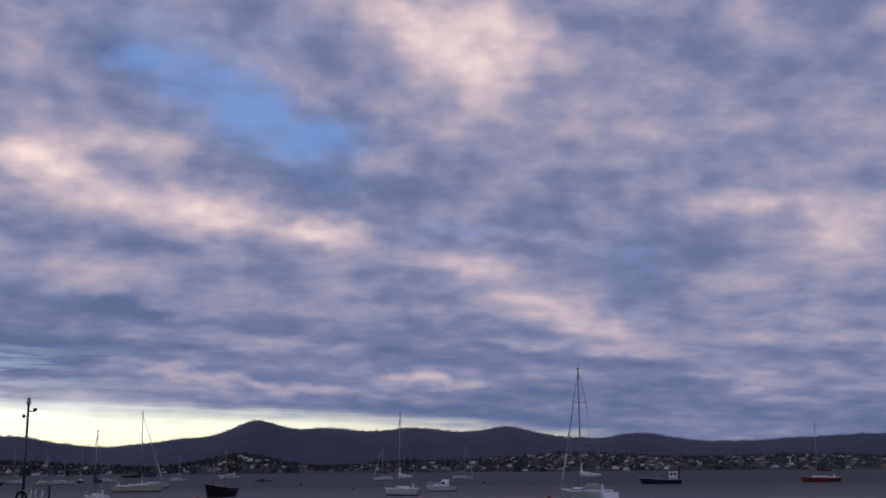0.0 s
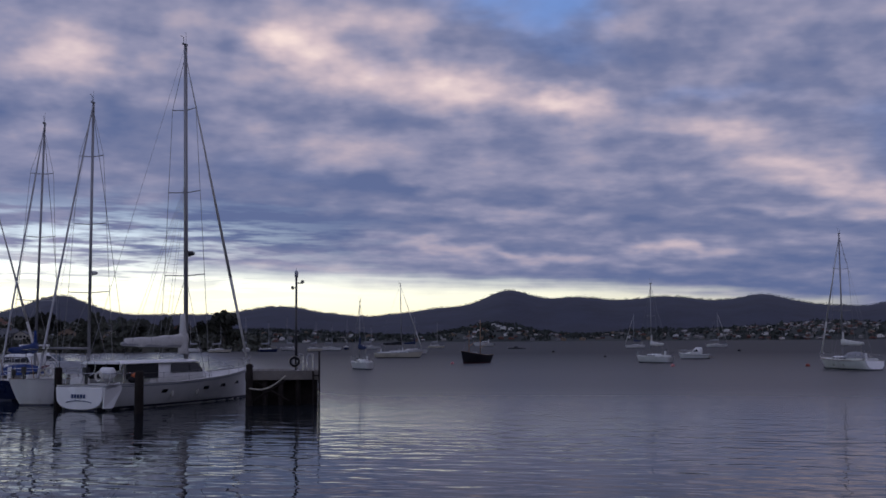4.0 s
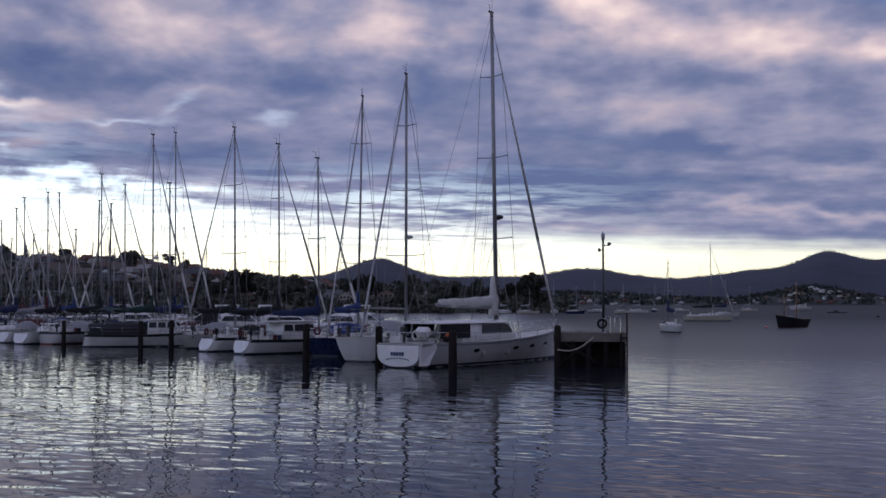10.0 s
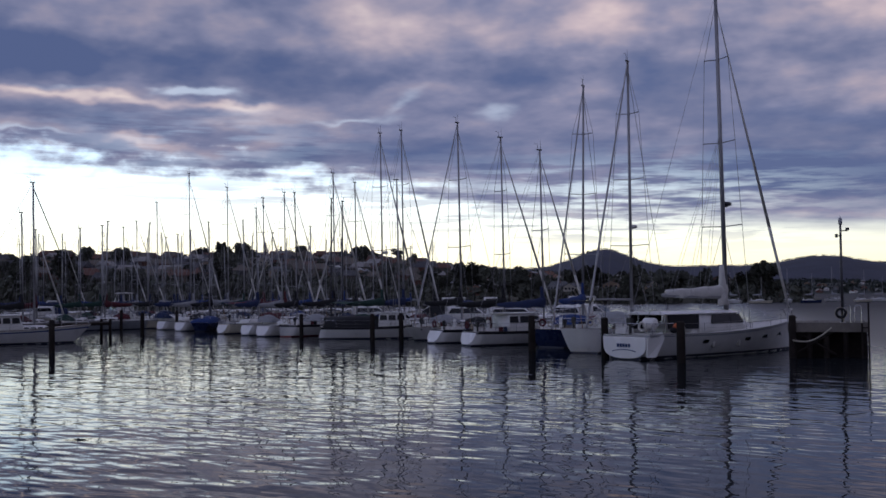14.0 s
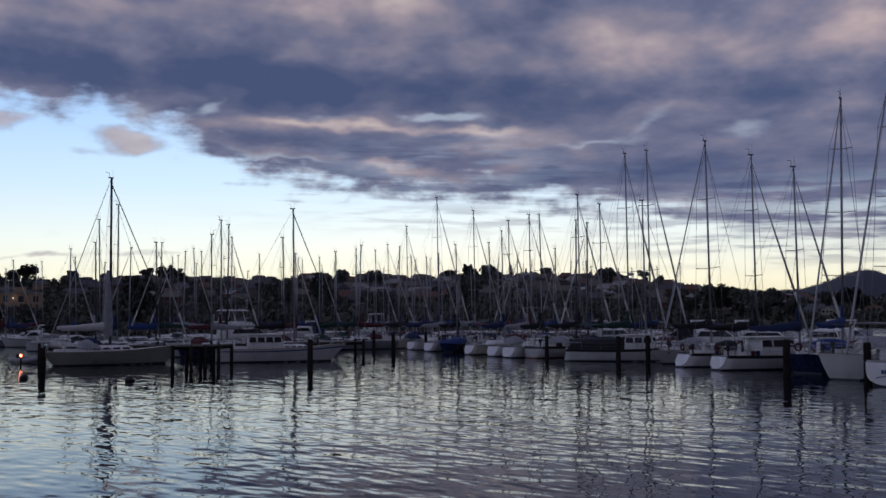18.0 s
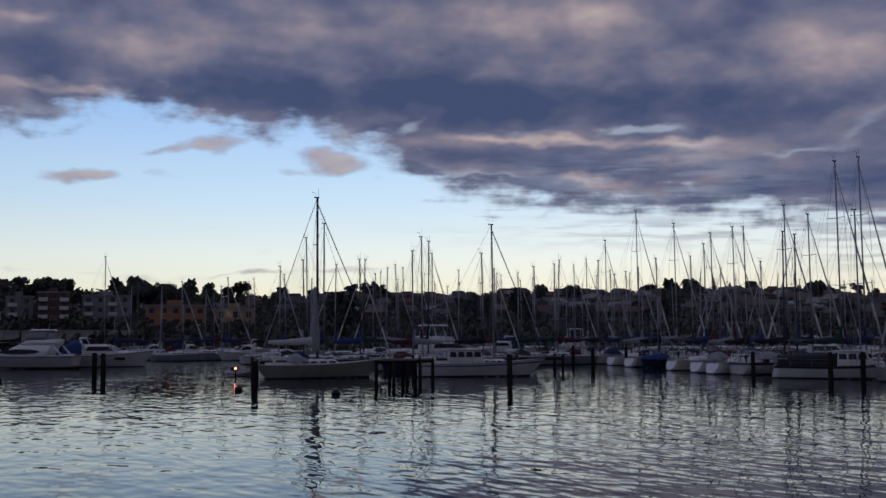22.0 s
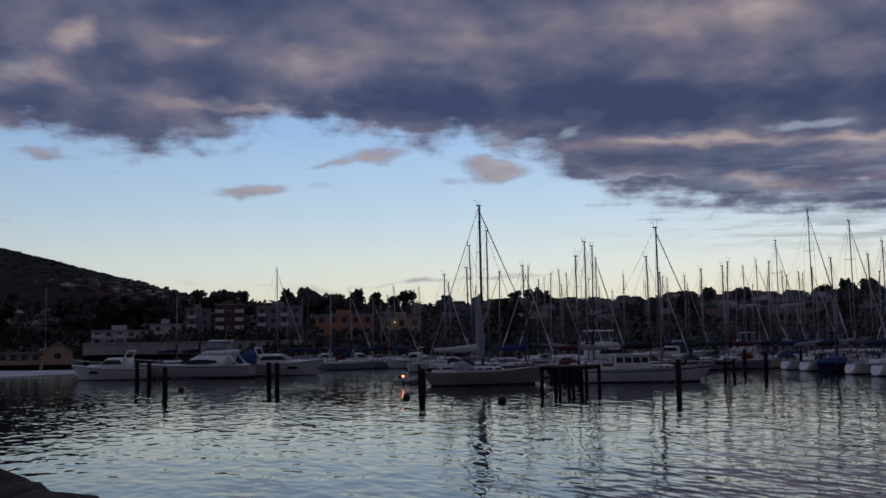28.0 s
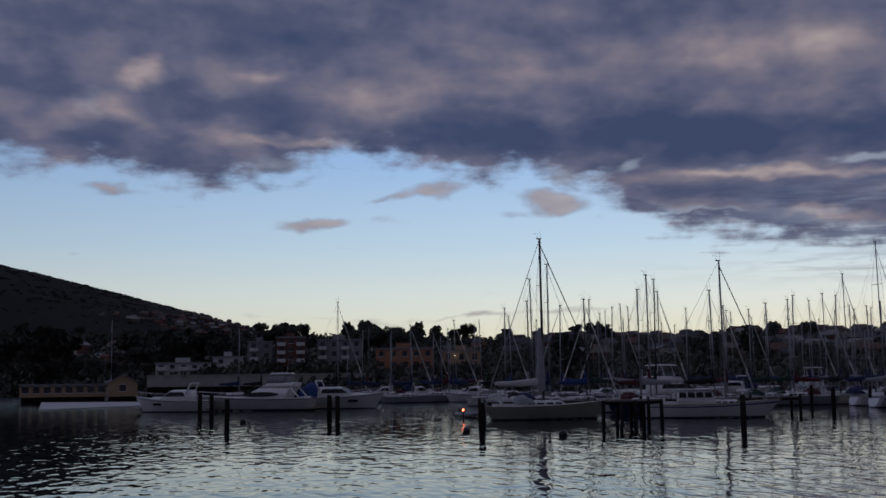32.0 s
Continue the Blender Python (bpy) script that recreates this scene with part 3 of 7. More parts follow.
def box(x0, x1, y0, y1, z0, z1, bm=None, bevel=0.0):
    bm = bm or bmesh.new()
    c = bmesh.ops.create_cube(bm, size=1.0, matrix=Matrix.Translation(((x0 + x1) / 2, (y0 + y1) / 2, (z0 + z1) / 2)) @ Matrix.Diagonal((x1 - x0, y1 - y0, z1 - z0, 1)))
    if bevel:
        bmesh.ops.bevel(bm, geom=list({e for v in c["verts"] for e in v.link_edges}), offset=bevel, segments=2, affect="EDGES")
    return bm


def ball(c, r, sub=2, bm=None, squash=(1, 1, 1)):
    bm = bm or bmesh.new()
    bmesh.ops.create_icosphere(bm, subdivisions=sub, radius=r, matrix=Matrix.Translation(c) @ Matrix.Diagonal((*squash, 1)))
    return bm


def ring(c, R, r, n=20, k=8, axis="y", bm=None):
    """A torus."""
    rings = []
    for i in range(n):
        a = 2 * math.pi * i / n
        row = []
        for j in range(k):
            b = 2 * math.pi * j / k
            q = (R + r * math.cos(b)) * math.cos(a), r * math.sin(b), (R + r * math.cos(b)) * math.sin(a)
            q = q if axis == "y" else (q[1], q[0], q[2])
            row.append(Vector(c) + Vector(q))
        rings.append(row)
    rings.append(rings[0])
    bm = loft(rings, bm, True, False)
    bmesh.ops.remove_doubles(bm, verts=bm.verts, dist=1e-4)
    return bm


def at(az, r, z=0.0):
    """The place at a bearing (degrees, growing to the west) and a range."""
    return Vector((-r * math.sin(radians(az)), r * math.cos(radians(az)), z))


def bell(x, c, w):
    return math.exp(-((x - c) / w) ** 2)


def smooth01(x, a, b):
    t = min(1, max(0, (x - a) / (b - a)))
    return t * t * (3 - 2 * t)


# ---- water, one sheet to the horizon ----
bm = bmesh.new()
edge = [bm.verts.new((4600 * math.cos(k), 4600 * math.sin(k), 0)) for k in (2 * math.pi * i / 96 for i in range(96))]
bm.faces.new(edge)
solo("water", bm, M_WATER, "dark rippled harbour water reflecting the dusk sky", "water", kind="structure")


def polar_land(name, az0, az1, daz, ranges, height, mat, label, smooth=True):
    """A sheet of land over bearings and ranges; height(az, r, u) with u from 0 at the front to 1 at the back."""
    n = int(round((az1 - az0) / daz)) + 1
    verts, faces = [], []
    m = len(ranges)
    for i in range(n):
        az = az0 + i * daz
        for j, r in enumerate(ranges):
            rr = r(az) if callable(r) else r
            p = at(az, rr)
            verts.append((p.x, p.y, height(az, rr, j / (m - 1))))
    for i in range(n - 1):
        for j in range(m - 1):
            a = i * m + j
            faces.append((a, a + 1, a + m + 1, a + m))
    me = bpy.data.meshes.new(name)
    me.from_pydata(verts, [], faces)
    me.materials.append(mat)
    if smooth:
        me.polygons.foreach_set("use_smooth", [True] * len(faces))
    return tagged(new(name, me), label, "land", kind="structure")


# distant range across the river
def far_el(az):
    hills = [(-22, 4, 0.26), (-14, 2.5, -0.04), (-6.8, 2.0, 0.14), (-9.9, 1.8, 0.40), (-3.4, 2.0, 0.72), (1.5, 3.0, 0.78), (6.2, 2.2, 0.70), (9.6, 1.7, 1.10), (12.8, 1.6, 0.30), (21.2, 2.0, 0.42), (31.9, 1.9, 0.92), (16.9, 1.1, -0.12)]
    w = noise.fractal(Vector((az * 0.55, 3.1, 0)), 1.0, 2.0, 5)
    return 1.32 + sum(h * bell(az, c, s) for c, s, h in hills) + 0.05 * w


def far_z(az, r, u):
    top = EYE[2] + 4200 * math.tan(radians(far_el(az)))
    k = noise.fractal(at(az, r) * 0.0016, 1.0, 2.0, 5)
    body = math.sin(min(1.0, u * 1.25) * math.pi / 2) ** 1.3
    return -2 + (top + 2) * body * (1 + 0.22 * k * (1 - body)) - (max(0, u - 0.8) * 150)


polar_land("distant_hills", -62, 62, 0.2, [3000 + 100 * i for i in range(16)], far_z, M_HAZYLAND, "blue-grey bush-covered hills across the river, distance haze painted in")


# nearer spur with a suburb at its foot
def spur_el(az):
    hills = [(10.2, 2.4, 0.72), (-6, 5.5, 0.62), (-17, 6, 0.42), (22, 6, 0.38), (-30, 8, 0.4), (2.5, 3.0, 0.25), (32, 7, 0.4)]
    return 0.06 + sum(h * bell(az, c, s) for c, s, h in hills) + 0.04 * noise.fractal(Vector((az * 0.9, 9.7, 0)), 1.0, 2.0, 4)


def spur_z(az, r, u):
    top = EYE[2] + 2700 * math.tan(radians(max(0.03, spur_el(az))))
    k = noise.fractal(at(az, r) * 0.003, 1.0, 2.0, 4)
    return -1.5 + (top + 1.5) * math.sin(min(1.0, u * 1.15) * math.pi / 2) ** 0.8 * (1 + 0.15 * k * (1 - u))


polar_land("far_shore_spur", -55, 48, 0.25, [2150 + 62 * i for i in range(11)], spur_z, M_SPUR, "dark wooded spur behind the far suburb")


# western mountain, dark against the clear sky
def west_z(az, r, u):
    el = -0.30 + 6.3 * math.exp(-((az - 104) / 21.5) ** 2) + 0.03 * noise.fractal(Vector((az * 1.6, 5.2, 0)), 1.0, 2.0, 5)
    top = EYE[2] + 1900 * math.tan(radians(el))
    k = noise.fractal(at(az, r) * 0.004, 1.0, 2.0, 5)
    return -3 + (top + 3) * math.sin(min(1.0, u * 1.1) * math.pi / 2) ** 1.1 * (1 + 0.08 * k * (1 - u))


polar_land("west_mountain", 62, 150, 0.4, [700 + 120 * i for i in range(12)], west_z, M_DARKSLOPE, "dark forested mountain slope west of the town")


# the suburb's ridge behind the moorings, ending in a low point of land
def shore_r(az):
    return 420 - 175 * smooth01(az, 34, 46) - 10 * smooth01(az, 60, 70) + 12 * smooth01(az, 76, 84) + 60 * smooth01(az, 84, 92)


RIDGE = [(20.5, 0.0), (22.5, 0.12), (25, 0.45), (30, 0.72), (35, 0.98), (40, 1.42), (47, 1.95), (58, 1.85), (70, 1.72), (80, 1.95), (100, 2.1), (125, 2.2)]


def ridge_el(az):
    for (a, u), (b, v) in zip(RIDGE, RIDGE[1:]):
        if az <= b:
            return u + (v - u) * smooth01(az, a, b)
    return RIDGE[-1][1]


def ridge_z(az, r, u=0):
    s, back = shore_r(az), 620
    k = min(1.0, max(0.0, (r - s) / (back - s)))
    top = max(0.0, EYE[2] - 2.2 + back * math.tan(radians(ridge_el(az))))
    grow = smooth01(az, 20.6, 23.0)
    return -1.2 + grow * (2.6 * smooth01(k, 0, 0.02) + top * (0.12 * smooth01(k, 0, 0.1) + 0.88 * smooth01(k, 0.05, 1.0)) * (1 + 0.05 * noise.noise(at(az, r) * 0.02)))


polar_land("suburb_ridge", 20.5, 125, 0.5, [(lambda az, i=i: shore_r(az) + (760 - shore_r(az)) * (i / 24) ** 1.2) for i in range(25)], ridge_z, M_LAND, "scrubby hillside with houses and trees behind the moorings")


# ---- boats ----
class Hull:
    """The shape of a hull: bow along +x, waterline at z = 0."""

    def __init__(self, L, B, fb, tr=0.72, rake=0.10, trake=0.03, sheer=0.28, full=0.38, counter=0.0):
        self.L, self.B, self.fb, self.tr, self.rake, self.trake, self.sheer, self.full, self.counter = L, B, fb, tr, rake, trake, sheer, full, counter

    def half(self, s):
        if s < 0.42:
            return self.B / 2 * (self.tr + (1 - self.tr) * math.sin(math.pi / 2 * s / 0.42))
        return self.B / 2 * max(0.0, 1 - ((s - 0.42) / 0.58) ** 2.3) ** 0.92 + 0.02

    def top(self, s):
        return self.fb * (1 + self.sheer * max(0, s - 0.3) ** 1.6 / 0.56 + 0.10 * max(0, 0.3 - s))

    def point(self, s, z, side, out=0.0):
        keel = -0.45
        v = max(0.0, min(1.0, (z - keel) / (self.top(s) - keel)))
        y = self.half(s) * (0.80 * v ** self.full + 0.20 * v) + out
        if s < 0.25:
            y *= 1 - self.counter * (1 - s / 0.25) * (1 - v)
        x = -self.L / 2 + self.L * s - self.L * self.rake * (1 - v) * s ** 3 + self.L * self.trake * (1 - v) * (1 - s) ** 6
        return Vector((x + out * (s > 0.97), side * y, z))

    def x(self, s):
        return -self.L / 2 + self.L * s

    def s_at(self, x):
        return (x + self.L / 2) / self.L


STATIONS = [0, 0.06, 0.14, 0.24, 0.36, 0.48, 0.6, 0.7, 0.79, 0.87, 0.93, 0.97, 1.0]


def hull_mesh(h):
    rings = []
    for s in STATIONS:
        t = h.top(s)
        zs = [t, t * 0.72, t * 0.45, t * 0.22, 0.02, -0.18, -0.44]
        rings.append([h.point(s, z, 1) for z in zs] + [h.point(s, z, -1) for z in zs[::-1]])
    return loft(rings, None, False, True)


def band_mesh(h, lo, hi, out=0.012):
    """A stripe round the hull; lo and hi as functions of s."""
    bm = bmesh.new()
    for side in (1, -1):
        rings = []
        for s in STATIONS:
            a, b = lo(s), hi(s)
            p, q = h.point(s, a, side, out), h.point(s, b, side, out)
            rings.append([p, q])
        loft(rings, bm, False, False)
    a, b = lo(0), hi(0)
    x = -0.012
    vs = [h.point(0, a, 1), h.point(0, b, 1), h.point(0, b, -1), h.point(0, a, -1)]
    bm.faces.new([bm.verts.new(v + Vector((x, 0, 0))) for v in vs])
    return bm


def deck_mesh(h, camber=0.07, drop=0.03):
    rings = []
    for s in STATIONS:
        p, q = h.point(s, h.top(s), 1), h.point(s, h.top(s), -1)
        row = []
        for k in (0.985, 0.6, 0.0, -0.6, -0.985):
            row.append(Vector((p.x, p.y * k if k > 0 else -q.y * k, p.z - drop + camber * (1 - k * k))))
        rings.append(row)
    return loft(rings, None, False, False)


def rail_mesh(h, r=0.03):
    bm = bmesh.new()
    for side in (1, -1):
        wire([h.point(s, h.top(s) + 0.02, side) for s in STATIONS], r, 5, bm)
    return bm


def house_mesh(x0, x1, w0, w1, z0, z1, slope0=0.1, slope1=0.5, crown=0.06, lean=0.12):
    """A cabin trunk from x0 (aft) to x1 (forward), of half widths w0, w1, with sloping ends."""
    rings = []
    for k in (0.0, 0.04, 0.3, 0.65, 0.96, 1.0):
        x = x0 + (x1 - x0) * k
        w = w0 + (w1 - w0) * k
        lo = [(w, z0), (w - lean * 0.3, z0 + (z1 - z0) * 0.5), (w - lean, z1 - 0.04), (w * 0.55, z1 + crown * 0.8), (0, z1 + crown)]
        row = []
        for y, z in lo + [(-y, z) for y, z in lo[-2::-1]]:
            t = (z - z0) / (z1 - z0 + crown)
            sx = slope0 * t * (1 - k) ** 3 - slope1 * t * k ** 3
            row.append(Vector((x + sx, y, z)))
        rings.append(row)
    return loft(rings, None, True, True)


def pane_on(x0, x1, wa, wb, z0, z1, side, lean=0.05, slant=0.0, out=0.015):
    """A thin dark pane lying along a cabin side."""
    bm = bmesh.new()
    vs = []
    for x, w, z, o in ((x0, wa, z0, 0), (x1, wb, z0, 0), (x1 - slant, wb - lean, z1, 0), (x0 + slant * 0.4, wa - lean, z1, 0)):
        vs.append((x, w, z))
    inner = [bm.verts.new((x, side * (y - 0.01), z)) for x, y, z in vs]
    outer = [bm.verts.new((x, side * (y + out), z)) for x, y, z in vs]
    bm.faces.new(outer)
    bm.faces.new(inner[::-1])
    for i in range(4):
        bm.faces.new((inner[i], inner[(i + 1) % 4], outer[(i + 1) % 4], outer[i]))
    bmesh.ops.recalc_face_normals(bm, faces=bm.faces)
    return bm


def sail_bundle(x0, x1, z, r0, r1, sag=0.05):
    """A sail flaked along its boom, fat at the mast and thin at the end."""
    rings = []
    n = 9
    for i in range(n):
        k = i / (n - 1)
        x = x0 + (x1 - x0) * k
        r = r0 + (r1 - r0) * k ** 0.8
        wob = 1 + 0.10 * math.sin(k * 17.0 + x0)
        row = []
        for j in range(8):
            a = 2 * math.pi * j / 8
            row.append(Vector((x, 0.62 * r * math.cos(a) * wob, z + r * 0.9 + 1.15 * r * math.sin(a) * wob - sag * math.sin(k * math.pi))))
        rings.append(row)
    return loft(rings)


def rig(boat, h, mast_x, mast_h, spreaders=2, furled=True, boom=None, cover=None, mast_mat=None, r=0.085, radar=False, jib_mat=None, fine=True, foot=0.9, rake=0.012, base=None, aft_r=0.015, fore_r=0.018):
    """Mast, boom, stays and sails as parts of a boat."""
    mast_mat = mast_mat or M_ALU
    z0 = base if base is not None else h.top(h.s_at(mast_x)) - 0.05
    tip = Vector((mast_x - rake * mast_h, 0, mast_h))
    foot_p = Vector((mast_x, 0, z0))
    mast = part("mast", tube(foot_p, tip, r, r * 0.72, 8), mast_mat, boat, "tall mast", True)
    up = lambda k: foot_p.lerp(tip, k)
    part("masthead", box(tip.x - 0.28, tip.x + 0.16, -0.05, 0.05, tip.z - 0.03, tip.z + 0.07), M_DARKMAST, mast)
    part("wind_vane", wire([tip + Vector((-0.2, 0, 0.05)), tip + Vector((-0.2, 0, 0.45)), tip + Vector((-0.52, 0, 0.47))], 0.018, 4), M_DARKMAST, mast)
    part("aerial", tube(tip + Vector((0.1, 0.05, 0)), tip + Vector((0.1, 0.05, 0.85)), 0.012, 0.008, 4), M_DARKMAST, mast)
    w = h.half(h.s_at(mast_x)) * 0.92
    ends = []
    for i in range(spreaders):
        k = (i + 1) / (spreaders + 1) * 1.02 + 0.03
        p = up(k)
        q = w * (0.78 - 0.16 * i)
        part("spreader", wire([p + Vector((-0.15, -q, 0.06)), p + Vector((0.02, 0, 0)), p + Vector((-0.15, q, 0.06))], 0.032), mast_mat, mast)
        ends.append((p, q))
    s_m = h.s_at(mast_x)
    for side in (1, -1):
        pts = [Vector((mast_x - 0.25, side * w, h.top(s_m)))] + [p + Vector((-0.15, side * q, 0.06)) for p, q in ends] + [up(0.97)]
        part("shroud", wire(pts, 0.016, 4), M_WIRE, boat)
        if fine and ends:
            part("lower_shroud", wire([Vector((mast_x - 0.6, side * w, h.top(s_m))), ends[0][0]], 0.014, 4), M_WIRE, boat)
    bow = h.point(1.0, h.top(1.0), 1) + Vector((-0.12, -0.02, 0.06))
    bow.y = 0
    hi = up(0.965)
    part("forestay", tube(bow, hi, fore_r, fore_r, 5), M_WIRE if fore_r < 0.03 else M_DARKMAST, boat)
    if furled:
        a, b = bow.lerp(hi, 0.035), bow.lerp(hi, 0.93)
        mid_p = bow.lerp(hi, 0.3)
        part("furled_jib", tube(mid_p, b, 0.105, 0.035, 7, tube(a, mid_p, 0.075, 0.105, 7)), jib_mat or M_SAIL, boat, "", True)
    aft = h.point(0.0, h.top(0.0), 1)
    part("backstay", tube((aft.x + 0.1, 0, h.top(0) + 0.05), tip, aft_r, aft_r * 0.5, 6), M_WIRE if aft_r < 0.03 else M_ALU, boat)
    if boom:
        zb = z0 + foot
        x1 = mast_x - boom
        b = part("boom", tube((mast_x - 0.1, 0, zb), (x1, 0, zb + 0.05), 0.075, 0.065, 7), mast_mat, boat, "", True)
        if cover:
            part("sail_cover", sail_bundle(mast_x + 0.02, x1 + 0.2, zb + 0.03, 0.36, 0.15), cover, b, "", True)
            part("luff_cover", loft([[Vector((mast_x + 0.16 * math.cos(a) - 0.1 - 0.02 * i, 0.15 * math.sin(a) * (1 - 0.12 * i), zb + 0.25 + 0.32 * i)) for a in (2 * math.pi * j / 8 for j in range(8))] for i in range(5)]), cover, b, "", True)
        part("topping_lift", tube((x1, 0, zb + 0.1), tip, 0.009, 0.009, 4), M_WIRE, boat)
        part("mainsheet", tube((x1 + boom * 0.15, 0, zb), (x1 + boom * 0.15, 0, h.top(0.2) + 0.1), 0.015, 0.015, 4), M_ROPE, boat)
    if radar:
        p = up(0.36)
        part("radar_dome", loft([[p + Vector((0.42 + rr * math.cos(a), rr * math.sin(a), zz)) for a in (2 * math.pi * j / 12 for j in range(12))] for rr, zz in ((0.2, -0.12), (0.3, -0.06), (0.3, 0.05), (0.18, 0.13))], box(p.x, p.x + 0.5, -0.05, 0.05, p.z - 0.16, p.z - 0.11)), M_GEL, mast, "white radar dome", True)
    return mast


def rails(boat, h, fine=True):
    """Pulpit, pushpit, stanchions and lifelines."""
    t = lambda s, up=0.0, k=0.96: h.point(s, h.top(s), 1) * 1.0 + Vector((0, -h.half(s) * (1 - k), up))
    mir = lambda p: Vector((p.x, -p.y, p.z))
    nose = Vector((h.L / 2 + 0.12, 0, h.top(1) + 0.62))
    part("pulpit", wire([t(0.88), t(0.90, 0.62), nose, mir(t(0.90, 0.62)), mir(t(0.88))], 0.022), M_STEEL, boat)
    part("pushpit", wire([t(0.13), t(0.12, 0.62), t(0.015, 0.62), mir(t(0.015, 0.62)), mir(t(0.12, 0.62)), mir(t(0.13))], 0.022), M_STEEL, boat)
    posts = (0.28, 0.42, 0.56, 0.70, 0.80)
    for side in (1, -1):
        f = (lambda p: p) if side > 0 else mir
        part("lifeline", wire([f(t(s, 0.6)) for s in (0.12, *posts, 0.90)], 0.010, 4), M_WIRE, boat)
        if fine:
            part("lower_lifeline", wire([f(t(s, 0.32)) for s in (0.12, *posts, 0.90)], 0.008, 4), M_WIRE, boat)
            part("pulpit_leg", wire([f(t(0.985)), f(t(0.97, 0.6))], 0.02), M_STEEL, boat)
            part("pushpit_leg", wire([f(t(0.015)), f(t(0.015, 0.62))], 0.02), M_STEEL, boat)
            for s in posts:
                p = f(t(s))
                part("stanchion", tube(p, p + Vector((0, 0, 0.61)), 0.014, 0.014, 5), M_STEEL, boat)


def yacht(m, L, B, fb, mast_h, mast_s=0.56, hull=None, boot=None, deck=None, cover=None, spreaders=2, fine=True, hood=None, label="", group="", tr=0.72, rake=0.10, trake=0.03, sheer=0.28, cabin=(0.32, 0.72, 0.42), ports=4, furled=True, boom=True, stripe=None, mast_mat=None, radar=False, wheelhouse=None, name="sailing_yacht", jib_mat=None, bimini=None, r=0.085, hull_full=0.38, scoop=False, rake_mast=0.012, lite=False, aft_r=0.015, fore_r=0.018):
    boat = thing(name, label, "sailboat", group, m)
    h = Hull(L, B, fb, tr, rake, trake, sheer, hull_full)
    part("hull", hull_mesh(h), hull or M_GEL, boat, "", True)
    part("boot_stripe", band_mesh(h, lambda s: -0.15, lambda s: 0.10 + 0.05 * s), boot or M_BOOT, boat)
    if stripe:
        part("cove_stripe", band_mesh(h, lambda s: h.top(s) * (0.83 if stripe is M_BLACKHULL else 0.80), lambda s: h.top(s) * (0.995 if stripe is M_BLACKHULL else 0.88)), stripe, boat)
    part("deck", deck_mesh(h), deck or M_DECK, boat)
    part("toe_rail", rail_mesh(h), M_BLACKHULL if stripe is M_BLACKHULL else M_TEAK if fine else M_ALU, boat)
    x0, x1 = h.x(cabin[0]), h.x(cabin[1])
    zc = h.top(0.5) - 0.02
    w0, w1 = h.half(cabin[0]) * 0.66, h.half(cabin[1]) * 0.55
    trunk = part("coachroof", house_mesh(x0, x1, w0, w1, zc, zc + cabin[2], 0.05, 0.9), M_GEL, boat, "", True)
    for side in (1,) if lite else (1, -1):
        for i in range(ports):
            k0 = 0.08 + 0.80 * i / ports
            k1 = k0 + 0.62 / ports
            part("cabin_window", pane_on(x0 + (x1 - x0) * k0, x0 + (x1 - x0) * k1, w0 + (w1 - w0) * k0 - 0.03, w0 + (w1 - w0) * k1 - 0.03, zc + cabin[2] * 0.38, zc + cabin[2] * 0.72, side, 0.03, 0.05), M_GLASS, trunk)
    if not lite:
        part("hatch", box(x0 + (x1 - x0) * 0.62, x0 + (x1 - x0) * 0.62 + 0.55, -0.28, 0.28, zc + cabin[2] + 0.03, zc + cabin[2] + 0.11, None, 0.02), M_GLASS, trunk)
    # cockpit coamings
    cw, cz = h.half(0.12) * 0.60, h.top(0.2)
    for side in (1, -1):
        if not lite:
            part("cockpit_coaming", box(h.x(0.08), x0 + 0.05, min(side * cw, side * (cw + 0.16)), max(side * cw, side * (cw + 0.16)), cz - 0.03, cz + 0.26), M_GEL, boat)
    wheel = None if lite else part("steering_wheel", ring((h.x(0.13), 0, h.top(0.13) + 0.75), 0.42, 0.018, 16, 5, "x"), M_STEEL, boat)
    if wheel:
        part("pedestal", box(h.x(0.13) + 0.03, h.x(0.13) + 0.22, -0.1, 0.1, h.top(0.13) - 0.05, h.top(0.13) + 0.85), M_GEL, wheel)
    if hood:
        wh = w0 + 0.12
        rings = []
        for i, (dx_, hz) in enumerate(((-0.55, 0.02), (-0.5, 0.62), (0.1, 0.78), (0.75, 0.42), (1.05, 0.02))):
            x = x0 + dx_
            rings.append([Vector((x, wh * math.cos(a), zc + cabin[2] * 0.55 + hz * (math.sin(a) ** 0.5 if math.sin(a) > 0 else 0))) for a in (math.pi * j / 8 for j in range(9))])
        hd = part("sprayhood", loft(rings, None, False, False), hood, boat, "", True)
        for side in (1, -1):
            part("clear_panel", pane_on(x0 + 0.0, x0 + 0.55, wh * 0.80, wh * 0.80, zc + cabin[2] + 0.1, zc + cabin[2] + 0.34, side, 0.05, 0.1), M_GLASS, hd)
    if bimini:
        zb = h.top(0.15) + 2.0
        bw = h.half(0.15) * 0.8
        bx0, bx1 = h.x(0.04), h.x(0.04) + 2.1
        bi = part("bimini", loft([[Vector((x, bw * k, zb + 0.14 * (1 - k * k) + dz)) for k in (-1, -0.5, 0, 0.5, 1)] for x, dz in ((bx0, -0.08), (bx0 + 0.7, 0.04), (bx0 + 1.4, 0.04), (bx1, -0.08))], None, False, False), bimini, boat)
        for x in (bx0 + 0.1, bx1 - 0.1):
            part("bimini_frame", wire([(x, bw, h.top(0.15)), (x, bw, zb - 0.05), (x, -bw, zb - 0.05), (x, -bw, h.top(0.15))], 0.018), M_STEEL, bi)
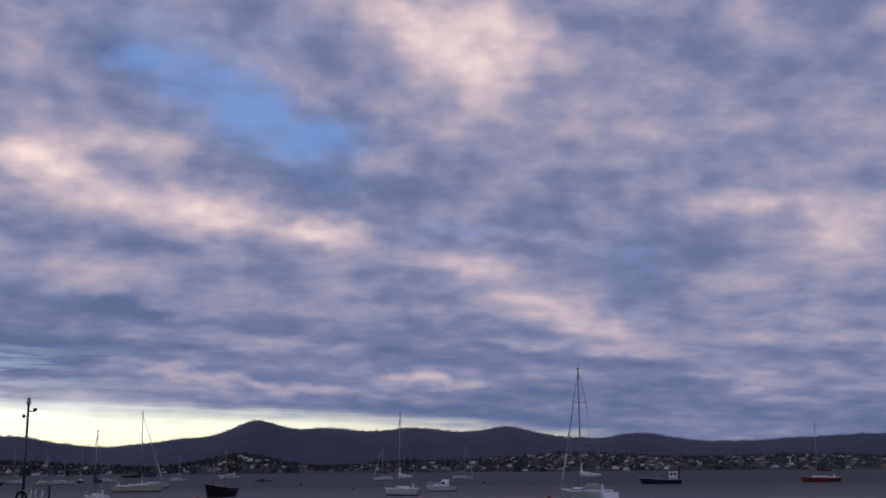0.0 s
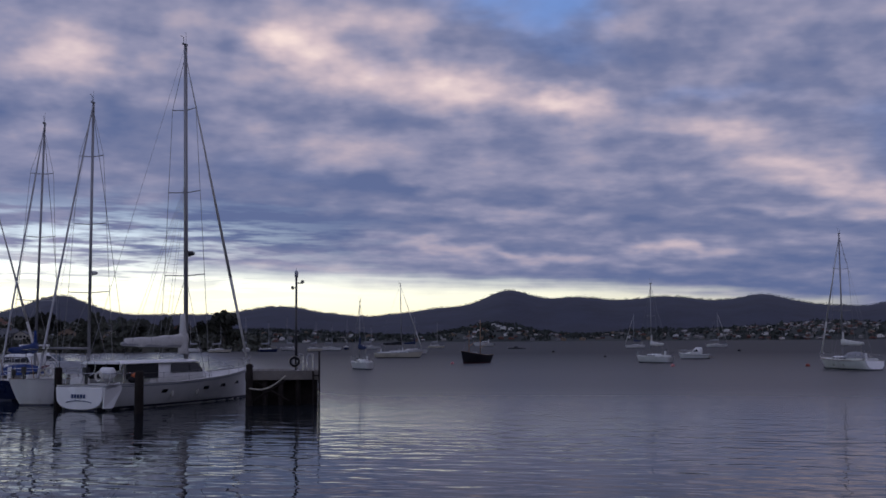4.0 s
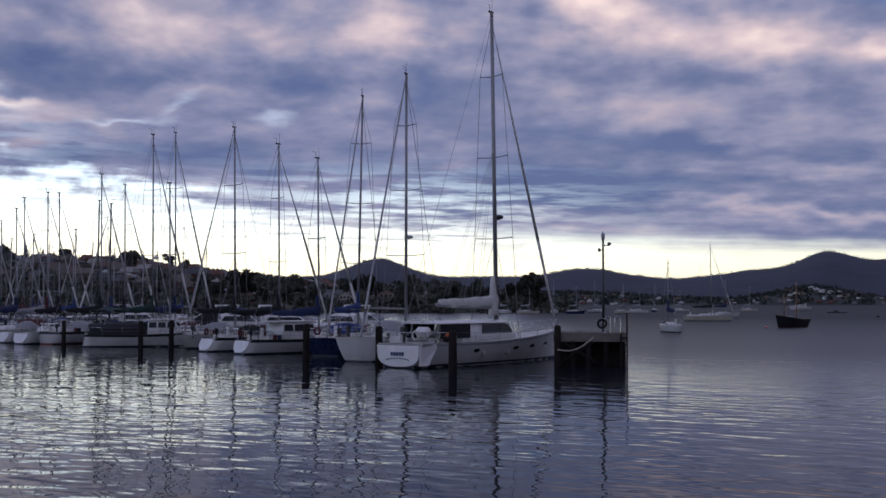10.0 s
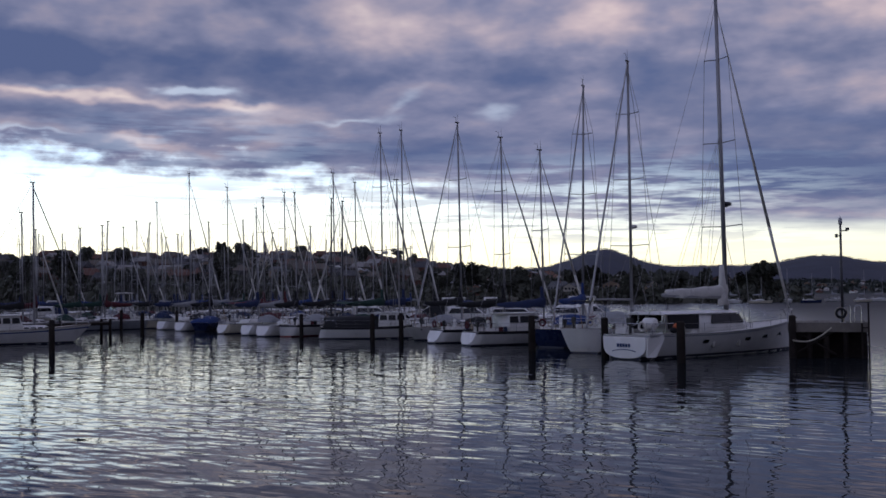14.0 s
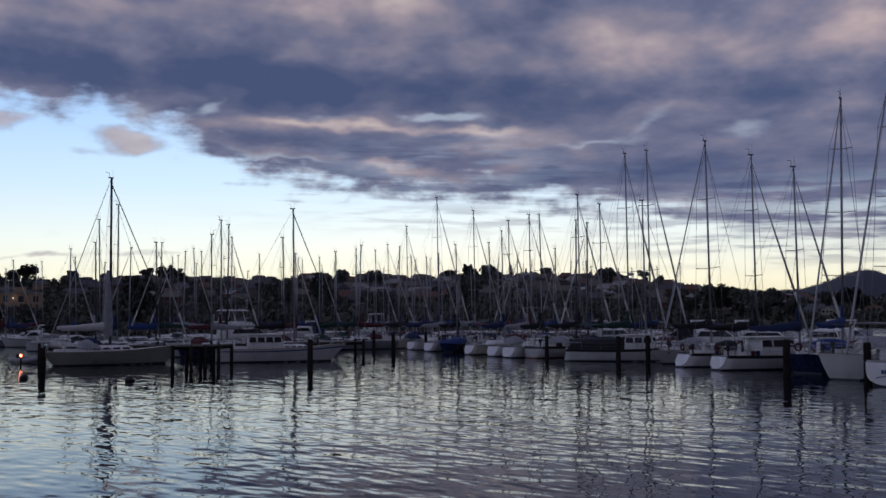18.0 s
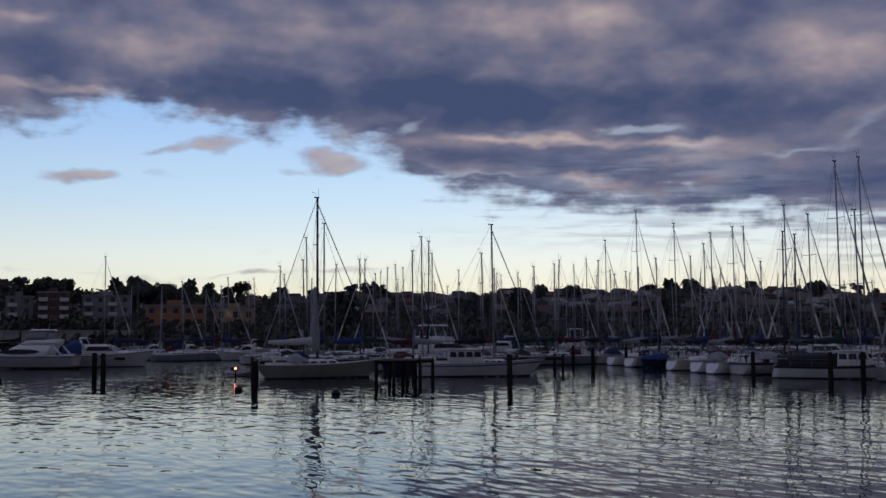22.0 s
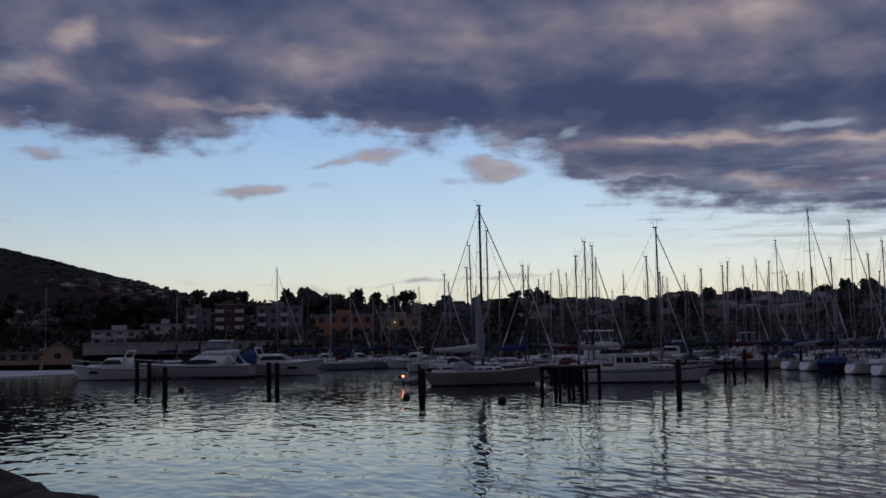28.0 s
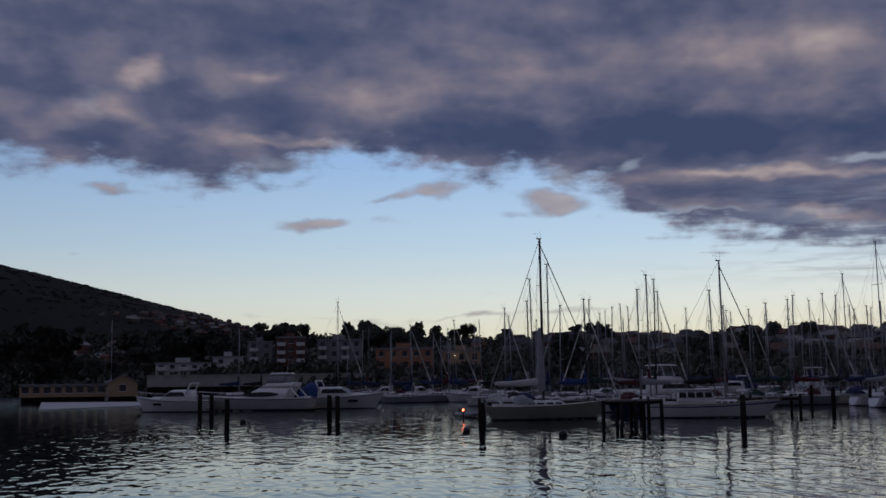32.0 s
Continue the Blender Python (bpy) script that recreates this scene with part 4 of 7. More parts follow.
    if wheelhouse:
        wx0, wx1, wz, wmat = wheelhouse
        ax0, ax1 = h.x(wx0), h.x(wx1)
        ww = h.half(0.4) * 0.72
        zt = zc + wz
        wh_ = part("wheelhouse", house_mesh(ax0, ax1, ww, ww * 0.92, zc, zt, 0.08, 0.35, 0.08, 0.14), wmat, boat, "", True)
        part("wheelhouse_roof", box(ax0 - 0.45, ax1 - 0.2, -ww * 0.98, ww * 0.98, zt + 0.03, zt + 0.11, None, 0.03), wmat, wh_)
        n = max(2, int((ax1 - ax0) / 0.8))
        for side in (1, -1):
            for i in range(n):
                a = ax0 + 0.12 + (ax1 - ax0 - 0.35) * i / n
                b_ = a + (ax1 - ax0 - 0.35) / n - 0.10
                part("wheelhouse_window", pane_on(a, b_, ww - 0.03, ww - 0.035, zc + wz * 0.50, zc + wz * 0.88, side, 0.07, 0.06), M_GLASS, wh_)
        for k in (-1, 0, 1):
            bm = box(0, 0.03, k * ww * 0.58 - ww * 0.24, k * ww * 0.58 + ww * 0.24, zc + wz * 0.52, zc + wz * 0.88)
            for v in bm.verts:
                v.co.x += ax1 + 0.02 - 0.35 * (v.co.z - zc) / wz
            part("windscreen", bm, M_GLASS, wh_)
    mx = h.x(mast_s)
    base = zc + cabin[2] * 0.9 if cabin[0] < mast_s < cabin[1] - 0.05 else None
    rig(boat, h, mx, mast_h, spreaders, furled, (L * 0.40 if boom else None), cover, mast_mat, r, radar, jib_mat, fine, 1.4, rake_mast, base, aft_r, fore_r)
    if fine:
        rails(boat, h, True)
        for s in (0.35, 0.55):
            p = h.point(s, 0.35, 1, 0.12)
            part("fender", loft([[p + Vector((0.11 * q * math.cos(a), 0.11 * q * math.sin(a), z)) for a in (2 * math.pi * j / 7 for j in range(7))] for q, z in ((0.35, 0), (1, 0.08), (1, 0.5), (0.3, 0.6))]), M_FENDER, boat, "", True)
    elif not lite:
        rails(boat, h, False)
    if scoop:
        bm = bmesh.new()
        rows_ = []
        for o in (-0.09, -0.02):
            row = []
            for j in range(15):
                a = math.pi * j / 14
                zz = fb * 0.97 - (fb * 0.97 - 0.10) * math.sin(a) ** 0.55
                row.append(Vector((h.point(0, zz, 1).x + o, h.half(0) * 0.86 * math.cos(a), zz)))
            rows_.append(row)
        loft(rows_, bm)
        bmesh.ops.recalc_face_normals(bm, faces=bm.faces)
        part("transom", bm, M_LITGEL, boat, "bright white rounded transom, its light painted in")
        part("stern_steps", box(-L / 2 - 0.02, -L / 2 + 0.5, -h.half(0) * 0.55, h.half(0) * 0.55, 0.25, 0.40, box(-L / 2 + 0.02, -L / 2 + 0.4, -h.half(0) * 0.5, h.half(0) * 0.5, 0.55, 0.66)), M_DECK, boat)
    return boat


def stern_gear(boat, L, B, fb, rng):
    """What cruising boats carry on the stern rail and cockpit: outboard, lifebuoy, cans, panel, dinghy, flagstaff, coiled warps."""
    h = Hull(L, B, fb)
    x, w, z = -L / 2 + 0.15, h.half(0.02) * 0.9, fb + 0.03
    side = rng.choice((1, -1))
    part("outboard_motor", box(x - 0.1, x + 0.15, side * w * 0.7 - 0.12, side * w * 0.7 + 0.12, z + 0.35, z + 0.75, box(x - 0.02, x + 0.08, side * w * 0.7 - 0.05, side * w * 0.7 + 0.05, z - 0.25, z + 0.35), 0.04), M_BLACKHULL, boat)
    part("horseshoe_buoy", ring((x - 0.06, -side * w * 0.55, z + 0.48), 0.22, 0.07, 14, 6, "x"), rng.choice((M_FENDER, M_REDCLOTH, M_FENDER)), boat, "", True)
    part("coiled_warp", ring((x + 0.1, -side * w * 0.15, z + 0.38), 0.17, 0.05, 12, 5, "x"), M_ROPE, boat, "", True)
    part("flagstaff", tube((x, side * w * 0.2, z), (x - 0.45, side * w * 0.2, z + 1.35), 0.02, 0.015, 5), M_SPAR, boat)
    for k in range(2):
        part("fuel_can", box(h.x(0.16 + 0.035 * k), h.x(0.16 + 0.035 * k) + 0.28, side * h.half(0.16) * 0.86 - 0.1, side * h.half(0.16) * 0.86 + 0.1, z, z + 0.36, None, 0.03), rng.choice((M_REDCLOTH, M_NAVYCLOTH, M_BLACKCLOTH)), boat)
    if rng.random() < 0.55:
        bm = box(x + 0.1, x + 0.95, -w * 0.85, w * 0.85, z + 1.72, z + 1.77)
        for sy in (1, -1):
            wire([(x + 0.5, sy * w * 0.8, z), (x + 0.5, sy * w * 0.8, z + 1.72)], 0.022, 5, bm)
        part("solar_panel", bm, M_GLASS, boat, "dark solar panel on a stern frame")
    if rng.random() < 0.5:
        part("stowed_dinghy", loft([[Vector((h.x(0.66) + xx, yy * q, fb + 0.42 + zz * q)) for yy, zz in ((0.6, 0), (0.5, 0.28), (0, 0.42), (-0.5, 0.28), (-0.6, 0))] for xx, q in ((-0.2, 0.7), (0.1, 1), (1.4, 1), (1.9, 0.55))]), rng.choice((M_GREYCLOTH, M_FENDER, M_REDCLOTH)), boat, "upturned dinghy lashed on the foredeck", True)


def heading(dx_, dy_):
    return math.degrees(math.atan2(dy_, dx_))


def berth(x, y, hd):
    return pose(x, y, 0, 0, 0, hd)


# ---- the wharf head and its berths ----
PEN = heading(0.02, 1.0)


def moored(az, r, hd):
    p = at(az, r)
    return berth(p.x, p.y, hd)


def stern_at(az, r, hd, L):
    """Berth of a boat whose stern lies at a bearing and range."""
    p = at(az, r)
    return berth(p.x + math.cos(radians(hd)) * L / 2, p.y + math.sin(radians(hd)) * L / 2, hd)


def mast_at(az, r, hd, L, s):
    """Berth of a boat whose mast stands at a bearing and range."""
    p = at(az, r)
    k = L * (s - 0.5)
    return berth(p.x - math.cos(radians(hd)) * k, p.y - math.sin(radians(hd)) * k, hd)


def stern_mast(az, r, az_m, L, s):
    """Berth from the stern's bearing and range and the mast's bearing: the boat points away from the viewer."""
    p, d = at(az, r), L * s
    e = Vector((-math.sin(radians(az_m)), math.cos(radians(az_m)), 0))
    k = p.dot(e)
    q = e * (k + math.sqrt(max(0.01, d * d - (p - e * k).length_squared)))
    hd = heading(q.x - p.x, q.y - p.y)
    return stern_at(az, r, hd, L)


def ocean_yacht():
    """The big white pilothouse yacht at the wharf head."""
    hd = heading(3.0, 14.4)
    m = berth(-31.07, 62.49, hd)
    L, B, fb = 15.98, 4.4, 1.36
    boat = thing("pilothouse_yacht", "large white pilothouse yacht with grey sail bag at the wharf", "sailboat", "", m)
    h = Hull(L, B, fb, 0.86, 0.035, 0.004, 0.46, 0.34)
    hull = part("hull", hull_mesh(h), M_GEL, boat, "glossy white hull", True)
    part("boot_stripe", band_mesh(h, lambda s: -0.15, lambda s: 0.17), M_BOOT, boat, "black waterline stripe")
    part("rubbing_strake", band_mesh(h, lambda s: h.top(s) - 0.12, lambda s: h.top(s) - 0.06, 0.02), M_GREYHULL, boat)
    part("deck", deck_mesh(h), M_DECK, boat)
    part("toe_rail", rail_mesh(h, 0.035), M_ALU, boat)
    for s, z in ((0.55, 0.84), (0.675, 0.92), (0.80, 1.02), (0.30, 0.80)):
        for side in (1, -1):
            p, q = h.point(s - 0.014, z, side, 0.01), h.point(s + 0.014, z + 0.20, side, 0.015)
            bm = loft([[Vector((x, y0 + side * o, z_)) for x, z_, y0 in ((p.x, p.z, p.y), (q.x, p.z, p.y), (q.x, q.z, q.y), (p.x, q.z, q.y))] for o in (-0.02, 0.02)])
            bmesh.ops.recalc_face_normals(bm, faces=bm.faces)
            part("hull_port", bm, M_GLASS, hull)
    z = h.top(0.4) + 0.20
    x0, x1 = h.x(0.30), h.x(0.60)
    trunk = part("coachroof", house_mesh(h.x(0.26), h.x(0.70), 1.35, 0.75, z - 0.32, z + 0.45, 0.0, 1.2, 0.07), M_GEL, boat, "", True)
    ph = part("pilothouse", house_mesh(x0, x1, 1.45, 1.25, z - 0.2, z + 0.92, 0.05, 0.9, 0.06, 0.16), M_GEL, boat, "", True)
    roof = part("pilothouse_roof", house_mesh(h.x(0.10), x1 - 0.75, 1.50, 1.30, z + 0.90, z + 1.0, 0.0, 0.2, 0.08, 0.1), M_GEL, boat, "white roof reaching back over the cockpit", True)
    for side in (1, -1):
        part("side_window", pane_on(x0 + 1.15, x1 - 0.35, 1.40, 1.25, z + 0.30, z + 0.84, side, 0.10, 0.42), M_GLASS, ph)
        for x in (h.x(0.12), h.x(0.21)):
            part("roof_post", tube((x, side * 1.35, z - 0.3), (x, side * 1.38, z + 0.92), 0.03, 0.03, 6), M_STEEL, roof)
        # black sheet painted in for the shade inside the open cockpit
        part("cockpit_shade_sheet", box(h.x(0.13), h.x(0.30), side * 1.405 - 0.015, side * 1.405 + 0.015, z + 0.05, z + 0.88), M_BLACKCLOTH, roof)
    for k in (-1, 0, 1):
        bm = box(0, 0.04, k * 0.78 - 0.35, k * 0.78 + 0.35, z + 0.36, z + 0.84)
        for v in bm.verts:
            v.co.x += x1 + 0.03 - 0.9 * (v.co.z - z - 0.1) / 0.88
        part("windscreen", bm, M_GLASS, ph)
    # stern gear: gate, steps, davit gear and a stowed raft
    xs = -L / 2
    part("stern_step", box(xs + 0.25, xs + 1.1, -1.2, 1.2, 0.55, 0.70), M_TEAK, boat)
    part("stern_step", box(xs + 0.6, xs + 1.5, -1.1, 1.1, 0.95, 1.08), M_TEAK, boat)
    part("stern_locker", box(xs + 0.9, xs + 1.6, 0.7, 1.6, z - 0.35, z + 0.15, None, 0.06), M_GEL, boat)
    part("life_raft_canister", loft([[Vector((xs + 0.75 + 0.30 * math.cos(a) * q, -1.65 + y, z + 0.45 + 0.30 * math.sin(a) * q)) for a in (2 * math.pi * j / 12 for j in range(12))] for q, y in ((0.6, 0), (1, 0.08), (1, 0.75), (0.6, 0.83))]), M_GEL, boat, "", True)
    for i, (x, y, c) in enumerate(((xs + 2.2, -1.95, M_ORANGE), (xs + 2.5, -2.0, M_FENDER), (xs + 2.0, -1.9, M_BLACKCLOTH))):
        part("stowed_bundle", ball((x, y, z + 0.25 - 0.1 * i), 0.24, 2, None, (1.3, 0.8, 0.8)), c, boat, "", True)
    for y in (-0.55, 0.55):
        part("steering_wheel", ring((h.x(0.10), y * 1.6, z + 0.75), 0.5, 0.02, 20, 5, "x"), M_STEEL, boat)
    part("outboard_motor", box(xs + 0.3, xs + 0.6, -0.2, 0.15, z + 0.3, z + 0.75, box(xs + 0.4, xs + 0.52, -0.08, 0.04, z - 0.35, z + 0.3), 0.04), M_BLACKHULL, boat)
    # the bright rounded transom panel, its boarding platform, and cockpit gear
    rows_ = []
    for o, q in ((-0.10, 0.96), (-0.07, 1.0), (0.02, 1.0)):
        row = []
        for j in range(21):
            a = math.pi * j / 20
            zz = 1.28 - 1.22 * math.sin(a) ** 0.42
            row.append(Vector((h.point(0, max(0.05, zz), 1).x + o, 1.62 * q * math.copysign(abs(math.cos(a)) ** 0.8, math.cos(a)), 0.67 + (zz - 0.67) * q)))
        rows_.append(row)
    bm = loft(rows_)
    bmesh.ops.recalc_face_normals(bm, faces=bm.faces)
    # brighter than the hull side, as this face is turned to the light
    part("transom", bm, M_LITGEL, boat, "bright white transom with rounded corners, its light painted in")
    part("platform", box(xs - 0.02, xs + 0.85, -1.5, 1.5, 1.26, 1.32, None, 0.02), M_TEAK, boat)
    part("barbecue", box(xs + 0.18, xs + 0.46, 1.05, 1.5, 1.75, 1.98, tube((xs + 0.3, 1.3, 1.3), (xs + 0.3, 1.3, 1.8), 0.025, 0.025, 5), 0.05), M_STEEL, boat)
    part("horseshoe_buoy", ring((xs + 0.2, -1.15, 1.85), 0.24, 0.07, 16, 6, "x"), M_FENDER, boat, "white horseshoe lifebuoy", True)
    part("quarter_wing", loft([[Vector((xs + x, -y, zz)) for x, y, zz in ((0.0, 1.66, 0.15), (0.0, 1.75, 1.25), (0.9, 1.98, 1.55), (1.1, 1.99, 1.2), (0.5, 1.86, 0.15))]] + [[Vector((xs + x, -y, zz)) for x, y, zz in ((0.0, 1.58, 0.15), (0.0, 1.66, 1.25), (0.9, 1.90, 1.55), (1.1, 1.91, 1.2), (0.5, 1.78, 0.15))]]), M_GEL, boat)
    # name: plain bars and an arc on the transom
    for i in range(5):
        bm = box(-0.01, 0.01, -0.075, 0.075, -0.10, 0.10)
        o = part("name_bar", bm, M_BARS, hull)
        zz, s0 = 1.02, h.point(0, 1.02, 1)
        o.matrix_basis = pose(s0.x - 0.12, 0.42 - 0.21 * i, zz - 0.22, 0, 0)
    arc = []
    for i in range(13):
        a = math.pi * (0.12 + 0.76 * i / 12)
        p = h.point(0, 0.38 + 0.18 * math.sin(a), 1)
        arc.append(Vector((p.x - 0.11, 0.95 * math.cos(a), 0.38 + 0.18 * math.sin(a))))
    part("name_flourish", wire(arc, 0.028, 4), M_BARS, hull)
    mx = h.x(0.5745)
    z0 = z + 0.4
    mast = rig(boat, h, mx, 22.3, 3, True, None, None, M_ALU, 0.15, False, M_SAIL, True, 0.9, 0.02, z0)
    part("radar_dome", loft([[Vector((mx + 0.25 + 0.30 * q * math.cos(a), 0.30 * q * math.sin(a), 9.2 + zz)) for a in (2 * math.pi * j / 12 for j in range(12))] for q, zz in ((0.7, -0.13), (1, -0.06), (1, 0.06), (0.6, 0.13))], box(mx - 0.1, mx + 0.3, -0.06, 0.06, 9.0, 9.08)), M_DARKMAST, mast, "dark radar dome on a bracket", True)
    zb = 3.45
    b = part("boom", tube((mx - 0.15, 0, zb), (mx - 5.9, 0, zb + 0.15), 0.13, 0.11, 8), M_ALU, boat, "", True)
    part("sail_bag", sail_bundle(mx - 0.05, mx - 5.6, zb + 0.08, 0.36, 0.20), M_SAIL, b, "pale grey sail flaked in its bag", True)
    part("luff_cover", loft([[Vector((mx - 0.30 + (0.42 - 0.07 * i) * math.cos(a) - 0.02 * i, (0.26 - 0.03 * i) * math.sin(a), zb - 0.5 + 0.62 * i)) for a in (2 * math.pi * j / 10 for j in range(10))] for i in range(5)]), M_SAIL, b, "", True)
    for k in (0.3, 0.6, 0.9):
        for side in (0.15, -0.15):
            part("lazy_jack", tube((mx - 0.3 - 5.4 * k, side, zb + 0.3), (mx - 0.25, side * 0.3, 13.5), 0.009, 0.009, 4), M_WIRE, boat)
    rails(boat, h, True)
    part("anchor_roller", box(L / 2 - 0.2, L / 2 + 0.35, -0.12, 0.12, h.top(1) - 0.02, h.top(1) + 0.1, None, 0.02), M_STEEL, boat)
    for s in (0.35, 0.5):
        p = h.point(s, 0.5, -1, 0.14)
        part("fender", loft([[p + Vector((0.13 * q * math.cos(a), 0.13 * q * math.sin(a), zz)) for a in (2 * math.pi * j / 8 for j in range(8))] for q, zz in ((0.35, 0), (1, 0.1), (1, 0.65), (0.3, 0.78))]), M_FENDER, boat, "", True)


ocean_yacht()

# the stern-to row beside it
gear_rng = random.Random(14)
stern_gear(yacht(stern_mast(32.85, 70.5, 30.5, 13.0, 0.52), 13.0, 4.0, 1.50, 19.6, 0.52, M_GEL, M_BOOT, cover=None, spreaders=3, label="white cruising yacht with bare boom, berthed stern to the channel", group="yachts in the pens", tr=0.9, trake=-0.02, r=0.12, stripe=None, hood=M_GREYCLOTH, furled=False, rake_mast=0.0, radar=True, aft_r=0.085), 13.0, 4.0, 1.50, gear_rng)
stern_gear(yacht(stern_mast(34.6, 78.0, 33.0, 12.6, 0.50) @ pose(0, 0, 0, 1.5), 12.6, 3.9, 1.22, 19.3, 0.50, M_NAVY, M_BOOT, cover=M_BLUECLOTH, spreaders=3, label="navy-blue yacht with blue canvas covers, berthed stern to the channel", group="yachts in the pens", tr=0.88, trake=-0.01, r=0.105, hood=M_BLUECLOTH, rake_mast=0.02, furled=False, aft_r=0.075), 12.6, 3.9, 1.22, gear_rng)
stern_gear(yacht(stern_mast(38.75, 82.0, 34.95, 10.8, 0.60), 10.8, 3.4, 1.00, 14.8, 0.60, M_GEL, M_BOOT, cover=M_NAVYCLOTH, spreaders=1, label="white motor-sailer with tall windowed wheelhouse and dark sheer band", group="yachts in the pens", tr=0.7, trake=-0.05, wheelhouse=(0.24, 0.52, 1.25, M_GEL), stripe=M_BLACKHULL, scoop=True, cabin=(0.52, 0.76, 0.4)), 10.8, 3.4, 1.00, gear_rng)
stern_gear(yacht(stern_mast(40.45, 87.0, 36.95, 11.4, 0.55), 11.4, 3.4, 1.00, 16.5, 0.55, M_GEL, M_BOOT, stripe=M_BLACKHULL, cover=M_BLACKCLOTH, spreaders=2, label="white yacht with scooped stern and black sail cover", group="yachts in the pens", tr=0.66, trake=-0.07, scoop=True, hood=M_BLACKCLOTH), 11.4, 3.4, 1.00, gear_rng)
stern_gear(yacht(stern_mast(41.7, 92.0, 39.15, 12.2, 0.52) @ pose(0, 0, 0, -1.5), 12.2, 3.6, 1.08, 18.9, 0.52, M_GEL, M_BOOT, cover=M_BLACKCLOTH, spreaders=2, label="white yacht with long overhanging counter and black sail cover", group="yachts in the pens", tr=0.5, trake=0.10, hood=M_GREYCLOTH, rake_mast=-0.012, r=0.1, furled=False, aft_r=0.08), 12.2, 3.6, 1.08, gear_rng)
ms = yacht(stern_at(46.3, 99.0, heading(0.80, 0.60), 11.0), 11.0, 3.5, 1.00, 14.0, 0.62, M_GEL, M_BOOT, cover=None, boom=False, spreaders=1, label="white motor-sailer with black cockpit tent and windowed wheelhouse", group="yachts in the pens", tr=0.6, wheelhouse=(0.46, 0.70, 1.2, M_GEL), stripe=M_BLACKHULL, cabin=(0.66, 0.85, 0.4), trake=-0.04, furled=False)
part("cockpit_tent", loft([[Vector((x, 1.35 * math.cos(a), 0.98 + hz * max(0.0, math.sin(a)) ** 0.6)) for a in (math.pi * j / 8 for j in range(9))] for x, hz in ((-5.3, 0.10), (-5.1, 0.95), (-3.0, 1.05), (-0.7, 1.0), (-0.4, 0.10))], None, False, False), M_BLACKCLOTH, ms, "black canvas cockpit tent", True)

FRONT_ROW = [  # mast bearing, range, length, mast height, hull, cover, hood
    (43.21, 106.0, 12.4, 19.3, M_GEL, M_GREENCLOTH, M_GREENCLOTH), (42.12, 109.0, 12.8, 20.0, M_GEL, M_NAVYCLOTH, M_NAVYCLOTH),
    (45.67, 110.0, 11.2, 15.9, M_GEL, M_BLACKCLOTH, M_GREYCLOTH), (44.56, 118.0, 11.6, 15.8, M_CREAM, M_BLACKCLOTH, M_BLACKCLOTH),
    (48.17, 127.0, 11.0, 15.6, M_GEL, M_REDCLOTH, M_REDCLOTH), (49.24, 131.0, 10.6, 15.3, M_GEL, M_REDCLOTH, None),
    (49.6, 136.0, 10.4, 14.5, M_GEL, M_NAVYCLOTH, M_NAVYCLOTH), (51.04, 146.0, 12.0, 18.0, M_GEL, M_GREYCLOTH, M_GREYCLOTH),
    (52.92, 153.0, 13.0, 20.5, M_GEL, M_NAVYCLOTH, None), (54.51, 161.0, 11.0, 17.2, M_GEL, M_BLACKCLOTH, M_NAVYCLOTH),
    (55.49, 169.0, 12.0, 15.1, M_CREAM, M_NAVYCLOTH, None), (56.13, 177.0, 10.6, 14.7, M_GEL, M_GREYCLOTH, M_GREYCLOTH),
]
PEN_LABELS = {M_GREENCLOTH: "bottle-green", M_NAVYCLOTH: "navy", M_BLACKCLOTH: "black", M_REDCLOTH: "maroon", M_GREYCLOTH: "grey", M_BLUECLOTH: "royal blue"}
rnd = random.Random(11)
for az, r, L, mh, hm, cv, hood in FRONT_ROW:
    hue = "cream" if hm is M_CREAM else "white"
    pen_boat = yacht(mast_at(az, r, PEN + rnd.uniform(-3, 3), L, 0.55), L, L * 0.30, 0.92 + 0.012 * L, mh, 0.55, hm, rnd.choice((M_BOOT, M_REDBOOT, M_BOOT)), cover=cv, spreaders=2 if mh > 15 else 1, hood=hood, label=f"{hue} pen-berthed yacht with {PEN_LABELS[cv]} sail cover", group="yachts in the pens", tr=rnd.uniform(0.6, 0.8), trake=rnd.choice((-0.06, 0.02, -0.04)), scoop=rnd.random() < 0.5, fine=r < 130, stripe=rnd.choice((None, M_STRIPE, M_BLACKHULL)), radar=rnd.random() < 0.25, bimini=rnd.choice((None, cv)))
    stern_gear(pen_boat, L, L * 0.30, 0.92 + 0.012 * L, gear_rng)
bc = yacht(stern_at(52.5, 126.0, PEN + 36, 7.0), 7.0, 2.5, 0.95, 8.0, 0.55, M_NAVY, M_BOOT, cover=None, boom=False, furled=False, fine=False, label="small yacht under a royal-blue full-length cover", group="yachts in the pens")
part("boat_cover", loft([[Vector((x, y * math.cos(a), 0.92 + hz * max(0, math.sin(a)) ** 0.8)) for a in (math.pi * j / 8 for j in range(9))] for x, y, hz in ((-3.5, 1.05, 0.1), (-3.1, 1.2, 0.5), (0, 1.28, 0.8), (2.4, 0.7, 0.6), (3.4, 0.1, 0.1))], None, False, False), M_BLUECLOTH, bc, "royal-blue canvas cover", True)

